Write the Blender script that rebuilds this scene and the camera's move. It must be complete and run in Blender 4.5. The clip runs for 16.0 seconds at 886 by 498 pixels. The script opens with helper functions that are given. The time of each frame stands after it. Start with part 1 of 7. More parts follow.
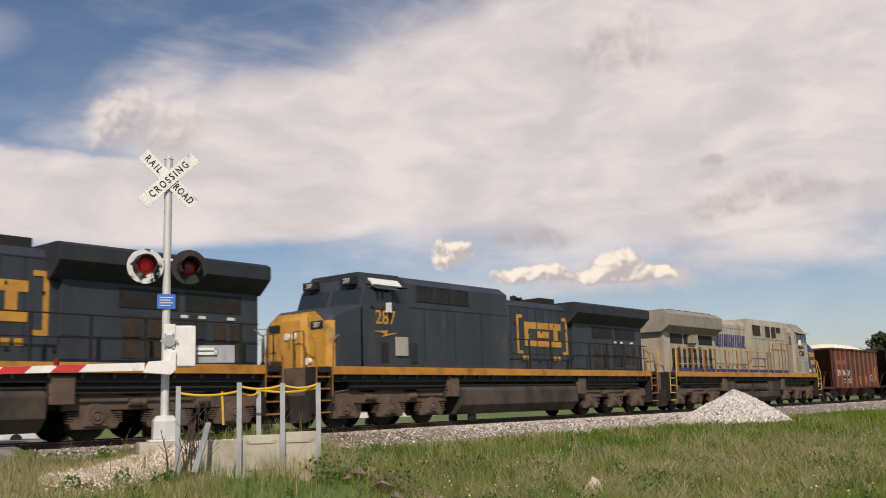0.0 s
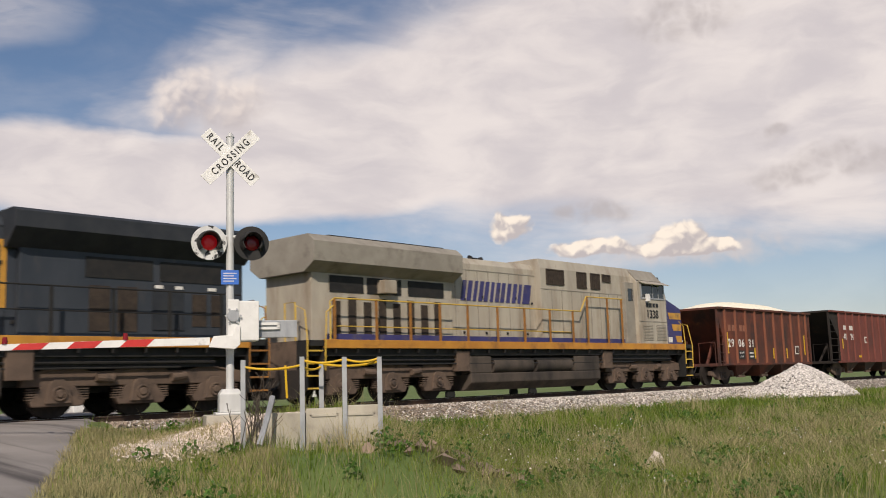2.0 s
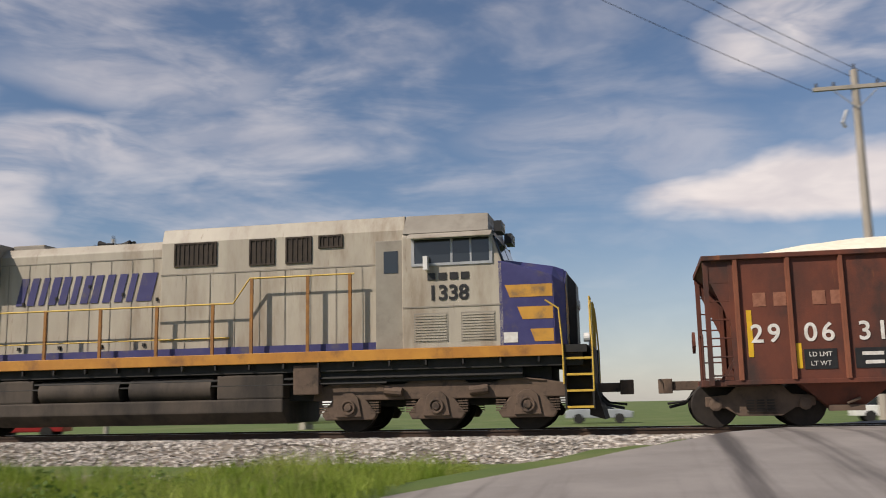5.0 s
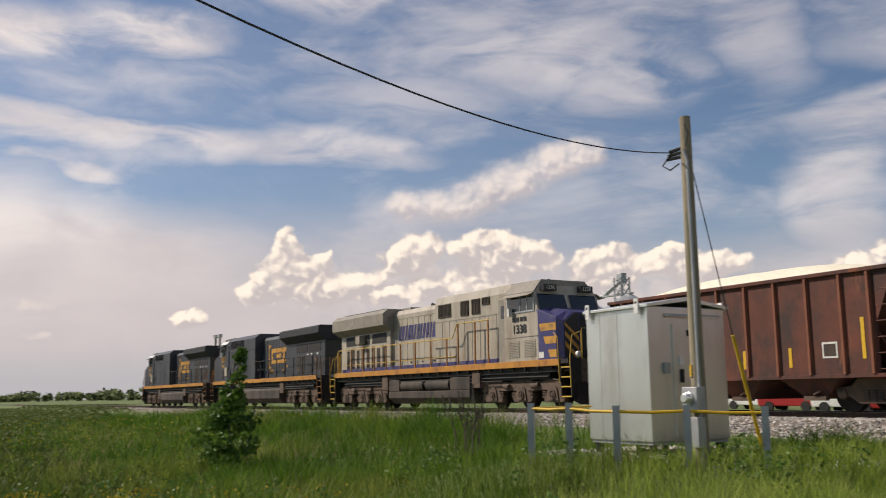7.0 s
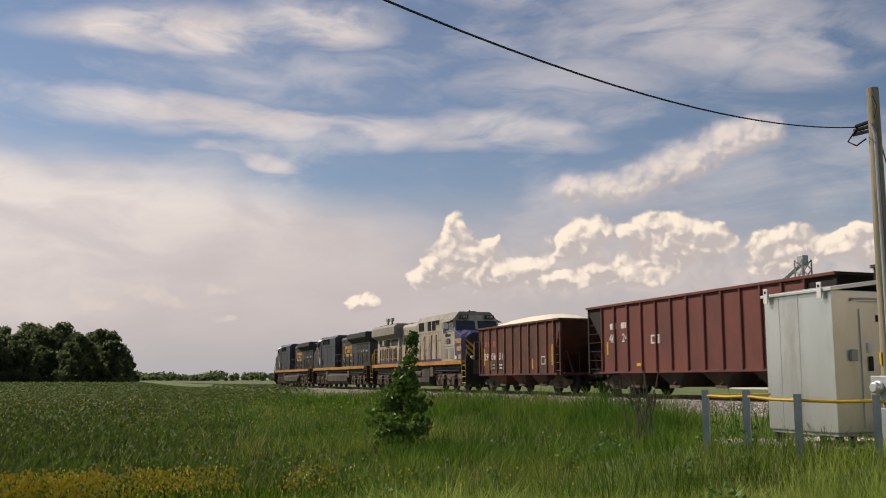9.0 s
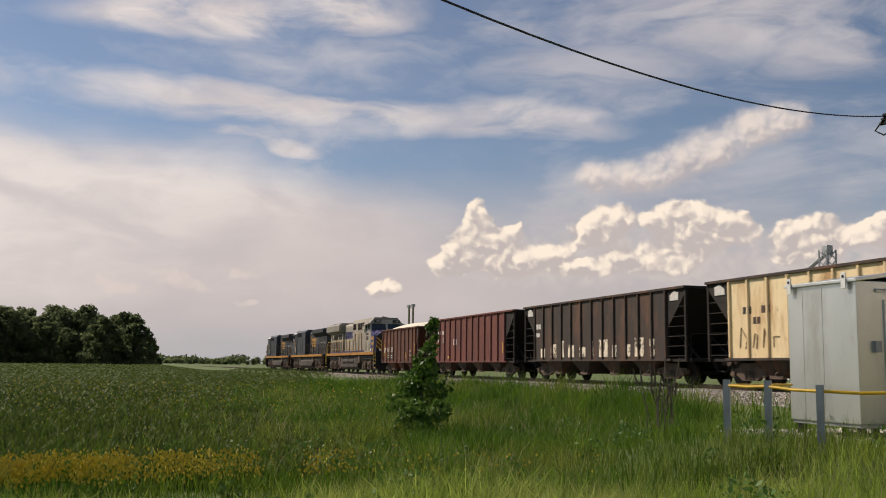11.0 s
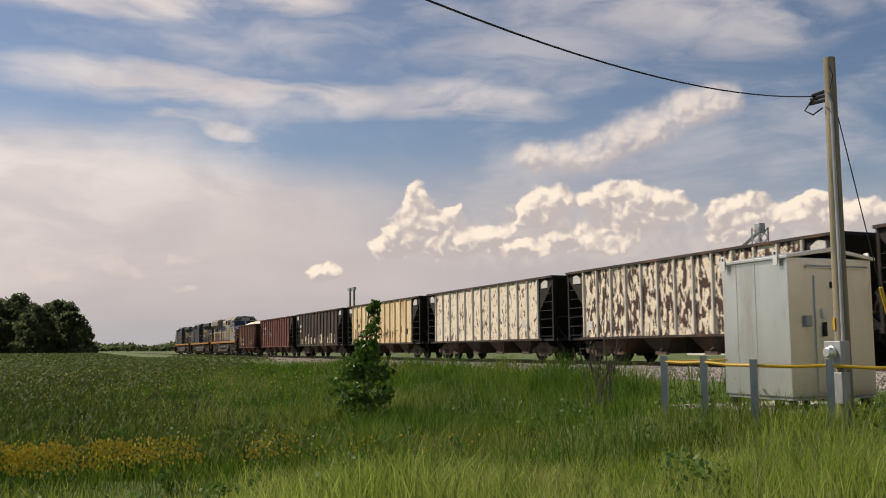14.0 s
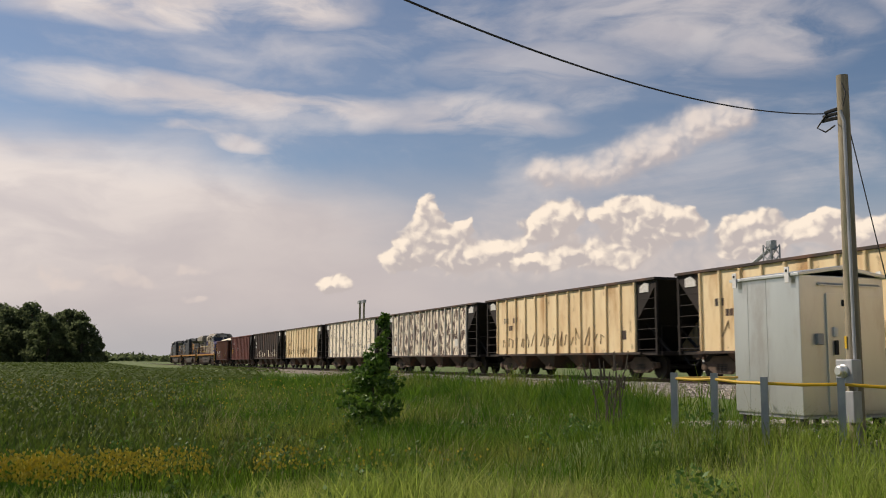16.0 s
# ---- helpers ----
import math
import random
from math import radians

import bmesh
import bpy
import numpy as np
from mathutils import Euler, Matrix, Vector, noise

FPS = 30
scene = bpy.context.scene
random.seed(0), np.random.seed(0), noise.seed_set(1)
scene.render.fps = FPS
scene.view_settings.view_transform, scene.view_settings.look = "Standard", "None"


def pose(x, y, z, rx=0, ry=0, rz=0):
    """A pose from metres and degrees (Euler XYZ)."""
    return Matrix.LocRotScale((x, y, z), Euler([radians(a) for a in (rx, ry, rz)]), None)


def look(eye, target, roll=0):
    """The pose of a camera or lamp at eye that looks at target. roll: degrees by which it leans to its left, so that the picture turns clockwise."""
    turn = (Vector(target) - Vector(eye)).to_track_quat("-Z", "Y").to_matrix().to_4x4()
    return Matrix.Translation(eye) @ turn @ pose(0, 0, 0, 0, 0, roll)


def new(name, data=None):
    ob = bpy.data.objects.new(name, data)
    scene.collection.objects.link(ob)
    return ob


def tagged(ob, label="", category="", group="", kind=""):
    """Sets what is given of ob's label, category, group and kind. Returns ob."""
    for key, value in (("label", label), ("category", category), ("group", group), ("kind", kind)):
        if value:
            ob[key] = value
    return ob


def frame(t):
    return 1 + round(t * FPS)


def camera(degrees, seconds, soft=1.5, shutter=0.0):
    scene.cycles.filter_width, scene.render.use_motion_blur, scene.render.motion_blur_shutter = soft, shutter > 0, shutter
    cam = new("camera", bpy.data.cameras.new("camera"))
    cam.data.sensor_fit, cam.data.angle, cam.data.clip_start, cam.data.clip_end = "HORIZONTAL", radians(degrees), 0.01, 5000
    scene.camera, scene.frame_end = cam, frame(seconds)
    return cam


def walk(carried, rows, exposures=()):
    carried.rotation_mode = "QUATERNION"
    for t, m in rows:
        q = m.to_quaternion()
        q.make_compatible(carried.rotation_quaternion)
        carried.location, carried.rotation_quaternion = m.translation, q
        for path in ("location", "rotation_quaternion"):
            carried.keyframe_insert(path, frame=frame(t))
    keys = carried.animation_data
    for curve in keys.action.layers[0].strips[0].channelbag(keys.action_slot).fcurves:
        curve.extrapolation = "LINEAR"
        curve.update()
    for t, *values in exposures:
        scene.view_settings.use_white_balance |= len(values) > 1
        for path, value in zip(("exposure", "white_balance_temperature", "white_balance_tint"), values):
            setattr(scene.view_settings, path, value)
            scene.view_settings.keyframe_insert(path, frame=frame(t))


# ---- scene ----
EYE = 0.57
cam = camera(49.89, 16.0, soft=1.0, shutter=0.2)
VIEW = [  # seconds, yaw, pitch, roll
    (0, -50.43, 9.38, 1.75), (0.5, -48.99, 9.14, 2.74), (1, -48.03, 8.55, 1.95), (1.5, -47.8, 8.14, 1.33),
    (2, -46.84, 7.94, 1.73), (2.5, -43.53, 8.24, 1.36), (3, -36.71, 8.64, 0.93), (3.5, -29.02, 9.14, 2.69),
    (4.75, 3.6, 9.2, 1.5), (6, 40.35, 8.96, -0), (6.5, 51.41, 8.43, -0.01), (7, 60.24, 8.67, 0.8),
    (7.5, 66.91, 8.54, 0.3), (8, 70.76, 8.53, -0.04), (8.5, 70.36, 8.02, 0.15), (9.75, 70.6, 7.45, -0.35),
    (11, 71.5, 6.98, -0.73), (11.5, 72.62, 6.66, 0.25), (12, 72.83, 6.39, 0.92), (12.5, 71.88, 6.15, 0.12),
    (13, 68, 6.03, 0.08), (13.5, 67.39, 5.93, 0.78), (14, 68.03, 5.91, 0.41), (14.5, 68.63, 5.83, 0.27),
    (15, 68.94, 5.97, 0.2), (15.5, 69.47, 6.41, 0.35), (16, 68.58, 6.73, -0.27),
]
walk(cam, [(t, pose(0, 0, EYE, 90 + p, r, y)) for t, y, p, r in VIEW], [(0, -0.12, 6800, 14), (2.5, -0.05, 6800, 14), (6.6, 0.05, 6850, 14), (8, -0.12, 7050, 14), (16, -0.12, 7050, 14)])

TRAVEL = [  # seconds, metres the train has gone
    (0, -0), (0.5, 6.16), (1, 12.34), (1.5, 18.56), (2, 24.88), (2.5, 31.19),
    (3, 37.56), (3.5, 43.96), (4.75, 59.89), (6, 75.91), (6.5, 82.37), (7, 88.89),
    (7.5, 95.41), (8, 101.93), (8.5, 108.44), (9.75, 124.75), (11, 141.06), (11.5, 147.62),
    (12, 154.18), (12.5, 160.73), (13, 167.23), (13.5, 173.73), (14, 180.24), (14.5, 186.78),
    (15, 193.32), (15.5, 199.89), (16, 206.46),
]

# ---- light ----
SUN_AZ, SUN_EL = 132.0, 40.0   # degrees left of +y, degrees up
sun_way = Vector((-math.sin(radians(SUN_AZ)) * math.cos(radians(SUN_EL)), math.cos(radians(SUN_AZ)) * math.cos(radians(SUN_EL)), math.sin(radians(SUN_EL))))
sun = new("sun", bpy.data.lights.new("sun", "SUN"))
sun.data.energy, sun.data.angle, sun.data.color = 4.2, radians(0.53), (1.0, 0.93, 0.82)
sun.matrix_world = look(sun_way * 200, (0, 0, 0))


def sky_world():
    """Blue sky with a sheet of high cloud and banks of cumulus, by direction."""
    w = bpy.data.worlds.new("world")
    scene.world = w
    w.use_nodes = True
    nt = w.node_tree
    nt.nodes.clear()
    N, L = nt.nodes.new, nt.links.new

    def put(sock, v):
        if hasattr(v, "is_output"):
            L(v, sock)
        else:
            sock.default_value = v

    def m(op, a, b=0.0, c=0.0, clamp=False):
        n = N("ShaderNodeMath")
        n.operation, n.use_clamp = op, clamp
        for s, v in zip(n.inputs, (a, b, c)):
            put(s, v)
        return n.outputs[0]

    def vm(op, a, b=None, c=None):
        n = N("ShaderNodeVectorMath")
        n.operation = op
        for s, v in zip(n.inputs, (a, b, c)):
            if v is not None:
                put(s, v)
        return n.outputs["Value"] if op == "LENGTH" else n.outputs[0]

    def step(v, lo, hi):
        n = N("ShaderNodeMapRange")
        n.interpolation_type = "SMOOTHSTEP"
        put(n.inputs["Value"], v)
        n.inputs["From Min"].default_value, n.inputs["From Max"].default_value = lo, hi
        return n.outputs[0]

    def fuzz(v, scale, detail=6, rough=0.55, warp=0.0):
        n = N("ShaderNodeTexNoise")
        put(n.inputs["Vector"], v)
        n.inputs["Scale"].default_value, n.inputs["Detail"].default_value, n.inputs["Roughness"].default_value = scale, detail, rough
        n.inputs["Distortion"].default_value = warp
        return n.outputs["Fac"]

    way = N("ShaderNodeTexCoord").outputs["Generated"]
    sep = N("ShaderNodeSeparateXYZ")
    L(way, sep.inputs[0])
    x, y, z = sep.outputs
    az = m("MULTIPLY", m("ARCTAN2", m("MULTIPLY", x, -1.0), y), 57.2958)
    el = m("MULTIPLY", m("ARCSINE", z), 57.2958)
    comb = N("ShaderNodeCombineXYZ")
    L(az, comb.inputs[0]), L(el, comb.inputs[1])
    ae = comb.outputs[0]

    def warped(scale, amount, detail):
        n = N("ShaderNodeTexNoise")
        L(vm("MULTIPLY", ae, scale), n.inputs["Vector"])
        n.inputs["Scale"].default_value, n.inputs["Detail"].default_value = 1.0, detail
        return vm("ADD", ae, vm("MULTIPLY", vm("SUBTRACT", n.outputs["Color"], (0.5, 0.5, 0.5)), amount))

    broad = warped((0.055, 0.11, 0), (34, 9.5, 0), 5)

    def field(rows, ae):
        """Least scaled distance to a set of ovals (az, el, half width, half height)."""
        best = None
        for a, e, ra, re in rows:
            d = vm("LENGTH", vm("MULTIPLY_ADD", ae, (1 / ra, 1 / re, 0), (-a / ra, -e / re, 0)))
            best = d if best is None else m("MINIMUM", best, d)
        return best

    mild = warped((0.10, 0.24, 0), (7, 2.6, 0), 6)
    ms = N("ShaderNodeSeparateXYZ")
    L(mild, ms.inputs[0])

    def slanted(rows):
        """Soft long ovals (az, el, half width, half height, slope, strength): the strongest at each point."""
        best = None
        for a, e, ra, re, k, f in rows:
            da = m("SUBTRACT", ms.outputs[0], a)
            de = m("SUBTRACT", m("SUBTRACT", ms.outputs[1], e), m("MULTIPLY", da, k))
            d = m("ADD", m("POWER", m("ABSOLUTE", m("DIVIDE", da, ra)), 2.0), m("POWER", m("ABSOLUTE", m("DIVIDE", de, re)), 2.0))
            v = m("MULTIPLY", step(d, 1.5, 0.0), f)
            best = v if best is None else m("MAXIMUM", best, v)
        return best

    # high sheet: long streaks, thicker in broad banks
    flat = vm("MULTIPLY", ae, (0.045, 0.16, 0))
    streak = fuzz(flat, 1.3, 8, 0.6, 0.6)
    fine = fuzz(vm("MULTIPLY", mild, (0.15, 0.34, 0)), 1.2, 6, 0.52, 0.3)
    comb_ = fuzz(vm("MULTIPLY_ADD", mild, (0.12, 0.42, 0), (3, 9, 0)), 1.0, 7, 0.56, 0.5)
    bank = field([(-66, 17, 26, 9.0), (-52, 15.5, 19, 5.6), (-36, 12.3, 26, 2.0), (-12, 11.5, 12, 2.2)], broad)
    thick = m("ADD", m("MULTIPLY", m("SUBTRACT", 1.08, bank), 1.45), m("MULTIPLY", m("SUBTRACT", streak, 0.5), 1.15))
    thick = m("ADD", thick, m("MULTIPLY", m("SUBTRACT", fine, 0.5), 0.30))
    sheet = m("MULTIPLY", step(thick, -0.40, 0.62), 0.95)
    wisp = slanted([(81, 14.9, 15, 1.3, 0.03, 0.85), (66, 14.4, 6, 1.0, -0.05, 0.75), (85.0, 13.3, 2.6, 0.45, 0.0, 0.7), (81.5, 12.8, 3.2, 0.55, 0.06, 0.8),
                    (86, 20.2, 9, 1.6, -0.08, 0.95), (78, 21.2, 6, 1.5, 0.0, 0.9), (66, 23.5, 5, 1.6, 0.0, 0.8), (54, 20.0, 8, 3.0, 0.1, 0.6), (48, 18.0, 5, 2.2, -0.1, 0.6), (62, 17.6, 9, 1.8, 0.0, 0.45),
                    (66, 14.6, 6, 1.3, 0.1, 0.7), (34, 14.9, 6, 1.5, -0.04, 0.75), (37.2, 11.0, 2.8, 4.2, 0.0, 0.65), (41, 20.5, 3.0, 3.5, 0.6, 0.45), (30, 19.0, 8, 2.2, 0.0, 0.5), (24, 16.0, 6, 1.2, 0.0, 0.3),
                    (-9, 20.6, 5, 2.6, -0.15, 0.8), (-17, 20.0, 9, 2.0, -0.1, 0.5), (0, 15, 10, 2.4, 0.1, 0.35)])
    wisp = m("MULTIPLY", wisp, step(comb_, 0.24, 0.62))
    pall = slanted([(98, 2.6, 32, 10.6, 0.0, 1.0), (70, 16, 34, 10, 0.0, 0.12), (-67, 17, 27, 8.4, 0.0, 1.0), (-50, 15.5, 19, 5.4, 0.0, 0.9), (-34, 11.6, 18, 2.0, 0.0, 0.8)])
    pall = m("MULTIPLY", step(m("ADD", pall, m("MULTIPLY", m("SUBTRACT", streak, 0.5), 0.35)), 0.0, 0.62), 0.95)
    haze = m("MULTIPLY", slanted([(66, 2.0, 34, 9.0, 0.0, 0.9), (45, 3.0, 22, 6.5, 0.0, 0.7)]), 0.9)
    veil = m("MULTIPLY", step(m("ADD", streak, m("MULTIPLY", fine, 0.45)), 0.58, 0.98), m("MULTIPLY_ADD", step(az, -12.0, 25.0), 0.32, 0.14))
    low = m("MULTIPLY", step(el, 12.0, -1.0), 0.34)
    sheet = m("MAXIMUM", m("MAXIMUM", m("MAXIMUM", sheet, wisp), m("MAXIMUM", veil, pall)), low)

    # cumulus: heaps of round puffs, lit from the upper left (az, el, half width, half height)
    towers = [(69.41, 9.24, 0.65, 0.82), (69.58, 8.06, 0.88, 1.16), (70.24, 6.8, 1.43, 1.09), (71.26, 5.96, 1.16, 0.61), (68.46, 7.17, 1.22, 1.16), (67.25, 7.98, 0.68, 0.54), (67.61, 6.28, 1.9, 1.09), (65.21, 6.66, 1.36, 0.75), (75.02, 4.6, 0.95, 0.54), (61.43, 8.83, 1.63, 0.82), (62.37, 7.9, 1.63, 0.88), (58.5, 8.64, 1.16, 0.75), (56.96, 9.09, 1.5, 0.82), (56.27, 7.8, 2.65, 1.29), (54.56, 8.13, 1.22, 0.95), (61.14, 6.6, 1.22, 0.48), (63.18, 5.82, 2.04, 0.61), (58.96, 6.34, 2.38, 1.02)]
    right = [(51.28, 7.53, 1.16, 0.88), (49.71, 7.84, 1.22, 0.88), (50.21, 6.77, 2.04, 1.16), (47.67, 7.48, 0.95, 0.75), (46.46, 7.79, 1.16, 0.88), (45.37, 6.97, 1.7, 1.02), (43.48, 7.26, 1.36, 0.75), (46.97, 7.69, 1.53, 0.61), (33.73, 7.55, 2.11, 0.75), (30.27, 8.51, 1.36, 0.75), (31.43, 7.62, 2.38, 1.02), (36.42, 6.67, 1.36, 0.68)]
    east = [(-51.15, 9.11, 1.22, 0.85), (-56.08, 7.66, 2.38, 0.61), (-61.25, 8.13, 1.43, 0.82), (-60.57, 7.33, 2.11, 0.54), (-63.21, 7.35, 1.36, 0.51), (-23.38, 7.12, 1.77, 0.82)]
    small = [(91.32, 4.75, 0.75, 0.44), (90.28, 4.08, 1.16, 0.48), (87.78, 4.97, 1.16, 0.51), (86.09, 4.42, 1.36, 0.41), (83.38, 5.12, 1.36, 0.31), (83.26, 3.55, 0.88, 0.27)]
    soft = [(62.07, 11.33, 1.9, 1.02), (59.18, 11.44, 2.11, 1.09), (56.47, 12.51, 2.04, 1.09), (53.8, 13.34, 1.97, 1.09), (51.58, 13.96, 1.43, 0.95), (-32.19, 17.37, 2.11, 1.36), (-34.23, 16.71, 2.24, 1.5), (-31.02, 16.35, 1.5, 1.22)]
    greys = [(-56.19, 9.61, 3.06, 0.82), (-62.14, 20.77, 3.4, 1.56), (-65.94, 13.31, 1.16, 0.51), (-68.0, 11.35, 2.38, 0.75), (-70.66, 11.31, 5.78, 1.02)]

    def heap(rows, at):
        """Puffs that melt into one another: 1 in the heart of each, 0 outside."""
        total = None
        for a, e, ra, re in rows:
            d = vm("LENGTH", vm("MULTIPLY_ADD", at, (1 / ra, 1 / re, 0), (-a / ra, -e / re, 0)))
            v = step(d, 1.55, 0.25)
            total = v if total is None else m("SUBTRACT", m("ADD", total, v), m("MULTIPLY", total, v))
        return total

    def cells(at, scale, shift):
        n = N("ShaderNodeTexVoronoi")
        n.feature = "SMOOTH_F1"
        L(vm("MULTIPLY_ADD", at, (scale, scale, 0), (*shift, 0)), n.inputs["Vector"])
        n.inputs["Scale"].default_value, n.inputs["Smoothness"].default_value = 1.0, 0.35
        return m("SUBTRACT", 0.45, n.outputs["Distance"])

    def billow(at):
        b = m("ADD", m("MULTIPLY", cells(at, 0.9, (3, 8)), 0.75), m("MULTIPLY", cells(at, 2.1, (11, 2)), 0.42))
        return m("ADD", b, m("MULTIPLY", m("SUBTRACT", fuzz(at, 1.7, 6, 0.55), 0.5), 0.34))

    def shifted(v, dx, dy):
        return vm("ADD", v, (dx, dy, 0))

    near_ = warped((0.55, 0.7, 0), (1.5, 1.1, 0), 3)
    lumps = billow(near_)
    relief = m("SUBTRACT", lumps, billow(shifted(near_, 0.22, 0.34)))
    crisp = towers + right + east
    core = heap(crisp, near_)
    slope = m("SUBTRACT", core, heap(crisp, shifted(near_, 0.26, 0.5)))
    cum = m("MULTIPLY", step(m("ADD", m("SUBTRACT", core, 0.24), m("MULTIPLY", lumps, 0.60)), -0.12, 0.28), m("MULTIPLY", step(slope, -0.70, -0.28), step(core, 0.04, 0.30)))
    wisps = heap(small, near_)
    wee = m("MULTIPLY", step(m("MULTIPLY", wisps, m("ADD", 0.8, m("MULTIPLY", lumps, 1.4))), 0.15, 0.95), 0.62)
    loose = warped((0.16, 0.26, 0), (5.0, 3.0, 0), 7)
    veils = heap(soft, loose)
    vslope = m("SUBTRACT", veils, heap(soft, shifted(loose, 0.5, 0.7)))
    dim = m("MULTIPLY", step(m("MULTIPLY", veils, m("ADD", 0.9, m("MULTIPLY", lumps, 0.7))), 0.06, 1.05), 0.85)
    bank_ = m("MULTIPLY", step(m("MULTIPLY", heap([(66.0, 6.4, 5.5, 1.7), (58.5, 6.6, 5.5, 2.0), (49.0, 6.2, 6.0, 1.8), (33.0, 6.0, 6.0, 1.8), (-62.0, 7.2, 6.0, 1.0)], near_), m("ADD", 0.85, lumps)), 0.05, 1.0), 0.72)
    grey = m("MULTIPLY", step(m("MULTIPLY", heap(greys, loose), m("ADD", 0.75, m("MULTIPLY", lumps, 0.9))), 0.05, 1.1), 0.72)

    sky = N("ShaderNodeTexSky")
    sky.sky_type, sky.sun_disc = "NISHITA", False
    sky.sun_elevation, sky.sun_rotation = radians(SUN_EL), radians(-SUN_AZ)
    sky.air_density, sky.dust_density, sky.ozone_density = 1.0, 0.5, 4.0

    def bg(col, s):
        n = N("ShaderNodeBackground")
        put(n.inputs[0], col)
        n.inputs[1].default_value = s
        return n.outputs[0]

    def mix(fac, a, b):
        n = N("ShaderNodeMixShader")
        L(fac, n.inputs[0]), L(a, n.inputs[1]), L(b, n.inputs[2])
        return n.outputs[0]

    def blend(fac, a, b):
        n = N("ShaderNodeMix")
        n.data_type = "RGBA"
        L(fac, n.inputs[0])
        put(n.inputs[6], a), put(n.inputs[7], b)
        return n.outputs[2]

    body = blend(step(m("ADD", m("MULTIPLY", slope, 0.55), m("MULTIPLY", relief, 1.0)), -0.14, 0.44), (0.56, 0.525, 0.53, 1), (1.02, 0.93, 0.81, 1))
    murk = blend(step(m("ADD", m("MULTIPLY", vslope, 0.6), m("MULTIPLY", relief, 0.42)), -0.16, 0.36), (0.55, 0.51, 0.52, 1), (0.90, 0.82, 0.76, 1))
    high = blend(step(fine, 0.30, 0.70), (0.68, 0.645, 0.66, 1), (0.87, 0.82, 0.795, 1))
    s = mix(sheet, bg(sky.outputs[0], SKY), bg(high, 1.0))
    s = mix(haze, s, bg((0.55, 0.515, 0.535, 1), 1.0))
    deep = m("MULTIPLY", step(el, 4.2, 0.2), m("MULTIPLY", step(az, 50.0, 66.0), 0.8))
    s = mix(deep, s, bg((0.44, 0.46, 0.50, 1), 1.0))
    s = mix(grey, s, bg((0.50, 0.465, 0.465, 1), 1.0))
    s = mix(bank_, s, bg((0.69, 0.64, 0.625, 1), 1.0))
    s = mix(dim, s, bg(murk, 1.0))
    s = mix(wee, s, bg((0.76, 0.69, 0.66, 1), 1.0))
    s = mix(cum, s, bg(body, 1.0))
    out = N("ShaderNodeOutputWorld")
    L(s, out.inputs[0])


SKY = 0.085
sky_world()
scene.view_settings.exposure = 0.0

# ---- materials ----


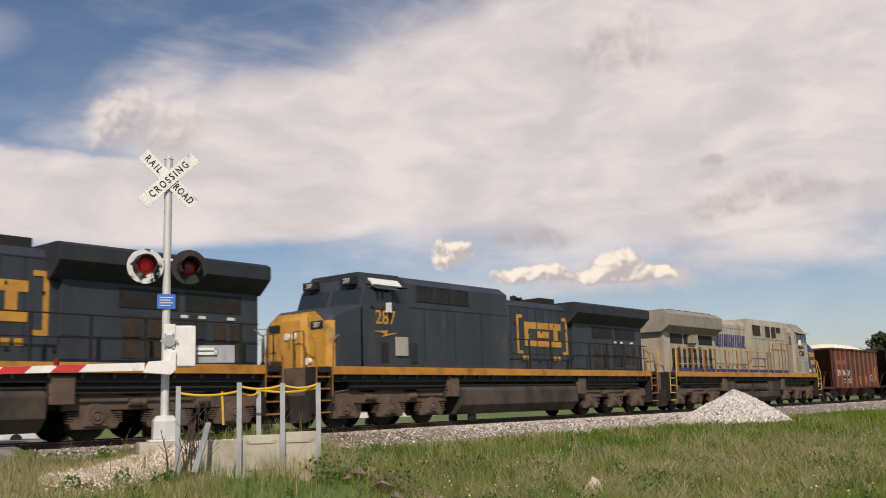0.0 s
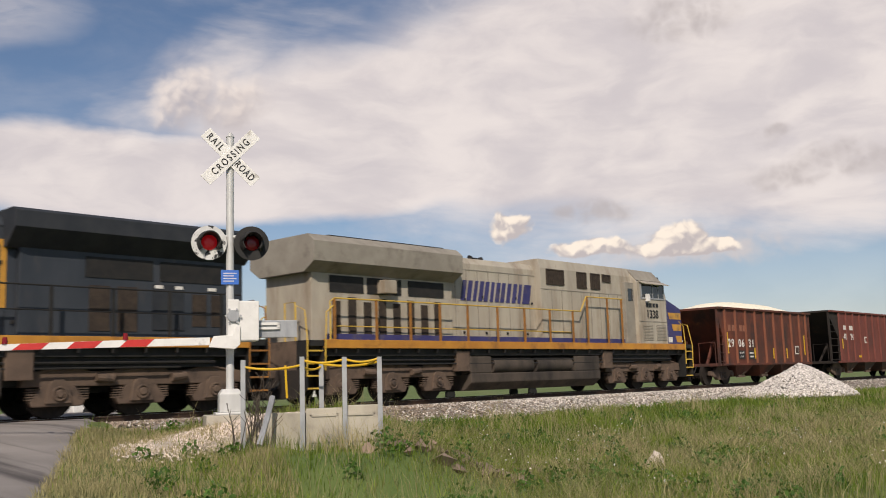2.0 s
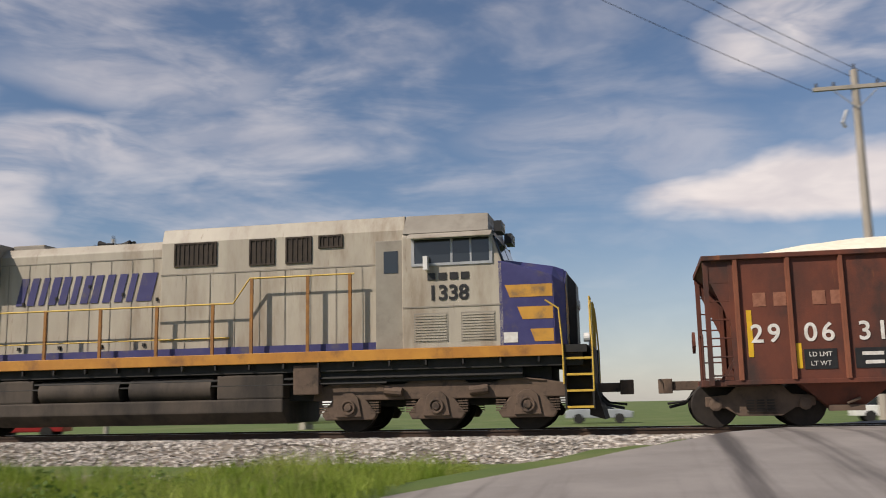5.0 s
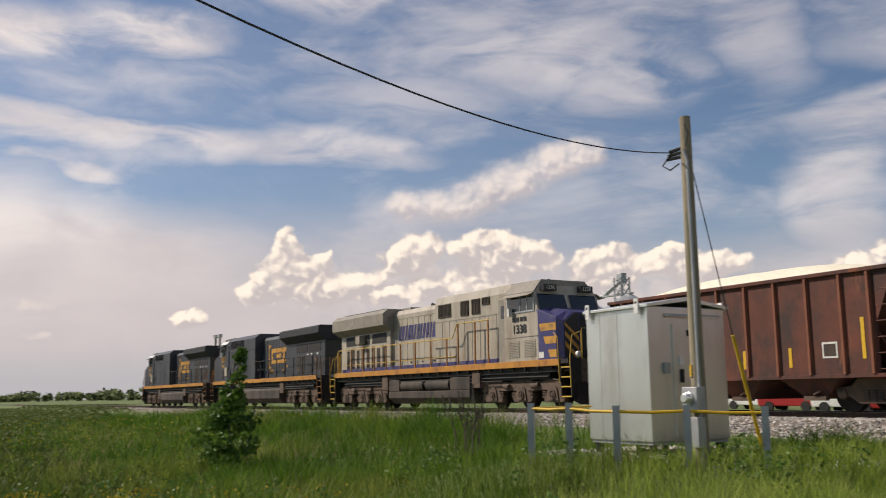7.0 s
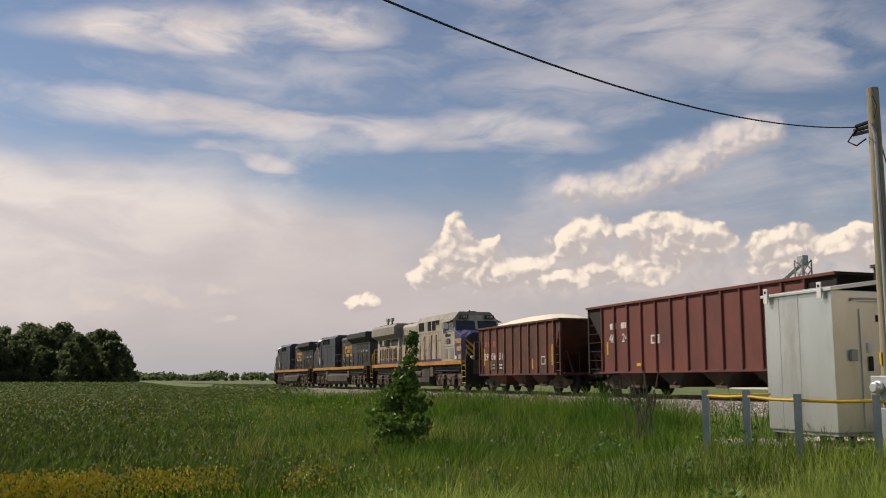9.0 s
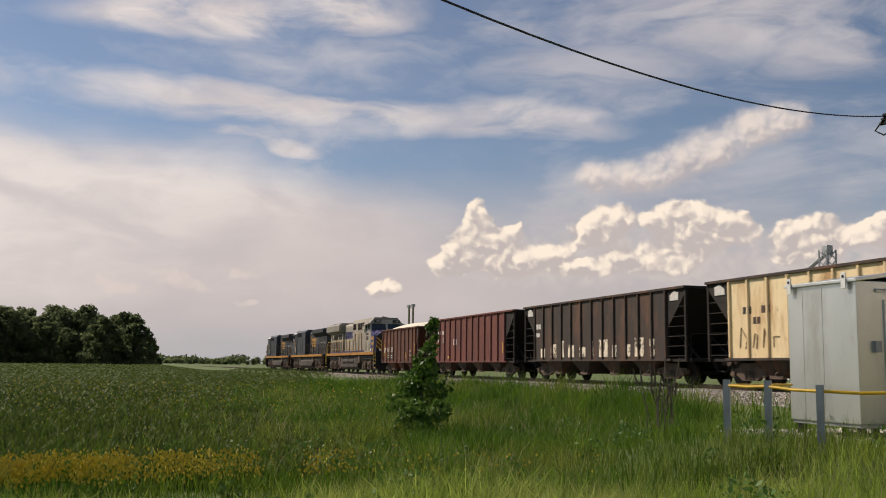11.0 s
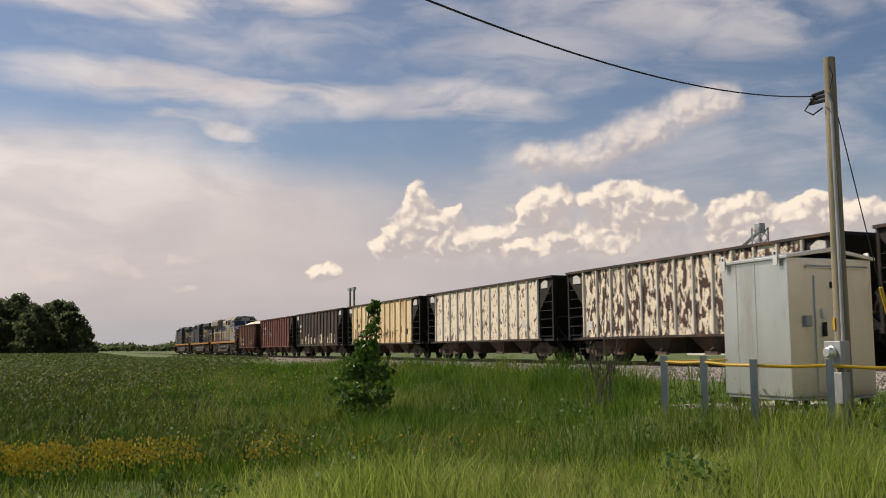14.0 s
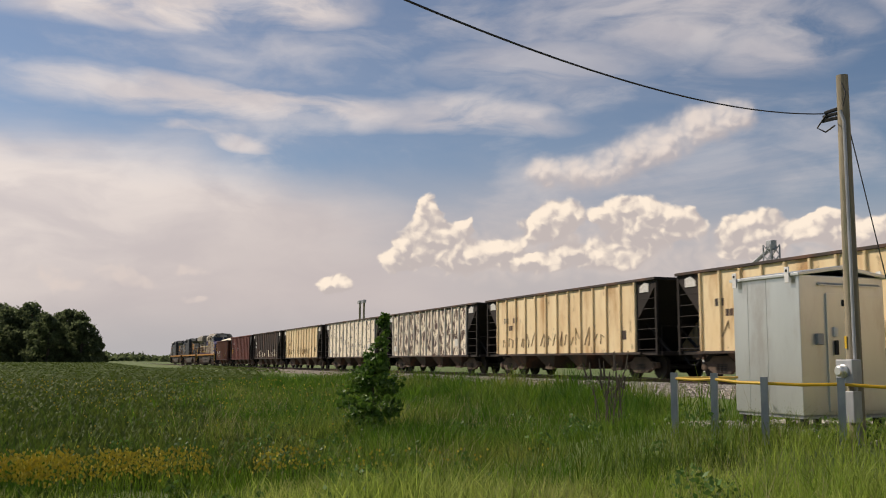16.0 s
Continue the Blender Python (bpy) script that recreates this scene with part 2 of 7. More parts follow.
def surf(name, c1, c2, scale=3.0, rough=0.6, metal=0.0, bump=0.15, fine=60.0, stretch=(1, 1, 1), c3=None, s3=1.5, t3=0.6, soft3=0.08, st3=(1, 1, 1), island=0.0, spec=0.4, glow=None, c4=None, s4=2.0, t4=0.6, st4=(1, 1, 1), rand=0.0, thin=0.0, turn=0.0):
    """A surface of two mottled colours, with up to two kinds of stain or worn patch, and fine relief."""
    mt = bpy.data.materials.new(name)
    mt.use_nodes = True
    nt = mt.node_tree
    N, L = nt.nodes.new, nt.links.new
    b = nt.nodes["Principled BSDF"]
    tc = N("ShaderNodeTexCoord").outputs["Object"]

    def noise_of(scale, stretch, detail=6, rough=0.6):
        mp = N("ShaderNodeMapping")
        mp.inputs["Scale"].default_value = stretch
        mp.inputs["Rotation"].default_value = (0, 0, turn)
        L(tc, mp.inputs[0])
        n = N("ShaderNodeTexNoise")
        n.inputs["Scale"].default_value, n.inputs["Detail"].default_value, n.inputs["Roughness"].default_value = scale, detail, rough
        L(mp.outputs[0], n.inputs["Vector"])
        return n.outputs["Fac"]

    def ramp(v, lo, hi):
        n = N("ShaderNodeMapRange")
        n.interpolation_type = "SMOOTHSTEP"
        L(v, n.inputs["Value"])
        n.inputs["From Min"].default_value, n.inputs["From Max"].default_value = lo, hi
        return n.outputs[0]

    def blend(f, a, c):
        n = N("ShaderNodeMix")
        n.data_type = "RGBA"
        L(f, n.inputs[0])
        for s, v in ((n.inputs[6], a), (n.inputs[7], c)):
            if hasattr(v, "is_output"):
                L(v, s)
            else:
                s.default_value = (*v, 1)
        return n.outputs[2]

    col = blend(ramp(noise_of(scale, stretch), 0.33, 0.67), c1, c2)
    if c3:
        col = blend(ramp(noise_of(s3, st3, 8, 0.65), t3 - soft3, t3 + soft3), col, c3)
    if c4:
        col = blend(ramp(noise_of(s4, st4, 8, 0.65), t4 - 0.06, t4 + 0.06), col, c4)
    if island or rand:
        g = N("ShaderNodeNewGeometry").outputs["Random Per Island"] if island else N("ShaderNodeObjectInfo").outputs["Random"]
        k = island or rand
        hv = N("ShaderNodeHueSaturation")
        mr = N("ShaderNodeMapRange")
        L(g, mr.inputs["Value"])
        mr.inputs["To Min"].default_value, mr.inputs["To Max"].default_value = 1 - k, 1 + k
        L(mr.outputs[0], hv.inputs["Value"])
        L(col, hv.inputs["Color"])
        col = hv.outputs[0]
    L(col, b.inputs["Base Color"])
    b.inputs["Metallic"].default_value = metal
    b.inputs["Specular IOR Level"].default_value = spec
    gr = noise_of(fine, (1, 1, 1), 4)
    mr = N("ShaderNodeMapRange")
    L(gr, mr.inputs["Value"])
    mr.inputs["To Min"].default_value, mr.inputs["To Max"].default_value = max(rough - 0.12, 0.02), min(rough + 0.12, 1)
    L(mr.outputs[0], b.inputs["Roughness"])
    if bump:
        bp = N("ShaderNodeBump")
        bp.inputs["Strength"].default_value, bp.inputs["Distance"].default_value = bump, 0.02
        L(gr, bp.inputs["Height"])
        L(bp.outputs[0], b.inputs["Normal"])
    if thin:
        tl = N("ShaderNodeBsdfTranslucent")
        L(col, tl.inputs[0])
        mx = N("ShaderNodeMixShader")
        mx.inputs[0].default_value = thin
        L(b.outputs[0], mx.inputs[1]), L(tl.outputs[0], mx.inputs[2])
        L(mx.outputs[0], nt.nodes["Material Output"].inputs[0])
    if glow:
        b.inputs["Emission Color"].default_value, b.inputs["Emission Strength"].default_value = (*glow[0], 1), glow[1]
    return mt


def glass(name, tint=(0.02, 0.025, 0.03)):
    mt = bpy.data.materials.new(name)
    mt.use_nodes = True
    b = mt.node_tree.nodes["Principled BSDF"]
    b.inputs["Base Color"].default_value = (*tint, 1)
    b.inputs["Roughness"].default_value, b.inputs["Specular IOR Level"].default_value = 0.05, 0.8
    return mt


DIRT = (0.10, 0.085, 0.07)
RUST = (0.13, 0.055, 0.028)
M = {}
M["navy"] = surf("navy_paint", (0.030, 0.036, 0.045), (0.044, 0.050, 0.060), 1.2, 0.44, 0, 0.05, 40, (1, 1, 0.4), DIRT, 1.4, 0.68, 0.14, (1, 1, 0.35))
M["navy_dark"] = surf("dark_roof_paint", (0.018, 0.022, 0.028), (0.03, 0.033, 0.038), 2, 0.7, 0, 0.1)
M["yellow"] = surf("golden_yellow_paint", (0.56, 0.29, 0.045), (0.46, 0.23, 0.04), 2, 0.5, 0, 0.06, 40, (1, 1, 1), DIRT, 1.6, 0.64, 0.12)
M["orange"] = surf("orange_sill_paint", (0.52, 0.24, 0.035), (0.42, 0.18, 0.03), 1.5, 0.55, 0, 0.06, 40, (1, 1, 1), (0.20, 0.09, 0.03), 1.3, 0.60, 0.12)
M["silver"] = surf("grey_body_paint", (0.435, 0.39, 0.315), (0.355, 0.315, 0.255), 1.1, 0.5, 0, 0.06, 40, (1, 1, 0.35), (0.25, 0.195, 0.14), 1.3, 0.60, 0.16, (1.2, 1.2, 0.3), c4=(0.15, 0.10, 0.07), s4=3.5, t4=0.68, st4=(1.5, 1.5, 0.2))
M["silver_dark"] = surf("grimy_grey_roof_paint", (0.29, 0.265, 0.22), (0.235, 0.21, 0.175), 1.6, 0.7, 0, 0.1, 40, (1, 1, 1), (0.17, 0.145, 0.12), 1.4, 0.62, 0.12)
M["indigo"] = surf("indigo_paint", (0.036, 0.034, 0.125), (0.05, 0.048, 0.15), 2, 0.5, 0, 0.04, 40, (1, 1, 1), (0.10, 0.085, 0.10), 2.2, 0.62, 0.12)
M["black"] = surf("black_steel", (0.012, 0.012, 0.012), (0.022, 0.02, 0.018), 4, 0.7, 0, 0.15)
M["grille"] = surf("dark_grille", (0.03, 0.022, 0.017), (0.05, 0.036, 0.026), 6, 0.8, 0, 0.3, 30)
# dust colours; the dark blotches paint in shade of the castings' recesses
M["truck"] = surf("dusty_shaded_cast_steel", (0.135, 0.092, 0.066), (0.095, 0.066, 0.049), 2.2, 0.85, 0, 0.3, 25, (1, 1, 1), (0.04, 0.03, 0.025), 2.6, 0.62, 0.10)
M["tank"] = surf("dusty_tank_steel", (0.085, 0.066, 0.051), (0.06, 0.048, 0.039), 1.2, 0.8, 0, 0.15, 30, (1, 1, 1), (0.026, 0.022, 0.019), 1.0, 0.55, 0.15, (1, 1, 0.4))
M["wheel"] = surf("rolled_wheel_steel", (0.034, 0.026, 0.021), (0.02, 0.016, 0.014), 5, 0.7, 0.3, 0.2)
M["tread"] = surf("polished_wheel_tread", (0.42, 0.41, 0.40), (0.34, 0.33, 0.32), 8, 0.3, 0.9, 0.05)
M["handrail"] = surf("yellow_handrail_paint", (0.60, 0.40, 0.06), (0.5, 0.32, 0.05), 5, 0.5)
M["stanchion"] = surf("brown_orange_stanchion_paint", (0.32, 0.14, 0.03), (0.22, 0.10, 0.03), 4, 0.6)
M["white"] = surf("white_paint", (0.74, 0.73, 0.70), (0.66, 0.65, 0.62), 4, 0.5, 0, 0.05, 40, (1, 1, 1), (0.42, 0.40, 0.36), 3, 0.66, 0.08)
M["letter"] = surf("white_stencil_paint", (0.72, 0.70, 0.66), (0.58, 0.55, 0.50), 9, 0.6)
M["faded"] = surf("faded_red_stencil", (0.30, 0.13, 0.08), (0.22, 0.09, 0.055), 8, 0.8)
M["glass"] = glass("dark_cab_glass")
M["rust_car"] = surf("rusted_oxide_paint", (0.15, 0.043, 0.024), (0.095, 0.031, 0.02), 1.3, 0.75, 0, 0.2, 30, (1, 1, 0.6), (0.045, 0.026, 0.022), 0.9, 0.55, 0.14, (1, 1, 0.7), c4=(0.23, 0.08, 0.032), s4=1.6, t4=0.66, st4=(1, 1, 0.3))
M["red_car"] = surf("oxide_red_paint", (0.175, 0.048, 0.035), (0.14, 0.04, 0.03), 1.2, 0.7, 0, 0.15, 30, (1, 1, 0.5), (0.075, 0.034, 0.028), 0.9, 0.62, 0.14, (1, 1, 0.4))
M["brown_car"] = surf("dark_brown_car_paint", (0.05, 0.034, 0.026), (0.036, 0.027, 0.023), 1.2, 0.7, 0, 0.15, 30, (1, 1, 0.5), (0.13, 0.06, 0.032), 1.0, 0.58, 0.12, (1, 1, 0.3))
M["cream_car"] = surf("cream_car_paint", (0.88, 0.71, 0.44), (0.80, 0.60, 0.34), 0.9, 0.65, 0, 0.08, 30, (1, 1, 0.4), (0.48, 0.27, 0.11), 1.1, 0.59, 0.12, (1, 1, 0.22), c4=(0.16, 0.08, 0.04), s4=2.6, t4=0.66, st4=(1.2, 1.2, 0.5))
M["peel_car"] = surf("peeling_white_over_brown_paint", (0.90, 0.79, 0.62), (0.82, 0.70, 0.54), 1.5, 0.7, 0, 0.25, 30, (1, 1, 0.5), (0.062, 0.029, 0.020), 4.6, 0.575, 0.012, (1.3, 1.3, 0.5), c4=(0.05, 0.028, 0.022), s4=7.0, t4=0.62, st4=(1.3, 1.3, 0.4))
M["peel_more"] = surf("mostly_peeled_white_paint", (0.90, 0.79, 0.62), (0.82, 0.70, 0.54), 1.5, 0.7, 0, 0.25, 30, (1, 1, 0.5), (0.062, 0.029, 0.020), 3.4, 0.5, 0.012, (1.3, 1.3, 0.5), c4=(0.05, 0.028, 0.022), s4=7.0, t4=0.62, st4=(1.3, 1.3, 0.4))
M["limestone"] = surf("pale_crushed_load", (0.88, 0.82, 0.66), (0.80, 0.73, 0.57), 6, 0.95, 0, 0.5, 45)
M["galv"] = surf("galvanised_steel", (0.40, 0.41, 0.42), (0.30, 0.31, 0.32), 5, 0.5, 0.35, 0.06, 50, (1, 1, 0.4), (0.2, 0.17, 0.14), 3, 0.7, 0.06)
M["case"] = surf("brushed_aluminium_case", (0.70, 0.71, 0.665), (0.63, 0.64, 0.60), 1.2, 0.34, 0.8, 0.0, 0.4, (1, 1, 0.25), (0.52, 0.49, 0.44), 1.3, 0.62, 0.14, (1, 1, 0.4))
M["mast"] = surf("painted_mast_metal", (0.62, 0.62, 0.60), (0.52, 0.52, 0.50), 4, 0.45, 0.2, 0.05, 40, (1, 1, 0.3), (0.35, 0.32, 0.28), 4, 0.68, 0.06)
M["redlens"] = surf("unlit_red_lens", (0.22, 0.008, 0.012), (0.16, 0.006, 0.01), 10, 0.2, 0, 0)
M["litlens"] = surf("lit_red_lens", (0.38, 0.008, 0.012), (0.38, 0.008, 0.012), 5, 0.25, 0, 0, glow=((1.0, 0.02, 0.03), 0.10))
M["redstripe"] = surf("red_reflective_stripe", (0.55, 0.035, 0.03), (0.47, 0.03, 0.028), 6, 0.4)
M["blue_sign"] = surf("blue_sign_sheet", (0.05, 0.16, 0.55), (0.045, 0.14, 0.48), 6, 0.35)
M["ink"] = surf("black_ink", (0.012, 0.012, 0.013), (0.02, 0.02, 0.02), 8, 0.5)
M["concrete"] = surf("weathered_concrete", (0.46, 0.42, 0.34), (0.38, 0.345, 0.28), 2.5, 0.9, 0, 0.25, 40, (1, 1, 0.6), (0.27, 0.25, 0.21), 2.4, 0.62, 0.1)
M["wood_pole"] = surf("weathered_pole_wood", (0.32, 0.27, 0.19), (0.20, 0.175, 0.125), 5, 0.9, 0, 0.4, 30, (3, 3, 0.2), (0.10, 0.12, 0.06), 2.2, 0.6, 0.1, (2, 2, 0.25))
M["wood_light"] = surf("bleached_pole_wood", (0.40, 0.36, 0.31), (0.30, 0.27, 0.23), 5, 0.9, 0, 0.3, 30, (3, 3, 0.2))
M["asphalt"] = surf("worn_grey_asphalt", (0.30, 0.272, 0.25), (0.24, 0.218, 0.20), 0.7, 0.85, 0, 0.25, 120, (1, 1, 1), (0.085, 0.076, 0.072), 0.5, 0.575, 0.10, (2.2, 0.06, 1), turn=-0.506)
M["steel_rail"] = surf("rusty_rail_steel", (0.075, 0.045, 0.03), (0.05, 0.033, 0.025), 6, 0.7, 0.3, 0.15)
M["sleeper"] = surf("creosoted_tie_wood", (0.05, 0.04, 0.032), (0.075, 0.062, 0.05), 6, 0.9, 0, 0.4, 40, (0.5, 4, 4), rand=0.3)
M["ballast"] = surf("limestone_ballast_bed", (0.27, 0.235, 0.195), (0.19, 0.163, 0.135), 7, 0.95, 0, 0.8, 22, (1, 1, 1), (0.12, 0.10, 0.082), 1.2, 0.56, 0.14)
M["stone"] = surf("broken_ballast_stone", (0.50, 0.46, 0.415), (0.40, 0.365, 0.325), 8, 0.9, 0, 0.2, 50, island=0.6)
M["dirty_stone"] = surf("brown_dusty_stone", (0.27, 0.215, 0.165), (0.19, 0.15, 0.115), 8, 0.95, 0, 0.2, 50, island=0.5)
M["pad_stone"] = surf("washed_tan_stone", (0.62, 0.53, 0.45), (0.50, 0.42, 0.35), 8, 0.9, 0, 0.2, 50, island=0.35)
M["pale_stone"] = surf("fresh_pale_stone", (0.60, 0.56, 0.52), (0.50, 0.46, 0.42), 8, 0.9, 0, 0.2, 50, island=0.3)
M["soil"] = surf("grassy_soil", (0.085, 0.13, 0.03), (0.125, 0.165, 0.045), 0.5, 0.95, 0, 0.6, 30, (1, 1, 1), (0.20, 0.185, 0.085), 0.12, 0.64, 0.12)
M["grass"] = surf("meadow_grass_blades", (0.10, 0.18, 0.02), (0.235, 0.295, 0.05), 0.9, 0.6, 0, 0, 10, (1, 1, 1), (0.27, 0.25, 0.10), 0.35, 0.62, 0.12, island=0.4, spec=0.25, thin=0.5)
M["verge"] = surf("bright_verge_blades", (0.18, 0.28, 0.03), (0.38, 0.44, 0.095), 0.9, 0.6, 0, 0, 10, (1, 1, 1), (0.30, 0.28, 0.11), 0.35, 0.62, 0.12, island=0.4, spec=0.25, thin=0.5)
M["drygrass"] = surf("dry_grass_blades", (0.42, 0.35, 0.19), (0.30, 0.28, 0.13), 0.8, 0.7, 0, 0, 10, island=0.3, spec=0.2, thin=0.3)
M["lush"] = surf("lush_grass_blades", (0.045, 0.125, 0.008), (0.12, 0.205, 0.018), 0.5, 0.6, 0, 0, 10, (1, 1, 1), (0.22, 0.245, 0.055), 0.25, 0.58, 0.12, island=0.45, spec=0.2, thin=0.45)
M["crop"] = surf("young_crop_leaves", (0.075, 0.115, 0.020), (0.10, 0.135, 0.026), 0.25, 0.7, 0, 0, 10, island=0.15, spec=0.2, thin=0.3)
M["leaf"] = surf("sapling_leaves", (0.06, 0.135, 0.018), (0.13, 0.21, 0.035), 3, 0.5, 0, 0, 10, island=0.4, spec=0.3, thin=0.3)
# leaf green lifted and greyed: the haze of distance is put into the colour
M["far_leaf"] = surf("hazed_far_tree_leaves", (0.105, 0.135, 0.065), (0.145, 0.175, 0.08), 0.15, 0.8, 0, 0, 5, island=0.3, spec=0.15, thin=0.65)
M["bark"] = surf("rough_bark", (0.10, 0.08, 0.06), (0.06, 0.05, 0.04), 6, 0.9, 0, 0.4)
M["flower"] = surf("yellow_petals", (0.55, 0.42, 0.03), (0.42, 0.34, 0.04), 5, 0.6, 0, 0, 10, island=0.25)
M["spray"] = surf("faded_spray_paint", (0.36, 0.25, 0.14), (0.22, 0.15, 0.09), 6, 0.7)
M["rope"] = surf("yellow_barrier_tube", (0.70, 0.42, 0.02), (0.6, 0.36, 0.02), 5, 0.5)
M["red_paint"] = surf("red_vehicle_paint", (0.35, 0.02, 0.02), (0.3, 0.02, 0.02), 3, 0.4)
M["wire"] = surf("black_cable_sheath", (0.012, 0.012, 0.014), (0.02, 0.02, 0.02), 3, 0.6)
M["alu"] = surf("bare_bin_metal", (0.42, 0.44, 0.46), (0.33, 0.35, 0.37), 1.5, 0.5, 0.4, 0.05)
M["flaky"] = surf("flaking_white_on_black_paint", (0.60, 0.60, 0.58), (0.5, 0.5, 0.48), 6, 0.6, 0, 0.15, 30, (1, 1, 1), (0.02, 0.02, 0.02), 7.0, 0.54, 0.02)
M["peel_rib"] = surf("chalky_white_rib_paint", (0.80, 0.72, 0.62), (0.70, 0.62, 0.52), 2, 0.7, 0, 0.1, 30, (1, 1, 0.3), (0.16, 0.08, 0.05), 3.0, 0.66, 0.04, (1, 1, 0.4))
# dirt, and the shade under the hopper ends, in one near-black colour
M["shade_grime"] = surf("black_brown_shade_and_grime", (0.028, 0.02, 0.016), (0.018, 0.014, 0.012), 1.5, 0.85, 0, 0.2, 30, (1, 1, 1), (0.06, 0.03, 0.02), 1.3, 0.66, 0.08)
M["weed"] = surf("broad_weed_leaves", (0.06, 0.14, 0.025), (0.11, 0.19, 0.04), 2, 0.55, 0, 0, 10, island=0.35, spec=0.3, thin=0.35)
M["petal"] = surf("small_white_petals", (0.75, 0.73, 0.68), (0.65, 0.63, 0.6), 5, 0.7, 0, 0, 10)
M["rust_rib"] = surf("bright_rust_rib", (0.24, 0.085, 0.045), (0.16, 0.055, 0.032), 2.5, 0.8, 0, 0.2, 30, (1, 1, 0.4))

# ---- building helpers ----


class Geo:
    """Vertices and faces of one mesh in the making."""

    def __init__(self):
        self.v, self.f = [], []

    def add(self, vs, fs):
        k = len(self.v)
        self.v += [tuple(p) for p in vs]
        self.f += [tuple(i + k for i in f) for f in fs]
        return self

    def box(self, x0, x1, y0, y1, z0, z1):
        return self.add([(x, y, z) for z in (z0, z1) for y in (y0, y1) for x in (x0, x1)], [(0, 2, 3, 1), (4, 5, 7, 6), (0, 1, 5, 4), (2, 6, 7, 3), (0, 4, 6, 2), (1, 3, 7, 5)])

    def prism(self, pts, axis, a, b):
        put = {"x": lambda p, q: (q, p[0], p[1]), "y": lambda p, q: (p[0], q, p[1]), "z": lambda p, q: (p[0], p[1], q)}[axis]
        n = len(pts)
        return self.add([put(p, a) for p in pts] + [put(p, b) for p in pts], [tuple(range(n)), tuple(range(2 * n - 1, n - 1, -1))] + [(i, (i + 1) % n, n + (i + 1) % n, n + i) for i in range(n)])

    def loft(self, rings, caps=True):
        n = len(rings[0])
        vs = [p for r in rings for p in r]
        fs = [(k * n + i, k * n + (i + 1) % n, (k + 1) * n + (i + 1) % n, (k + 1) * n + i) for k in range(len(rings) - 1) for i in range(n)]
        if caps:
            fs += [tuple(range(n - 1, -1, -1)), tuple(range(len(vs) - n, len(vs)))]
        return self.add(vs, fs)

    def tube(self, pts, r, n=6, r1=None):
        pts = [Vector(p) for p in pts]
        rings = []
        for i, p in enumerate(pts):
            d = (pts[min(i + 1, len(pts) - 1)] - pts[max(i - 1, 0)]).normalized()
            u = d.orthogonal().normalized() if i == 0 else (u - d * u.dot(d)).normalized()
            w = d.cross(u)
            q = r if r1 is None else r + (r1 - r) * i / (len(pts) - 1)
            rings.append([p + (u * math.cos(2 * math.pi * k / n) + w * math.sin(2 * math.pi * k / n)) * q for k in range(n)])
        return self.loft(rings)

    def disc_lathe(self, rows, c, n=20):
        """Rings (y offset, radius) round a y axis through c."""
        return self.loft([[(c[0] + r * math.cos(2 * math.pi * k / n), c[1] + y, c[2] + r * math.sin(2 * math.pi * k / n)) for k in range(n)] for y, r in rows])

    def mesh(self, name, mat, bevel=0.0, smooth=False):
        me = bpy.data.meshes.new(name)
        me.from_pydata(self.v, [], self.f)
        bm = bmesh.new()
        bm.from_mesh(me)
        bmesh.ops.recalc_face_normals(bm, faces=bm.faces)
        if bevel:
            bmesh.ops.bevel(bm, geom=[e for e in bm.edges if len(e.link_faces) == 2 and e.calc_face_angle(0) > 0.6], offset=bevel, segments=2, affect="EDGES", profile=0.6, clamp_overlap=True)
        if smooth:
            for f in bm.faces:
                f.smooth = True
            for e in bm.edges:
                e.smooth = len(e.link_faces) == 2 and e.calc_face_angle(0) < 0.6
        bm.to_mesh(me)
        bm.free()
        me.materials.append(M[mat])
        return me


def part(name, geo, mat, parent=None, label="", bevel=0.0, smooth=False):
    me = geo if isinstance(geo, bpy.types.Mesh) else geo.mesh(name, mat, bevel, smooth)
    ob = new(name, me)
    ob.parent = parent
    if label:
        ob["label"] = label
    return ob


def blocks(name, geo, mat, parent, label=""):
    """Eight-cornered pieces of one Geo, each as a part of its own."""
    for k in range(0, len(geo.v), 8):
        one = Geo()
        one.v = geo.v[k:k + 8]
        one.f = [tuple(i - k for i in f) for f in geo.f if k <= f[0] < k + 8]
        part(name, one, mat, parent, label)


def thing(name, label, category, m=None, group=""):
    e = new(name)
    e.empty_display_size = 0.2
    if m is not None:
        e.matrix_basis = m
    return tagged(e, label, category, group)


def text_mesh(s, size, thick=0.004, bold=0.0, shear=0.0, gap=1.0):
    cu = bpy.data.curves.new("writing", "FONT")
    cu.body, cu.size, cu.extrude, cu.offset, cu.shear = s, size, thick, bold, shear
    cu.align_x, cu.align_y, cu.space_character = "CENTER", "CENTER", gap
    ob = new("writing", cu)
    me = bpy.data.meshes.new_from_object(ob.evaluated_get(bpy.context.evaluated_depsgraph_get()))
    bpy.data.objects.remove(ob)
    return me


def writing(s, size, m, mat, parent, bold=0.0, label="", sx=1.0, gap=1.0):
    """Letters on a face: m takes the letters' x to the right and y up."""
    me = text_mesh(s, size, 0.004, bold, 0.0, gap)
    me.transform(m @ Matrix.Diagonal((sx, 1, 1, 1)))
    me.materials.append(M[mat])
    return part("lettering", me, mat, parent, label)


def smooth_to(a, b, v):
    t = min(max((v - a) / (b - a), 0.0), 1.0)
    return t * t * (3 - 2 * t)


# ---- ground ----
TRACK_Y = 21.8
GRADE = 0.0015
SKEW = radians(29)
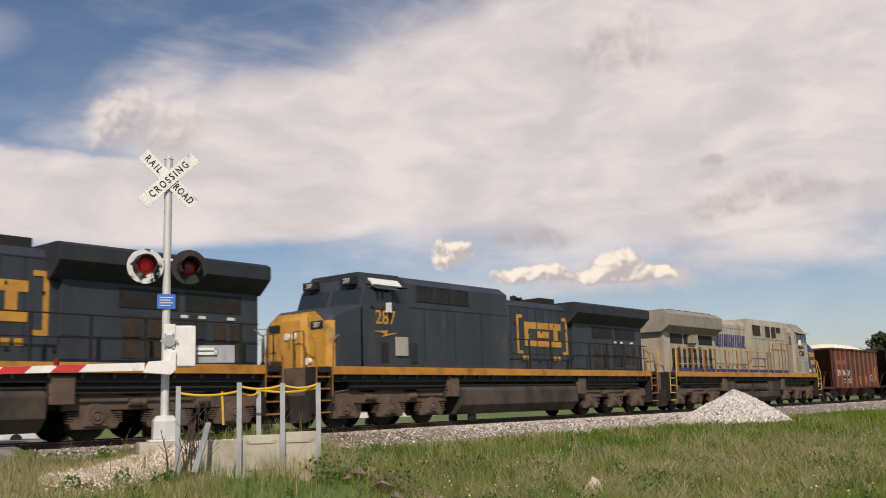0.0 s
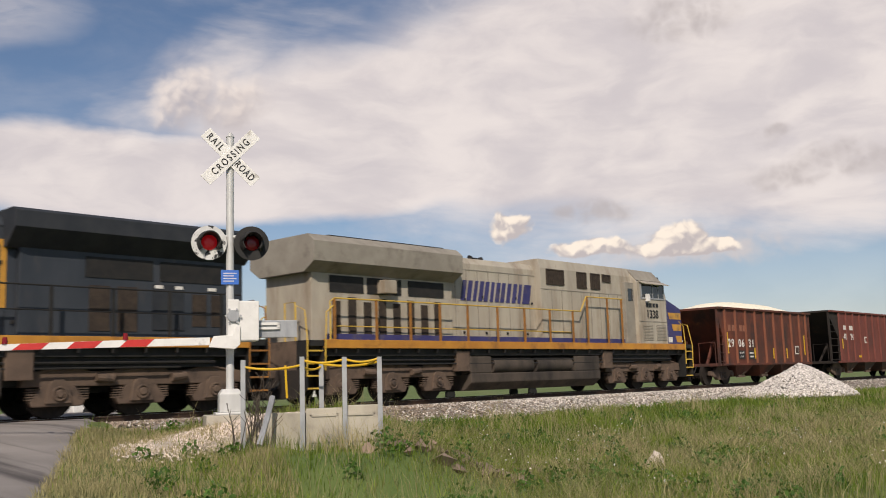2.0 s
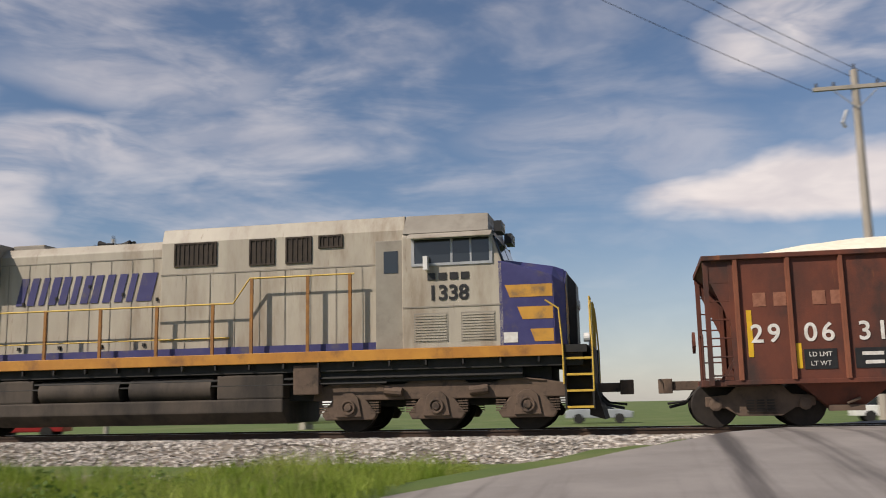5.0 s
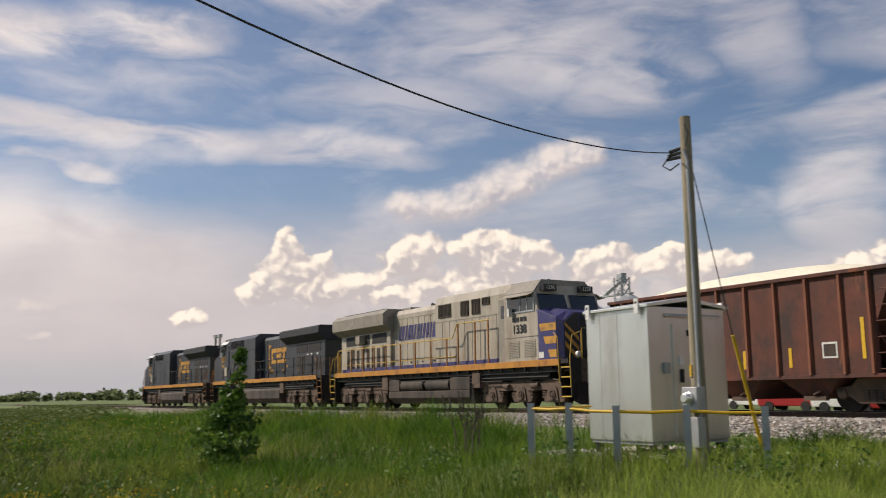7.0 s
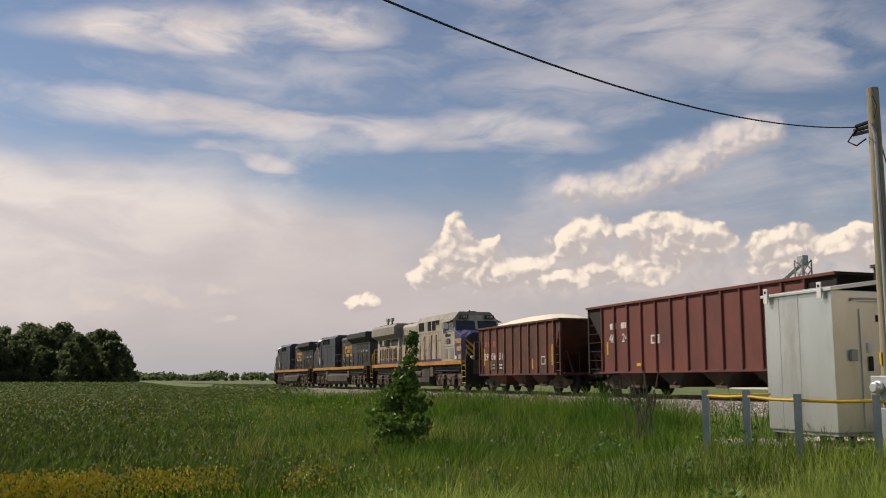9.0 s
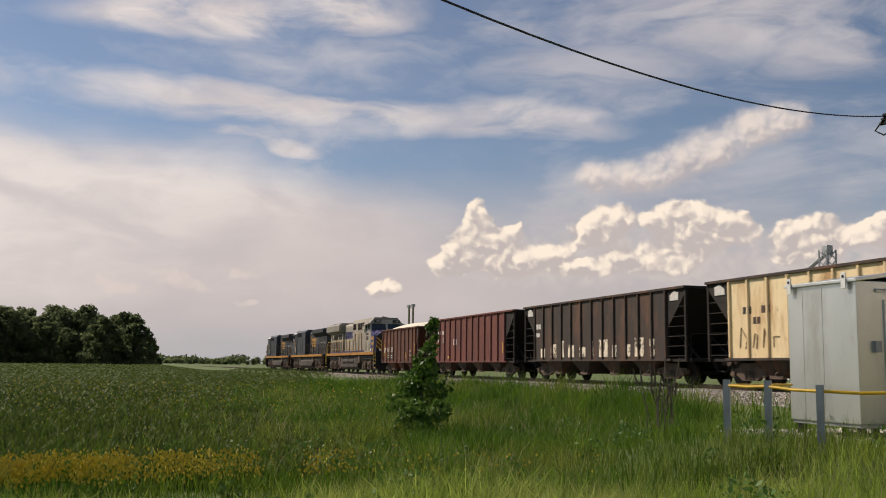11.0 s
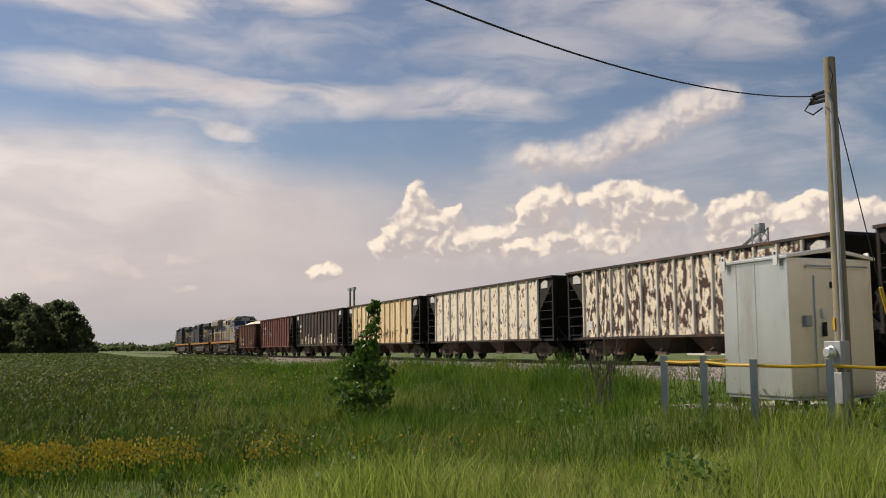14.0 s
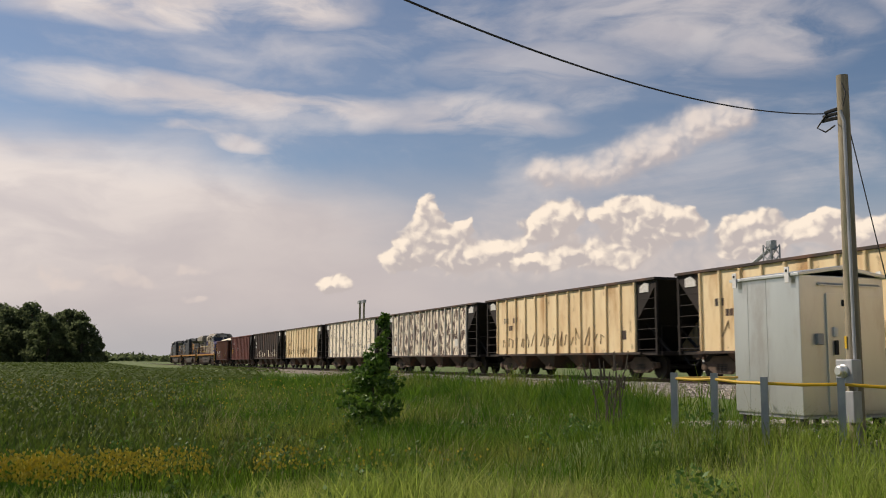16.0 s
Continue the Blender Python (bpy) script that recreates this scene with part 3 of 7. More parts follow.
ROAD_WAY = Vector((math.sin(SKEW), math.cos(SKEW)))
ROAD_EDGE = Vector((9.0, 18.3))      # a point of the road's eastern edge
ROAD_WIDE = 6.6


def off_road(x, y):
    """Metres to the east of the road's eastern edge; its western edge is at -ROAD_WIDE."""
    return (x - ROAD_EDGE.x) * ROAD_WAY.y - (y - ROAD_EDGE.y) * ROAD_WAY.x


def road_z(y):
    if y > 40:
        return -0.55
    return -0.012 - 0.054 * max(0.0, 18.2 - max(y, 0.0)) - 0.55 * smooth_to(25.5, 40, y)


def ground_z(x, y):
    east = smooth_to(-4, 8, x)
    near = -0.98 + 0.42 * (smooth_to(8.5, 17.5, y) * east + smooth_to(16.0, 18.2, y) * (1 - east))
    if y > TRACK_Y + 3:
        near = -0.56 - 0.3 * smooth_to(25, 60, y)
    z = near
    r = math.hypot(x + 11.6, y - 10.9)
    z += (-0.46 - z) * (1 - smooth_to(2.6, 5.5, r))
    r = math.hypot((x - 10.0) * 0.8, y - 13.6)
    z += (0.06 - z) * (1 - smooth_to(1.2, 3.2, r))
    r = math.hypot(x - 9.0, y - 10.5)
    z += (-0.36 - z) * (1 - smooth_to(1.0, 2.8, r))
    o = off_road(x, y)
    side = max(o, -ROAD_WIDE - o)
    if side < 3.0 and y < 60:
        z += (road_z(y) - 0.06 - z) * (1 - smooth_to(0.7, 3.4, side))
    if 11.2 < y < 31 and 16.6 < y < 27:
        z = min(z, -0.30) if side > 0.4 else z
    if x < -60:
        z += 0.85 * smooth_to(60, 180, -x) * (1 - smooth_to(5, 14, y))
    far = smooth_to(60, 200, math.hypot(x, y))
    return z + 0.05 * noise.noise((x * 0.3, y * 0.3, 0)) * (1 - far) * (side > 0.6) + far * 0.1


def axis_cuts(fine0, fine1, step, reach):
    a = list(np.arange(fine0, fine1 + 1e-6, step))
    out, d, lo, hi = [], step, fine0, fine1
    left, right = [], []
    while hi < reach:
        d *= 1.35
        lo, hi = lo - d, hi + d
        left.append(lo), right.append(hi)
    return left[::-1] + a + right


def build_ground():
    xs, ys = axis_cuts(-34, 60, 0.75, 3500), axis_cuts(-6, 32, 0.6, 3500)
    g = Geo()
    g.v = [(x, y, ground_z(x, y)) for y in ys for x in xs]
    n = len(xs)
    g.f = [(j * n + i, j * n + i + 1, (j + 1) * n + i + 1, (j + 1) * n + i) for j in range(len(ys) - 1) for i in range(n - 1)]
    tagged(part("ground", g, "soil", None, smooth=True), "grassy ground sloping up to the railway", "ground", kind="structure")
    # road
    g = Geo()
    cuts = [v for v in np.arange(-60, 90, 0.5)]
    cols = [0.45] + list(np.linspace(0, -ROAD_WIDE, 9)) + [-ROAD_WIDE - 0.45]
    rows = []
    for a in cuts:
        row = []
        for k, o in enumerate(cols):
            ragged = 0.10 * noise.noise((a * 0.5, (k > 4) * 3.0, 5)) if k in (0, 1, len(cols) - 2, len(cols) - 1) else 0
            p = ROAD_EDGE + ROAD_WAY * a + Vector((ROAD_WAY.y, -ROAD_WAY.x)) * (o + ragged)
            crown = 0.05 * (1 - ((o + ROAD_WIDE / 2) / (ROAD_WIDE / 2)) ** 2)
            skirt = -0.22 if k in (0, len(cols) - 1) else 0
            row.append((p.x, p.y, road_z(p.y) + skirt + max(crown, 0) * (0 if 18 < p.y < 26 else 1)))
        rows.append(row)
    n = len(cols)
    g.v = [p for r in rows for p in r]
    g.f = [(j * n + i, j * n + i + 1, (j + 1) * n + i + 1, (j + 1) * n + i) for j in range(len(rows) - 1) for i in range(n - 1)]
    tagged(part("road", g, "asphalt", None, smooth=True), "worn grey asphalt road with dark tyre marks", "road", kind="structure")


def build_track():
    def rz(x):
        return GRADE * x

    # ballast bed on both sides of the crossing
    g = Geo()
    prof = [(17.3, -1.0), (18.1, -0.68), (19.7, -0.21), (20.3, -0.17), (23.3, -0.17), (23.9, -0.20), (25.3, -0.55), (26.0, -0.9)]
    cuts = sorted(list(np.arange(-80, 80, 0.8)) + [-900, -600, -400, -250, -160, -120, 100, 120, 160, 250, 400, 600, 900])
    rings = [[(x, y, z + rz(x) + 0.05 * noise.noise((x * 0.8, y * 1.7, 3)) - (0.12 if -ROAD_WIDE - 0.2 < off_road(x, TRACK_Y) < 0.2 else 0)) for y, z in prof] for x in cuts]
    g.loft(rings)
    tagged(part("ballast_bed", g, "ballast", None), "pale limestone ballast bed under the rails", "ballast", kind="structure")
    # loose stones on the shoulder and in the cribs
    rng = np.random.default_rng(5)
    base = np.array([(1, 0, 0), (-1, 0, 0), (0, 1, 0), (0, -1, 0), (0, 0, 1), (0, 0, -1)], float)
    tri = np.array([(0, 2, 4), (2, 1, 4), (1, 3, 4), (3, 0, 4), (2, 0, 5), (1, 2, 5), (3, 1, 5), (0, 3, 5)])

    def stones(cx, cy, cz, size):
        k = len(cx)
        s = size[:, None, None] * rng.uniform(0.6, 1.2, (k, 6, 1)) * np.array([1.25, 1.0, 0.75])
        a = rng.uniform(0, 6.28, k)
        v = base[None] * s
        v = np.stack([v[..., 0] * np.cos(a)[:, None] - v[..., 1] * np.sin(a)[:, None], v[..., 0] * np.sin(a)[:, None] + v[..., 1] * np.cos(a)[:, None], v[..., 2] + v[..., 0] * rng.uniform(-.5, .5, (k, 1))], -1)
        v += np.stack([cx, cy, cz], -1)[:, None]
        f = tri[None] + 6 * np.arange(k)[:, None, None]
        return v.reshape(-1, 3), f.reshape(-1, 3)

    def stuff(name, v, f, mat, label, cat):
        me = bpy.data.meshes.new(name)
        me.from_pydata(v.tolist(), [], f.tolist())
        me.materials.append(M[mat])
        return tagged(new(name, me), label, cat, kind="stuff")

    n = 52000
    x = np.concatenate([rng.uniform(-32, 48, n * 3 // 4), rng.uniform(-70, 90, n // 4)])
    y = rng.uniform(17.7, 21.0, n)
    road = np.array([-ROAD_WIDE - 0.3 < off_road(a, b) < 0.3 for a, b in zip(x, y)])
    x, y = x[~road], y[~road]
    z = np.interp(y, [p[0] for p in prof], [p[1] for p in prof]) + GRADE * x + 0.015
    dirty = rng.random(len(x)) < np.clip(np.minimum((x - 4) / 5, (27 - x) / 10), 0.12, 0.85)
    for mask, nm, mat, lab in ((~dirty, "ballast_stones", "stone", "loose pale grey limestone ballast stones beside the rails"), (dirty, "dirty_ballast", "dirty_stone", "brown dusty ballast stones by the road crossing")):
        stuff(nm, *stones(x[mask], y[mask], z[mask], rng.uniform(0.026, 0.058, mask.sum())), mat, lab, "ballast")
    # heap of fresh ballast by the track
    k = 9000
    r = np.sqrt(rng.uniform(0, 1, k))
    a = rng.uniform(0, 6.28, k)
    hx, hy = r * np.cos(a), r * np.sin(a)
    px, py = 40.2 + hx * 3.3, 16.9 + hy * 2.1
    h = 1.35 * np.clip(1 - r, 0, 1) ** 0.85 + 0.08 * np.sin(hx * 9) * (1 - r)
    gz = np.array([ground_z(p, q) for p, q in zip(px, py)])
    v, f = stones(px, py, np.maximum(gz, -0.45) + h - 0.02, rng.uniform(0.04, 0.075, k))
    stuff("ballast_pile", v, f, "pale_stone", "heap of fresh pale crushed stone beside the track", "gravel pile")
    core = Geo()
    rows = [[(40.2 + math.cos(q) * 3.3 * s, 16.9 + math.sin(q) * 2.1 * s, -0.55 + 1.35 * (1 - s) ** 0.85 + (-0.1 if s == 1 else 0.0)) for q in np.linspace(0, 6.283, 25)[:-1]] for s in (1.0, 0.7, 0.4, 0.15, 0.02)]
    core.loft(rows)
    pad = part("gravel_core", core, "ballast", None, smooth=True)
    tagged(pad, "pale crushed stone inside the heap", "gravel pile", kind="stuff")
    # pale chippings round the signal foot and the fenced headwall
    pad = Geo()
    rings = []
    for q in (0.02, 0.5, 0.85, 1.0):
        ring = []
        for a in np.linspace(0, 6.2832, 41)[:-1]:
            w = q * (1 + 0.22 * noise.noise((math.cos(a) * 1.6, math.sin(a) * 1.6, 8)))
            px, py = 9.0 + 2.0 * w * math.cos(a), 13.05 + 1.0 * w * math.sin(a)
            ring.append((px, py, ground_z(px, py) + (0.05 if q < 1 else -0.05)))
        rings.append(ring)
    pad.loft(rings, caps=False)
    tagged(part("gravel_pad", pad, "pale_pad", None, smooth=True), "pale washed gravel pad round the signal foot", "gravel", kind="structure")
    k = 9000
    x, y = rng.normal(9.0, 0.85, k), rng.normal(13.05, 0.42, k)
    keep = np.array([off_road(a, b) > 0.7 for a, b in zip(x, y)])
    x, y = x[keep], y[keep]
    z = np.array([ground_z(p, q) for p, q in zip(x, y)]) + 0.045
    stuff("pale_chippings", *stones(x, y, z, rng.uniform(0.018, 0.038, len(x))), "pad_stone", "pale tan stone chippings spread round the signal foot", "gravel")
    k = 5000
    x, y = rng.uniform(-14.2, -8.6, k), rng.uniform(9.4, 17.4, k)
    z = np.array([ground_z(p, q) for p, q in zip(x, y)]) + 0.012
    stuff("case_gravel", *stones(x, y, z, rng.uniform(0.02, 0.045, k)), "stone", "grey gravel pad under the relay case", "gravel")
    # brown broken rock in the ditch
    k = 110
    x, y = rng.normal(10.9, 0.7, k), rng.normal(9.7, 0.5, k)
    z = np.array([ground_z(p, q) for p, q in zip(x, y)]) + 0.05
    stuff("ditch_rocks", *stones(x, y, z, rng.uniform(0.06, 0.17, k)), "rock", "tumbled brown rocks at the mouth of the ditch", "rocks")
    g = Geo()
    g.loft([[(14.4 + r * (1.5 * math.cos(q) + 0.35 * math.sin(3 * q)), 8.7 + r * (math.sin(q) + 0.3 * math.cos(2 * q)), ground_z(14.4, 8.7) + h * (1 + 0.5 * math.cos(q + 1))) for q in np.linspace(0, 6.2832, 10)[:-1]] for h, r in ((-0.1, 0.13), (0.08, 0.14), (0.16, 0.10), (0.19, 0.03))])
    tagged(part("pale_rock", g, "pad_stone", None, bevel=0.01), "single pale rock half hidden in the grass", "rock")
    # rails
    prof = [(-0.075, -0.17), (0.075, -0.17), (0.075, -0.155), (0.012, -0.14), (0.012, -0.045), (0.036, -0.035), (0.036, -0.004), (0.028, 0.0), (-0.028, 0.0), (-0.036, -0.004), (-0.036, -0.035), (-0.012, -0.045), (-0.012, -0.14), (-0.075, -0.155)]
    for s in (-1, 1):
        g = Geo()
        g.loft([[(x, TRACK_Y + s * 0.754 + p, q + rz(x)) for p, q in prof] for x in (-900, -300, -100, 0, 100, 300, 900)])
        rail = tagged(part("rail", g, "steel_rail", None), "long rusty steel rail with a worn top", "rail", "running rails", "structure")
        hd = Geo()
        hd.loft([[(x, TRACK_Y + s * 0.754 + p, q + rz(x)) for p, q in ((-0.026, -0.002), (0.026, -0.002), (0.026, 0.003), (-0.026, 0.003))] for x in (-900, 0, 900)])
        part("rail_head", hd, "tread", rail, "bright worn running surface")
    # ties: the nearest as pieces, the rest joined
    me = Geo().box(-0.115, 0.115, -1.3, 1.3, -0.17, -0.02).mesh("tie", "sleeper", 0.012)
    holder = thing("track_ties", "dark creosoted wooden railway ties", "ties")
    tagged(holder, kind="structure")
    rest = Geo()
    for i in range(-170, 190):
        x = i * 0.53
        if -ROAD_WIDE < off_road(x, TRACK_Y) < 0:
            continue
        if -24 < x < 44:
            ob = part("tie", me, "sleeper", holder)
            ob.matrix_basis = pose(x, TRACK_Y + 0.02 * math.sin(i * 7.1), -0.135 + rz(x), 0, 0, 0.8 * math.sin(i * 3.3))
        else:
            rest.box(x - 0.115, x + 0.115, TRACK_Y - 1.3, TRACK_Y + 1.3, -0.305 + rz(x), -0.155 + rz(x))
    tagged(part("far_ties", rest, "sleeper", holder), kind="stuff")


M["pale_pad"] = surf("pale_washed_gravel", (0.50, 0.44, 0.37), (0.40, 0.35, 0.29), 9, 0.95, 0, 0.7, 30, (1, 1, 1), (0.28, 0.23, 0.18), 1.6, 0.6, 0.12)
M["rock"] = surf("brown_broken_rock", (0.26, 0.19, 0.14), (0.19, 0.14, 0.105), 4, 0.9, 0, 0.4, 20, island=0.3)
build_ground()
build_track()

# ---- the train ----
MOVERS = []      # thing, its place along the train, heading
SPINNERS = []    # wheelset, radius, heading


def wheelset(r, parent, x, heading):
    g = Geo()
    for s in (-1, 1):
        g.disc_lathe([(-0.065, r * 0.94), (-0.065, r * 1.0), (0.04, r * 0.985), (0.055, r * 1.05), (0.075, r * 1.05), (0.075, r * 0.9), (0.03, r * 0.84), (0.03, r * 0.36), (0.08, r * 0.3), (0.08, 0.09)] if s < 0 else
                     [(0.065, r * 0.94), (0.065, r), (-0.04, r * 0.985), (-0.055, r * 1.05), (-0.075, r * 1.05), (-0.075, r * 0.9), (-0.03, r * 0.84), (-0.03, r * 0.36), (-0.08, r * 0.3), (-0.08, 0.09)], (0, s * 0.754, 0), 22)
    g.tube([(0, -0.95, 0), (0, 0.95, 0)], 0.085, 10)
    for k in range(5):      # lightening marks on the plates
        a = k * 1.2566
        for s in (-1, 1):
            c = (math.cos(a) * r * 0.6, s * 0.735, math.sin(a) * r * 0.6)
            g.box(c[0] - 0.03, c[0] + 0.03, c[1] - 0.06, c[1] + 0.06, c[2] - 0.03, c[2] + 0.03)
    ob = part("wheelset", g, "wheel", parent, smooth=True)
    ob.matrix_basis = pose(x, 0, r)
    SPINNERS.append((ob, r, heading, x))
    return ob


def loco_truck(parent, x, heading):
    """A three-axle cast locomotive truck."""
    t = part("truck", Geo().box(-2.1, 2.1, -0.55, 0.55, 0.55, 0.95), "black", parent, "dust-covered cast steel truck", 0.03)
    t.matrix_basis = pose(x, 0, 0)
    for s in (-1, 1):
        y0, y1 = sorted((s * 0.98, s * 1.16))
        g = Geo()
        low = [(-2.85, 0.70)]
        for ax in (-2.0, 0.0, 2.0):
            low += [(ax - 0.40, 0.70), (ax - 0.64, 0.40), (ax - 0.56, 0.27), (ax + 0.56, 0.27), (ax + 0.64, 0.40), (ax + 0.40, 0.70)]
        g.prism(low + [(2.85, 0.70), (2.80, 1.00), (2.45, 1.06), (1.62, 1.16), (1.25, 1.04), (0.72, 1.04), (0.45, 1.18), (-0.45, 1.18), (-0.72, 1.04), (-1.25, 1.04), (-1.62, 1.16), (-2.45, 1.06), (-2.80, 1.00)], "y", y0, y1)
        part("side_frame", g, "truck", t, bevel=0.03)
        for ax in (-2.0, 0, 2.0):
            b = Geo()
            b.prism([(ax - 0.30, 0.34), (ax + 0.30, 0.34), (ax + 0.22, 0.76), (ax + 0.10, 0.86), (ax - 0.10, 0.86), (ax - 0.22, 0.76)], "y", s * 1.10, s * 1.21)
            b.disc_lathe([(0, 0.165), (s * 0.05, 0.165), (s * 0.05, 0.125), (s * 0.02, 0.115), (s * 0.02, 0.09), (s * 0.07, 0.08), (s * 0.07, 0.02)], (ax, s * 1.21, 0.55), 16)
            part("journal_box", b, "truck", t, bevel=0.012)
            for q in (-0.58, 0.58):
                sp = Geo()
                for k in range(5):
                    sp.box(ax + q - 0.11, ax + q + 0.11, s * 1.08 - 0.09, s * 1.08 + 0.09, 0.42 + k * 0.055, 0.448 + k * 0.055)
                part("coil_spring", sp, "truck", t)
        c = Geo()
        c.tube([(-1.15, s * 1.2, 0.9), (-0.75, s * 1.24, 0.86)], 0.10, 10)
        c.tube([(1.15, s * 1.2, 0.9), (0.75, s * 1.24, 0.86)], 0.10, 10)
        c.tube([(-2.4, s * 1.17, 1.05), (-1.6, s * 1.2, 1.14), (-0.4, s * 1.2, 1.28), (0.5, s * 1.2, 1.18), (1.8, s * 1.2, 1.13), (2.4, s * 1.17, 1.02)], 0.025, 6)
        part("brake_rigging", c, "truck", t, smooth=True)
    for ax in (-2.0, 0, 2.0):
        wheelset(0.533, t, ax, heading)
    return t


def coupler(parent, x, s):
    g = Geo()
    g.box(min(x, x + s * 0.7), max(x, x + s * 0.7), -0.09, 0.09, 0.78, 0.98)
    g.prism([(x + s * 0.62, -0.16), (x + s * 0.62, 0.16), (x + s * 0.78, 0.19), (x + s * 0.92, 0.12), (x + s * 0.92, 0.02), (x + s * 0.78, -0.02), (x + s * 0.80, -0.17)], "z", 0.72, 1.04)
    part("coupler", g, "truck", parent, bevel=0.02)
    h = Geo()
    h.tube([(x, 0.35, 0.85), (x + s * 0.35, 0.36, 0.5), (x + s * 0.7, 0.3, 0.42)], 0.035, 6)
    part("air_hose", h, "black", parent)
    h = Geo()
    h.tube([(x, -0.45, 0.9), (x + s * 0.35, -0.46, 0.55), (x + s * 0.75, -0.4, 0.5)], 0.03, 6)
    part("air_hose", h, "black", parent)


def panel_lines(geo, xs, y, z0, z1, s, w=0.014):
    """Raised door seams on a hood side."""
    for x in xs:
        geo.box(x - w, x + w, min(y, y + s * 0.012), max(y, y + s * 0.012), z0, z1)


def locomotive(livery, place, heading):
    """Six-axle diesel, cab towards local -x."""
    csx = livery == "navy"
    body, roof, rail_m, post_m = ("navy", "navy_dark", "black", "black") if csx else ("silver", "silver_dark", "handrail", "stanchion")
    label = "dark navy diesel locomotive with golden yellow nose and lettering" if csx else "grimy grey diesel locomotive with indigo and yellow striped nose"
    e = thing("locomotive", label, "locomotive", None, "locomotives at the head of the train")
    MOVERS.append((e, place, heading))
    # underframe
    g = Geo().box(-10.3, 10.3, -1.35, 1.35, 1.35, 1.62)
    part("underframe", g, "black", e)
    part("underbody_duct", Geo().box(-9.6, 9.6, -0.95, 0.95, 0.72, 1.36).box(-9.0, -4.3, -1.25, 1.25, 1.1, 1.36).box(4.2, 9.0, -1.25, 1.25, 1.1, 1.36), "black", e)
    for s in (-1, 1):
        for x in (-4.15, 4.12):
            part("sand_box", Geo().box(x - 0.3, x + 0.3, min(s * 1.0, s * 1.4), max(s * 1.0, s * 1.4), 0.85, 1.5), "truck", e, "dusty equipment box", 0.02)
    for s in (-1, 1):
        y0, y1 = sorted((s * 1.36, s * 1.5))
        part("side_sill", Geo().box(-9.9, 9.9, y0, y1, 1.56, 1.80), "orange", e, "orange reflective side sill", 0.012)
        under = Geo()
        for k in range(24):
            x = -9.4 + k * 0.82
            under.box(x, x + 0.04, y0 + 0.02, y1 - 0.02, 1.44, 1.56)
        under.tube([(-9.0, s * 1.3, 1.2), (9.0, s * 1.3, 1.22)], 0.035, 6)
        under.tube([(-6.0, s * 1.34, 1.08), (8.0, s * 1.34, 1.1)], 0.025, 6)
        part("brake_pipe", under, "black", e)
    part("walkway", Geo().box(-10.4, 10.4, -1.48, 1.48, 1.62, 1.78), "black", e)
    # nose: a broad box with a proud middle, its sides in the body colour
    side_m, front_m = (body, "yellow") if csx else ("indigo", "indigo")
    zn = 3.64 if csx else 3.62
    g = Geo()
    g.loft([[(-9.95, -1.30, 1.78), (-9.95, 1.30, 1.78), (-9.95, 1.30, zn - 0.50), (-9.95, 0.85, zn - 0.16), (-9.95, -0.85, zn - 0.16), (-9.95, -1.30, zn - 0.50)], [(-9.72, -1.46, 1.78), (-9.72, 1.46, 1.78), (-9.72, 1.46, zn - 0.34), (-9.72, 0.95, zn - 0.08), (-9.72, -0.95, zn - 0.08), (-9.72, -1.46, zn - 0.34)], [(-8.55, -1.46, 1.78), (-8.55, 1.46, 1.78), (-8.55, 1.46, zn + 0.05), (-8.55, 1.0, zn + 0.12), (-8.55, -1.0, zn + 0.12), (-8.55, -1.46, zn + 0.05)]])
    nose = part("nose", g, side_m, e, "blunt nose with number boards" if csx else "indigo nose with yellow speed stripes", 0.02)
    g = Geo()
    g.prism([(-1.28, 1.80), (1.28, 1.80), (1.28, zn - 0.52), (0.84, zn - 0.18), (-0.84, zn - 0.18), (-1.28, zn - 0.52)], "x", -9.985, -9.94)
    for q in (-1, 1):
        g.prism([(-9.97, q * 1.30), (-9.745, q * 1.468), (-9.72, q * 1.45), (-9.95, q * 1.28)], "z", 1.80, zn - 0.48)
    part("nose_front", g, front_m, nose, "golden yellow nose front" if csx else "")
    g = Geo()
    g.loft([[(-10.16, -0.42, 1.80), (-10.16, 0.42, 1.80), (-10.16, 0.42, zn - 0.42), (-10.16, -0.42, zn - 0.42)], [(-9.96, -0.62, 1.80), (-9.96, 0.62, 1.80), (-9.96, 0.62, zn - 0.17), (-9.96, -0.62, zn - 0.17)]])
    part("nose_door_housing", g, front_m if csx else "ink", nose, "", 0.02)
    if csx:
        part("number_board", Geo().box(-10.0, -9.98, -1.22, -0.68, 2.92, 3.16), "ink", nose, "black nose number board")
        part("number_board", Geo().box(-10.0, -9.98, 0.68, 1.22, 2.92, 3.16), "ink", nose)
        part("nose_window", Geo().box(-10.0, -9.98, -0.6, -0.3, 3.02, 3.32), "glass", nose)
        fm = Matrix.Translation((-10.004, -0.95, 3.04)) @ Matrix.Rotation(-math.pi / 2, 4, "Z") @ Matrix.Rotation(math.pi / 2, 4, "X")
        writing("287", 0.2, fm, "letter", e)
    else:
        for q in (-1, 1):
            for k, z in enumerate((3.10, 2.62, 2.14)):
                x0, sl = -8.70 - 0.26 * k, 0.10
                st = Geo().prism([(x0, z), (-9.72, z), (-9.72, z - 0.27), (x0 - sl, z - 0.27)], "y", min(q * 1.455, q * 1.468), max(q * 1.455, q * 1.468))
                part("stripe", st, "yellow", nose, "yellow speed stripe")
            part("plate", Geo().box(-8.95, -8.65, min(q * 1.46, q * 1.47), max(q * 1.46, q * 1.47), 1.86, 2.08), "letter", nose)
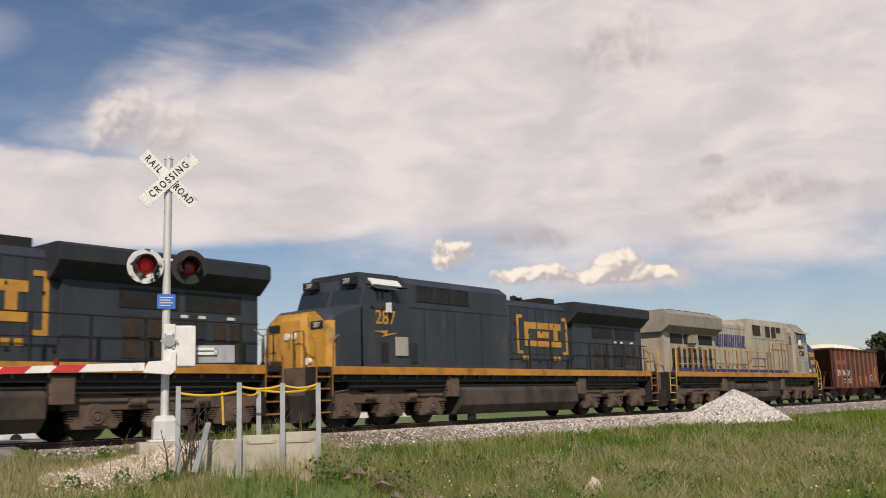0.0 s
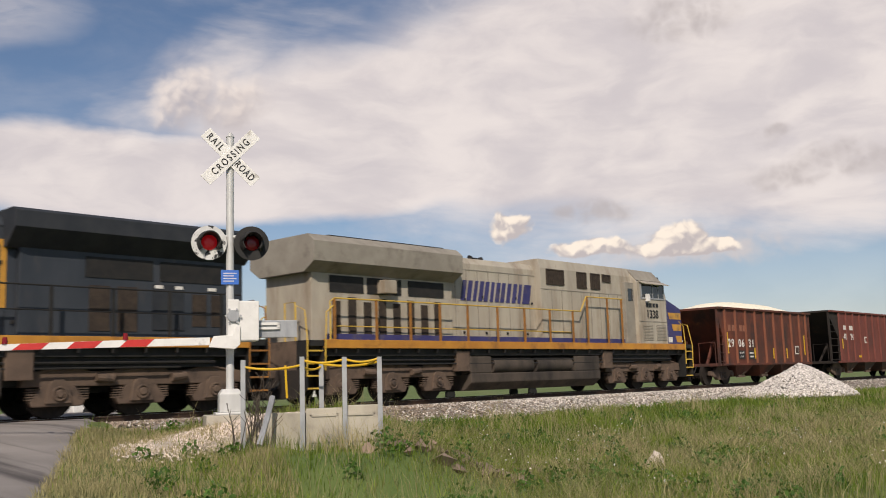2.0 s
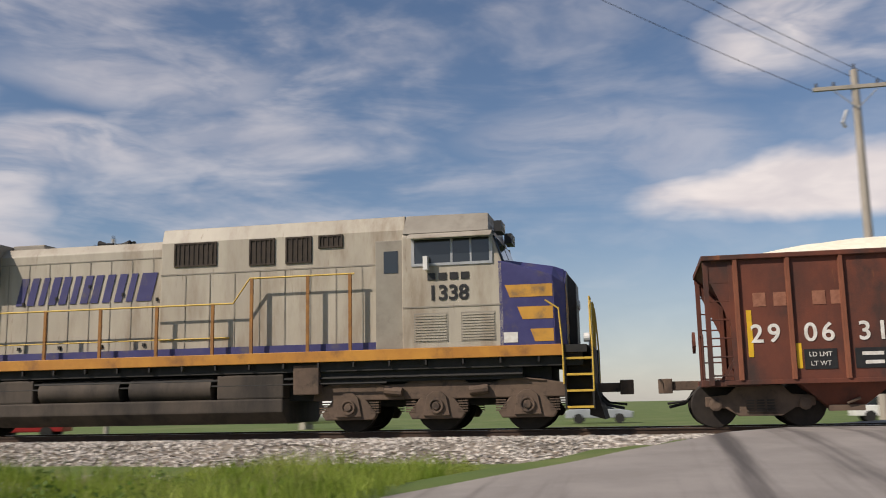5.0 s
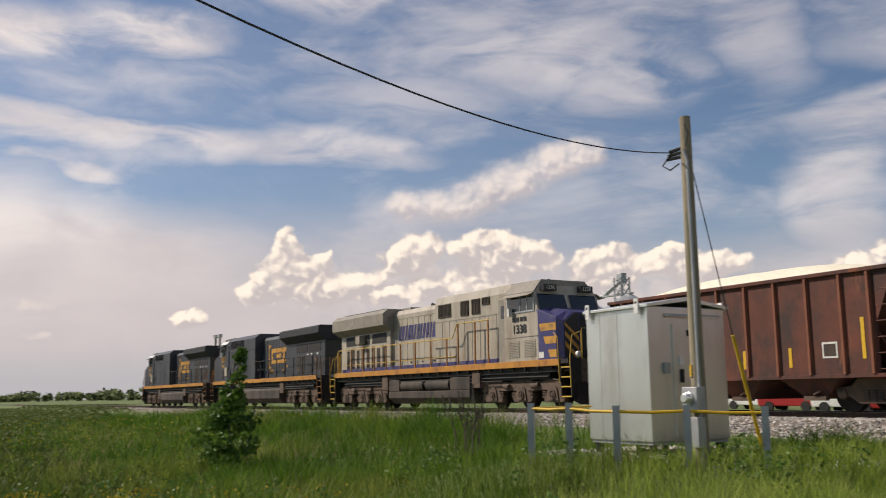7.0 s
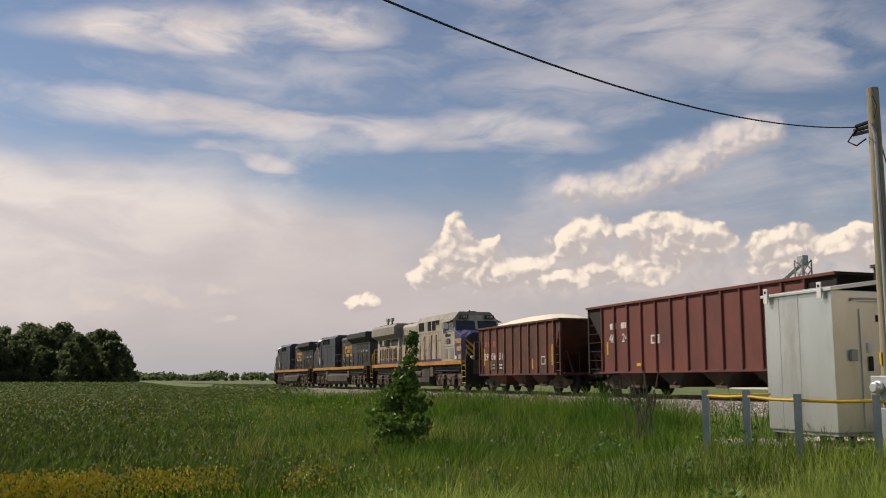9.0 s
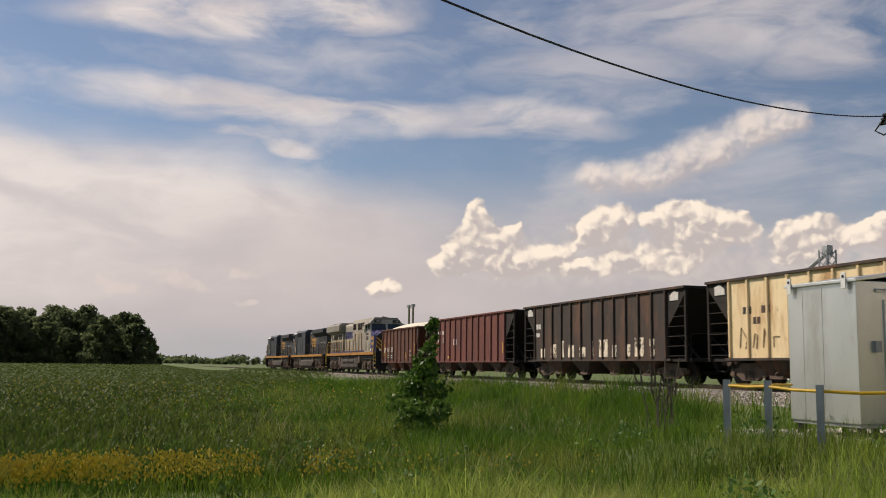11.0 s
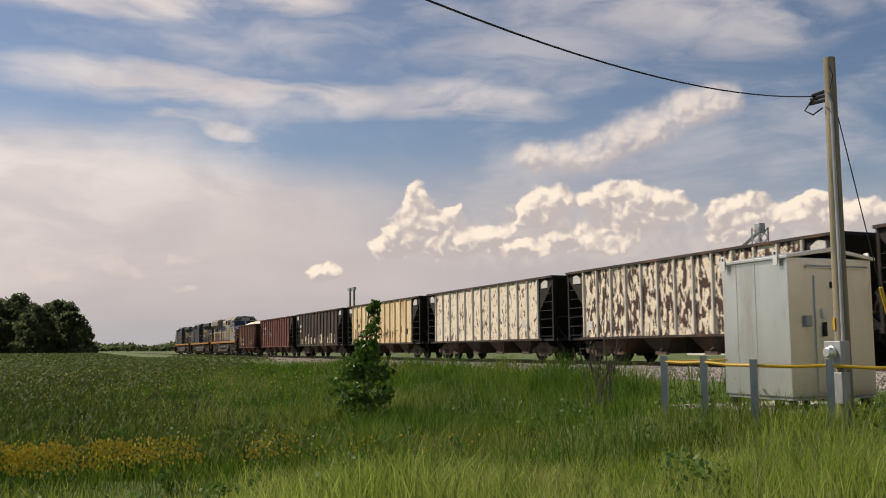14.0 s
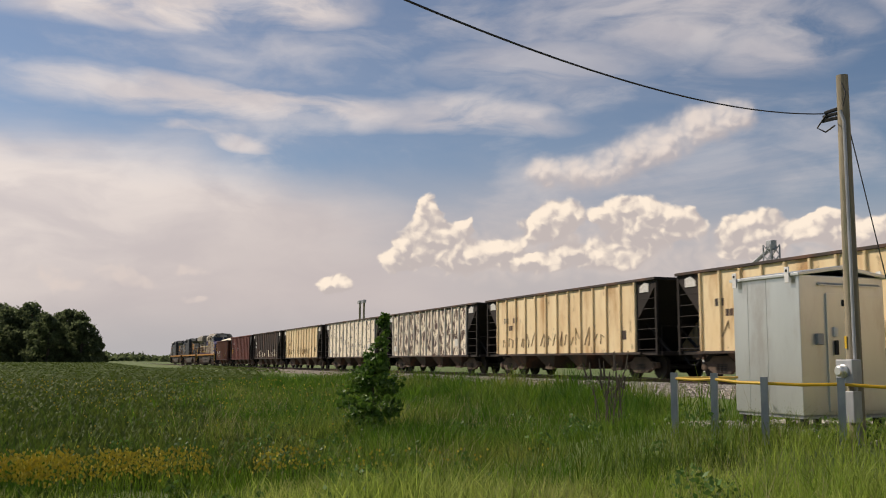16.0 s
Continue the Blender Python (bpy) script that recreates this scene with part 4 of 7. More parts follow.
            for k in range(6):
                z = 1.70 + 0.36 * k
                pts = [(q * 1.27, min(z + 0.55, zn - 0.55)), (q * 0.66, min(z + 0.0, zn - 0.25)), (q * 0.66, min(z + 0.17, zn - 0.2)), (q * 1.27, min(z + 0.72, zn - 0.53))]
                if z < 1.8:
                    pts = [(q * 1.27, z + 0.55), (q * 0.80, z + 0.12), (q * 0.66, z + 0.12), (q * 0.66, z + 0.17), (q * 1.27, z + 0.72)]
                if z + 0.72 < zn - 0.4:
                    part("chevron", Geo().prism(pts, "x", -9.995, -9.983), "yellow", nose, "yellow warning chevron")
            part("black_chevron_ground", Geo().prism([(q * 0.64, 1.81), (q * 1.275, 1.81), (q * 1.275, zn - 0.55), (q * 0.82, zn - 0.2), (q * 0.64, zn - 0.2)], "x", -9.989, -9.98), "ink", nose)
    part("nose_top_light", Geo().box(-9.99, -9.9, -0.3, 0.3, zn - 0.36, zn - 0.2), "black", nose)
    for s in (-0.16, 0.16):
        part("headlight", Geo().tube([(-10.14, s, 2.75), (-10.20, s, 2.75)], 0.11, 12), "white", e, "round clear headlight")
    for s in (-1, 1):
        nb = Geo()
        nb.tube([(-10.32, s * 1.0, 1.95), (-10.45, s * 1.0, 1.95)], 0.10, 12)
        part("ditch_light", nb, "white", e)
    # cab
    top = 4.78 if csx else 4.82
    zs = 4.28
    g = Geo()
    g.loft([[(-8.68, -1.46, 1.78), (-8.68, 1.46, 1.78), (-6.4, 1.46, 1.78), (-6.4, -1.46, 1.78)], [(-8.66, -1.46, 3.60), (-8.66, 1.46, 3.60), (-6.4, 1.46, 3.60), (-6.4, -1.46, 3.60)], [(-8.42, -1.44, zs), (-8.42, 1.44, zs), (-6.4, 1.44, zs), (-6.4, -1.44, zs)], [(-8.28, -1.0, top - 0.05), (-8.28, 1.0, top - 0.05), (-6.4, 1.0, top - 0.05), (-6.4, -1.0, top - 0.05)], [(-8.2, -0.4, top), (-8.2, 0.4, top), (-6.4, 0.4, top), (-6.4, -0.4, top)]])
    cab = part("cab", g, body, e, bevel=0.03)
    roofm = roof
    wa, wb = (-8.12, -7.2) if csx else (-8.40, -6.68)
    for s in (-1, 1):
        y = s * 1.452
        part("window", Geo().box(wa, wb, min(y, y + s * 0.02), max(y, y + s * 0.02), 3.66, 4.20), "glass", cab, "dark side window")
        f = Geo()
        for a, b, c, d in ((wa - 0.05, wb + 0.05, 3.60, 3.66), (wa - 0.05, wb + 0.05, 4.19, 4.25), (wa - 0.05, wa + 0.02, 3.60, 4.25), (wb - 0.02, wb + 0.05, 3.60, 4.25), ((wa + wb) / 2 - 0.025, (wa + wb) / 2 + 0.025, 3.60, 4.25), (wa * 0.75 + wb * 0.25 - 0.02, wa * 0.75 + wb * 0.25 + 0.02, 3.60, 4.25)):
            f.box(a, b, min(y, y + s * 0.035), max(y, y + s * 0.035), c, d)
        part("window_frame", f, "galv" if not csx else body, cab)
        v = Geo()
        v.prism([(s * 1.44, zs + 0.02), (s * 1.74, zs - 0.10), (s * 1.74, zs - 0.08), (s * 1.44, zs + 0.06)], "x", wa - 0.05, wb + 0.1)
        part("window_visor", v, body, cab)
        part("mirror", Geo().box(wb - 0.35, wb - 0.25, min(s * 1.5, s * 1.66), max(s * 1.5, s * 1.66), 3.5, 3.8), "white", cab)
        ws = Geo()
        ws.add([(-8.665, s * 0.10, 3.66), (-8.665, s * 1.36, 3.66), (-8.445, s * 1.34, 4.24), (-8.445, s * 0.10, 4.24), (-8.685, s * 0.10, 3.67), (-8.685, s * 1.36, 3.67), (-8.465, s * 1.34, 4.25), (-8.465, s * 0.10, 4.25)], [(0, 1, 2, 3), (4, 7, 6, 5), (0, 4, 5, 1), (1, 5, 6, 2), (2, 6, 7, 3), (3, 7, 4, 0)])
        part("windshield", ws, "glass", cab, "dark windshield pane")
        for (a, b) in (((-8.45, -7.75), (-7.4, -6.7)) if not csx else ((-7.75, -7.45),)):
            part("louvre_back", Geo().box(a - 0.03, b + 0.03, min(s * 1.455, s * 1.468), max(s * 1.455, s * 1.468), 1.92, 2.56), "grille" if csx else "silver_dark", cab)
            dl = Geo()
            for q in range(10):
                dl.box(a, b, min(s * 1.46, s * 1.482), max(s * 1.46, s * 1.482), 1.95 + q * 0.06, 1.98 + q * 0.06)
            part("louvre", dl, "navy_dark" if csx else "silver", cab)
        if not csx:
            part("door_seam", Geo().box(-8.6, -6.42, min(s * 1.46, s * 1.475), max(s * 1.46, s * 1.475), 2.68, 2.71), "silver_dark", cab)
            part("cab_door", Geo().box(-6.42, -5.75, min(s * 1.10, s * 1.30), max(s * 1.10, s * 1.30), 1.8, 4.25), "silver_dark", cab, "recessed rear cab door", 0.02)
            part("door_window", Geo().box(-6.28, -5.95, min(s * 1.29, s * 1.31), max(s * 1.29, s * 1.31), 3.5, 4.0), "glass", cab)
        part("number_board", Geo().box(-8.62, -8.44, min(s * 0.55, s * 1.15), max(s * 0.55, s * 1.15), 4.36, 4.60), "ink", cab, "black number board over the windshield")
    rf = Geo()
    rf.loft([[(-8.36, -1.40, zs + 0.06), (-8.30, -1.0, top - 0.02), (-8.30, 1.0, top - 0.02), (-8.36, 1.40, zs + 0.06)], [(-6.42, -1.40, zs + 0.06), (-6.42, -1.0, top), (-6.42, 1.0, top), (-6.42, 1.40, zs + 0.06)]])
    for v in range(len(rf.v)):
        p = rf.v[v]
        rf.v[v] = (p[0], p[1] * 1.02, p[2] + 0.015)
    part("cab_roof", rf, roofm, cab)
    if csx:
        for s in (-1, 1):
            edge = Geo().prism([(s * 1.46, zs + 0.05), (s * 1.26, zs + 0.27), (s * 1.28, zs + 0.30), (s * 1.50, zs + 0.08)], "x", -8.1, -6.75)
            part("roof_edge", edge, "white", cab, "white strip along the cab roof edge")
    an = Geo().tube([(-7.4, 0, top), (-7.4, 0, top + 0.15)], 0.05, 8)
    an.box(-7.9, -7.7, -0.25, 0.25, top - 0.01, top + 0.06)
    part("roof_antenna", an, "black", cab)
    # full-width cabinet behind the cab
    x1 = -0.87 if csx else -0.42
    zt = 4.76 if csx else 4.84
    g = Geo()
    g.prism([(-1.40 if csx else -1.15, 1.78), (-1.40 if csx else -1.15, 4.50), (-1.05, zt), (1.05, zt), (1.40 if csx else 1.15, 4.50), (1.40 if csx else 1.15, 1.78)], "x", -6.4, x1)
    ec = part("equipment_cabinet", g, body, e, bevel=0.025)
    yw = 1.40 if csx else 1.15
    for s in (-1, 1):
        y = s * yw
        for a, b, z0, z1 in (((-5.95, -5.15, 4.0, 4.45), (-5.0, -4.2, 4.0, 4.45), (-4.05, -3.25, 4.0, 4.45)) if csx else ((-4.9, -4.4, 4.22, 4.44), (-4.15, -3.6, 3.9, 4.44), (-3.25, -2.7, 3.9, 4.44), (-1.8, -0.8, 3.95, 4.44))):
            f = Geo().box(a, b, min(y - s * 0.05, y + s * 0.012), max(y - s * 0.05, y + s * 0.012), z0, z1)
            gr = part("intake_grille", f, "black" if csx else "grille", ec, "dark air intake grille")
            bars = Geo()
            for q in range(int((b - a) / 0.12)):
                bars.box(a + 0.06 + q * 0.12, a + 0.09 + q * 0.12, min(y, y + s * 0.03), max(y, y + s * 0.03), z0, z1)
            for c, d in ((z0 - 0.04, z0), (z1, z1 + 0.04)):
                bars.box(a - 0.04, b + 0.04, min(y, y + s * 0.035), max(y, y + s * 0.035), c, d)
            for c, d in ((a - 0.04, a), (b, b + 0.04)):
                bars.box(c, d, min(y, y + s * 0.035), max(y, y + s * 0.035), z0, z1)
            part("grille_frame", bars, "navy_dark" if csx else "grille", ec)
        sm = Geo()
        panel_lines(sm, [-5.4 + k * 0.62 for k in range(8)] if not csx else [-5.6, -4.0, -2.5], y, 1.95, 3.7, s)
        sm.box(-6.35, x1, min(y, y + s * 0.012), max(y, y + s * 0.012), 3.72, 3.75)
        part("door_seam", sm, "navy_dark" if csx else "silver_dark", ec)
        if csx:
            bx = Geo().box(-7.1, -6.55, min(s * 1.44, s * 1.52), max(s * 1.44, s * 1.52), 2.15, 2.75)
            part("equipment_door", bx, "silver", ec, "bare metal equipment door", 0.015)
            bx = Geo().box(-6.3, -6.0, min(y, y + s * 0.05), max(y, y + s * 0.05), 1.95, 2.6)
            part("sand_door", bx, "navy_dark", ec, "", 0.015)
    # engine hood
    g = Geo()
    zh = 4.46 if csx else 4.63
    g.prism([(-0.88, 1.78), (-0.88, zh - 0.21), (-0.72, zh), (0.72, zh), (0.88, zh - 0.21), (0.88, 1.78)], "x", x1, 5.6 if csx else 4.6)
    hood = part("engine_hood", g, body, e, bevel=0.02)
    xr = 4.4 if csx else 4.1
    for s in (-1, 1):
        y = s * 0.88
        sm = Geo()
        k = x1 + 0.35
        while k < xr:
            sm.box(k - 0.012, k + 0.012, min(y, y + s * 0.012), max(y, y + s * 0.012), 2.02, 4.18)
            k += 0.56
        sm.box(x1, xr, min(y, y + s * 0.012), max(y, y + s * 0.012), 4.20, 4.225)
        part("door_seam", sm, "navy_dark" if csx else "silver_dark", hood)
        lt = Geo()
        k = x1 + 0.5
        while k < xr:
            lt.box(k, k + 0.07, min(y, y + s * 0.04), max(y, y + s * 0.04), 2.08, 2.16)
            k += 1.12
        k = x1 + 0.2
        while k < xr:
            lt.box(k, k + 0.05, min(y, y + s * 0.04), max(y, y + s * 0.04), 3.35 + 0.2 * math.sin(k * 9), 3.43 + 0.2 * math.sin(k * 9))
            k += 0.9
        blocks("door_latch", lt, "black", hood)
    if csx:
        ex = Geo().box(2.7, 3.75, -0.5, 0.5, zh, zh + 0.28)
    else:
        ex = Geo().box(3.2, 4.1, -0.45, 0.45, zh, zh + 0.16)
    part("exhaust_stack", ex, "black" if csx else "silver_dark", e, "", 0.03)
    hn = Geo()
    hx = 1.5 if csx else 1.6
    for k, dx in enumerate((-0.34, -0.3, 0.3)):
        yy = -0.35 + k * 0.13
        hn.tube([(hx, yy, zh + 0.17), (hx + dx * 0.6, yy, zh + 0.17), (hx + dx, yy, zh + 0.17)], 0.035, 8)
        hn.tube([(hx + dx * 0.7, yy, zh + 0.17), (hx + dx * 1.3, yy, zh + 0.17)], 0.05, 8, 0.11)
    hn.box(hx - 0.08, hx + 0.08, -0.4, -0.05, zh - 0.01, zh + 0.14)
    part("air_horn", hn, "black", e, "black three-chime air horn", smooth=True)
    # radiator
    g = Geo()
    g.prism([(-1.05, 1.78), (-1.05, 3.85), (1.05, 3.85), (1.05, 1.78)], "x", 4.2, 10.0)
    rb = part("radiator_cab", g, body, e, bevel=0.02)
    wing = Geo()
    if csx:
        wing.prism([(-1.5, 4.14), (-1.5, 4.50), (-1.34, 4.58), (1.34, 4.58), (1.5, 4.50), (1.5, 4.14), (1.04, 3.74), (-1.04, 3.74)], "x", 3.9, 10.1)
        part("radiator_wing", wing, "navy_dark", e, "overhanging radiator housing", 0.012)
    else:
        wing.prism([(-1.49, 3.98), (-1.5, 4.54), (-1.22, 4.76), (1.22, 4.76), (1.5, 4.54), (1.49, 3.98), (1.04, 3.70), (-1.04, 3.70)], "x", 4.1, 10.25)
        part("radiator_wing", wing, "silver_dark", e, "overhanging grimy radiator housing", 0.012)
        top_g = Geo().box(4.6, 9.4, -1.1, 1.1, 4.765, 4.81)
        part("radiator_screen", top_g, "black", e)
    for s in (-1, 1):
        y = s * 1.05
        vents = Geo()
        if csx:
            for a, b, z0, z1 in ((5.8, 6.3, 1.95, 3.0), (6.5, 7.0, 1.95, 3.0), (8.5, 8.9, 2.1, 2.9), (9.05, 9.4, 2.1, 2.9)):
                vents.box(a, b, min(y, y + s * 0.02), max(y, y + s * 0.02), z0, z1)
        else:
            for k in range(8):
                a = 4.75 + k * 0.6
                vents.box(a, a + 0.3, min(y, y + s * 0.02), max(y, y + s * 0.02), 1.98, 3.05 - 0.12 * (k % 2))
        for k in range(0, len(vents.v), 8):
            one = Geo()
            one.v, one.f = vents.v[k:k + 8], vents.f[:6]
            part("louvre_door", one, "grille", rb)
        scr = Geo()
        for a, b in (((5.7, 7.4), (7.6, 9.4)) if csx else ((4.6, 6.2), (6.5, 7.9), (8.05, 9.35))):
            scr.box(a, b, min(y, y + s * 0.02), max(y, y + s * 0.02), 3.18, 3.66)
        blocks("radiator_intake", scr, "black", rb, "black radiator intake screen")
        if csx:
            dr = Geo().box(7.4, 8.25, min(y, y + s * 0.03), max(y, y + s * 0.03), 2.0, 3.1)
            part("side_door", dr, "navy_dark", rb)
            sq = Geo()
            for a in (7.45, 8.0, 8.95):
                sq.box(a, a + 0.22, min(y, y + s * 0.04), max(y, y + s * 0.04), 3.0, 3.08)
            blocks("data_plate", sq, "letter", rb)
        else:
            bx = Geo().box(7.0, 7.5, min(y, y + s * 0.35), max(y, y + s * 0.35), 3.2, 3.6)
            part("junction_box", bx, "silver", rb, "", 0.02)
    el = Geo()
    for s in (-0.5, 0.5):
        el.tube([(9.6, s, 3.35), (9.68, s, 3.35)], 0.13, 12)
    part("rear_light", el, "black", e)
    # stripe along the hood foot
    if not csx:
        for s in (-1, 1):
            part("blue_band", Geo().box(-7.7, 9.6, min(s * 1.17, s * 1.185), max(s * 1.17, s * 1.185), 1.785, 1.98), "indigo", e, "indigo band along the hood foot")
    # handrails with stanchions
    for s in (-1, 1):
        y = s * 1.44
        lo = 0.2 if csx else -5.2
        hr = Geo()
        if csx:
            hr.tube([(-0.9, y, 2.9), (9.7, y, 2.9)], 0.02, 6)
            hr.tube([(-0.9, y, 2.36), (9.7, y, 2.36)], 0.015, 6)
        else:
            hr.tube([(-5.3, y, 3.52), (-2.8, y, 3.52), (-2.4, y, 2.96), (9.5, y, 2.96), (9.65, y, 2.86), (9.65, y, 1.8)], 0.024, 6)
            hr.tube([(-2.2, s * 1.18, 2.2), (9.2, s * 1.18, 2.2)], 0.018, 6)
        part("handrail", hr, rail_m, e, "yellow handrail" if not csx else "")
        xs = [k * 1.45 + 0.4 for k in range(7)] if csx else [-5.2, -4.2, -2.85, -1.9, -0.5, 0.95, 2.4, 3.9, 5.2, 6.5, 7.9, 9.5]
        for x in xs:
            st = Geo().box(x - 0.035, x + 0.035, y - 0.025, y + 0.025, 1.76, (2.9 if csx else 2.96) if csx or x > -2.4 else 3.52)
            part("stanchion", st, post_m, e)
        # end platforms: steps, grab irons
        for d in (-1, 1):
            xe = d * 10.5
            sg = Geo()
            for k in range(4):
                z = 0.45 + k * 0.34
                sg.box(min(xe, xe - d * 0.55) , max(xe, xe - d * 0.55), min(s * 1.05, s * 1.47), max(s * 1.05, s * 1.47), z, z + 0.045)
            for k in range(0, len(sg.v), 8):
                one = Geo()
                one.v, one.f = sg.v[k:k + 8], sg.f[:6]
                part("step", one, "handrail" if not csx else "stanchion", e, "yellow-edged boarding step")
            fl = Geo()
            for q in (0.0, 0.57):
                xx = xe - d * q
                fl.prism([(xx - 0.02, 0.42), (xx + 0.02, 0.42), (xx + 0.02, 1.78), (xx - 0.02, 1.78)], "y", s * 1.02, s * 1.46)
            fl.box(min(xe, xe - d * 0.57), max(xe, xe - d * 0.57), min(s * 1.0, s * 1.03), max(s * 1.0, s * 1.03), 0.42, 1.78)
            part("step_well", fl, "black", e)
            gi = Geo()
            gi.tube([(xe - d * 0.6, s * 1.5, 0.95), (xe - d * 0.6, s * 1.52, 1.7), (xe - d * 0.66, s * 1.5, 2.55), (xe - d * 0.95, s * 1.45, 2.75)], 0.02, 6)
            gi.tube([(xe + d * 0.02, s * 1.48, 0.8), (xe + d * 0.02, s * 1.5, 1.75), (xe - d * 0.02, s * 1.35, 2.6), (xe - d * 0.02, s * 0.95, 2.75), (xe - d * 0.02, s * 0.95, 1.75)], 0.02, 6)
            part("grab_iron", gi, "handrail" if not csx else "stanchion", e)
    for d in (-1, 1):
        pl = Geo().prism([(d * 10.42, -1.0), (d * 10.42, 1.0), (d * 10.5, 1.0), (d * 10.5, -1.0)], "z", 0.95, 1.78)
        part("pilot_plate", pl, "truck", e)
        pw = Geo().prism([(d * 10.4, 0.3), (d * 10.72, 0.2), (d * 10.52, 0.98), (d * 10.4, 0.98)], "y", -1.25, 1.25)
        part("plough", pw, "shade_grime", e)
        for s in (-1, 1):
            er = Geo().tube([(d * 10.46, s * 0.45, 1.78), (d * 10.46, s * 0.45, 2.85), (d * 10.46, s * 0.9, 2.85), (d * 10.46, s * 0.9, 1.78)], 0.022, 6)
            part("end_rail", er, rail_m, e)
        coupler(e, d * 10.4, d)
    # tank
    if csx:
        g = Geo()
        g.prism([(-1.42, 0.55), (-1.42, 1.05), (-1.2, 1.28), (1.2, 1.28), (1.42, 1.05), (1.42, 0.55), (1.1, 0.24), (-1.1, 0.24)], "x", -3.8, 3.75)
        part("fuel_tank", g, "tank", e, "dusty steel fuel tank", 0.04)
    else:
        g = Geo()
        g.prism([(-1.38, 0.48), (-1.38, 0.78), (1.38, 0.78), (1.38, 0.48), (1.05, 0.22), (-1.05, 0.22)], "x", -3.6, 3.75)
        g.box(2.7, 3.75, -1.36, 1.36, 0.78, 1.32)
        g.box(-3.6, -2.0, -1.36, 1.36, 0.78, 1.32)
        part("fuel_tank", g, "tank", e, "dusty steel fuel tank", 0.04)
        for s in (-1, 1):
            for a, b in ((0.45, 2.55), (-1.85, 0.2)):
                t = Geo().tube([(a, s * 1.12, 1.03), (a + 0.06, s * 1.12, 1.03), (b - 0.06, s * 1.12, 1.03), (b, s * 1.12, 1.03)], 0.27, 16)
                part("air_reservoir", t, "tank", e, "dusty cylindrical air reservoir", smooth=True)
    for x in (-7.08, 7.08):
        loco_truck(e, x, heading)
    # lettering
    for s in (-1, 1):
        face = Matrix.Rotation(math.pi / 2, 4, "X") if s < 0 else Matrix.Rotation(math.pi, 4, "Z") @ Matrix.Rotation(math.pi / 2, 4, "X")
        at = lambda x, y, z: Matrix.Translation((x, s * y, z)) @ face
        if csx:
            writing("287", 0.62, at(-7.55, 1.475, 3.32), "yellow", e, 0.006)
            g = Geo()
            y = s * 0.888
            yo = y + s * 0.012
            a0, a1 = min(y, yo), max(y, yo)
            for q, d in ((0.40, 1), (3.98, -1)):
                g.box(min(q, q + d * 0.13), max(q, q + d * 0.13), a0, a1, 2.42, 3.92)
                g.box(min(q + d * 0.13, q + d * 0.38), max(q + d * 0.13, q + d * 0.38), a0, a1, 3.79, 3.92)
                g.box(min(q + d * 0.13, q + d * 0.38), max(q + d * 0.13, q + d * 0.38), a0, a1, 2.42, 2.55)
            order = (0.92, 1.80, 2.68)
            for k, q in enumerate(order):
                w, h0, h1, t = 0.80, 2.72, 3.66, 0.26
                g.box(q, q + w, a0, a1, h1 - t, h1)
                g.box(q, q + w, a0, a1, h0, h0 + t)
                if k == 1:
                    g.box(q, q + w, a0, a1, 3.06, 3.32)
                else:
                    g.box(q + (0.0 if k == 0 else 0.28), q + (0.26 if k == 0 else 0.56), a0, a1, h0 + t, h1 - t)
            for q in (0.75, 1.05, 2.9, 3.2):
                g.box(q, q + 0.2, a0, a1, 2.18, 2.35)
            blocks("emblem_block", g, "yellow", e, "golden yellow emblem block")
            z = Geo()
            z.prism([(-8.1, 2.90), (-7.45, 2.94), (-7.52, 2.83), (-6.95, 2.88), (-7.7, 2.73), (-7.6, 2.84)], "y", s * 1.474, s * 1.482)
            part("bolt_mark", z, "yellow", e)
        else:
            g = Geo()
            y0, y1 = sorted((s * 0.888, s * 0.9))
            q = 3.62 if s > 0 else -0.15
            for k, w in enumerate((0.5, 0.16, 0.48, 0.16, 0.48, 0.52, 0.16, 0.4)):
                d = -1 if s > 0 else 1
                a, b = q, q + d * w
                sh = d * 0.16
                n = 2 if w > 0.3 else 1
                for j in range(n):
                    u, v = (a, b) if n == 1 else (a + d * j * (w - 0.2), a + d * (j * (w - 0.2) + 0.2))
                    g.prism([(u + sh, 3.86), (v + sh, 3.86), (v, 3.18), (u, 3.18)], "y", y0, y1)
                q = b + d * 0.115
            blocks("emblem_block", g, "indigo", e, "slanted indigo emblem block")
            writing("1338", 0.46, at(-7.45, 1.475, 2.98), "ink", e, 0.01)
            g = Geo()
            for k in range(4):
                g.box(-7.92 + k * 0.25, -7.74 + k * 0.25, min(s * 1.47, s * 1.478), max(s * 1.47, s * 1.478), 3.28, 3.44)
            blocks("marking_bar", g, "ink", e, "black marking bar")
    nbw = Matrix.Translation((-8.63, 0.85, 4.48)) @ Matrix.Rotation(-math.pi / 2, 4, "Z") @ Matrix.Rotation(math.pi / 2, 4, "X")
    writing("287" if csx else "1338", 0.2, nbw, "letter", e)
    writing("287" if csx else "1338", 0.2, Matrix.Translation((0, -1.7, 0)) @ nbw, "letter", e)
    return e


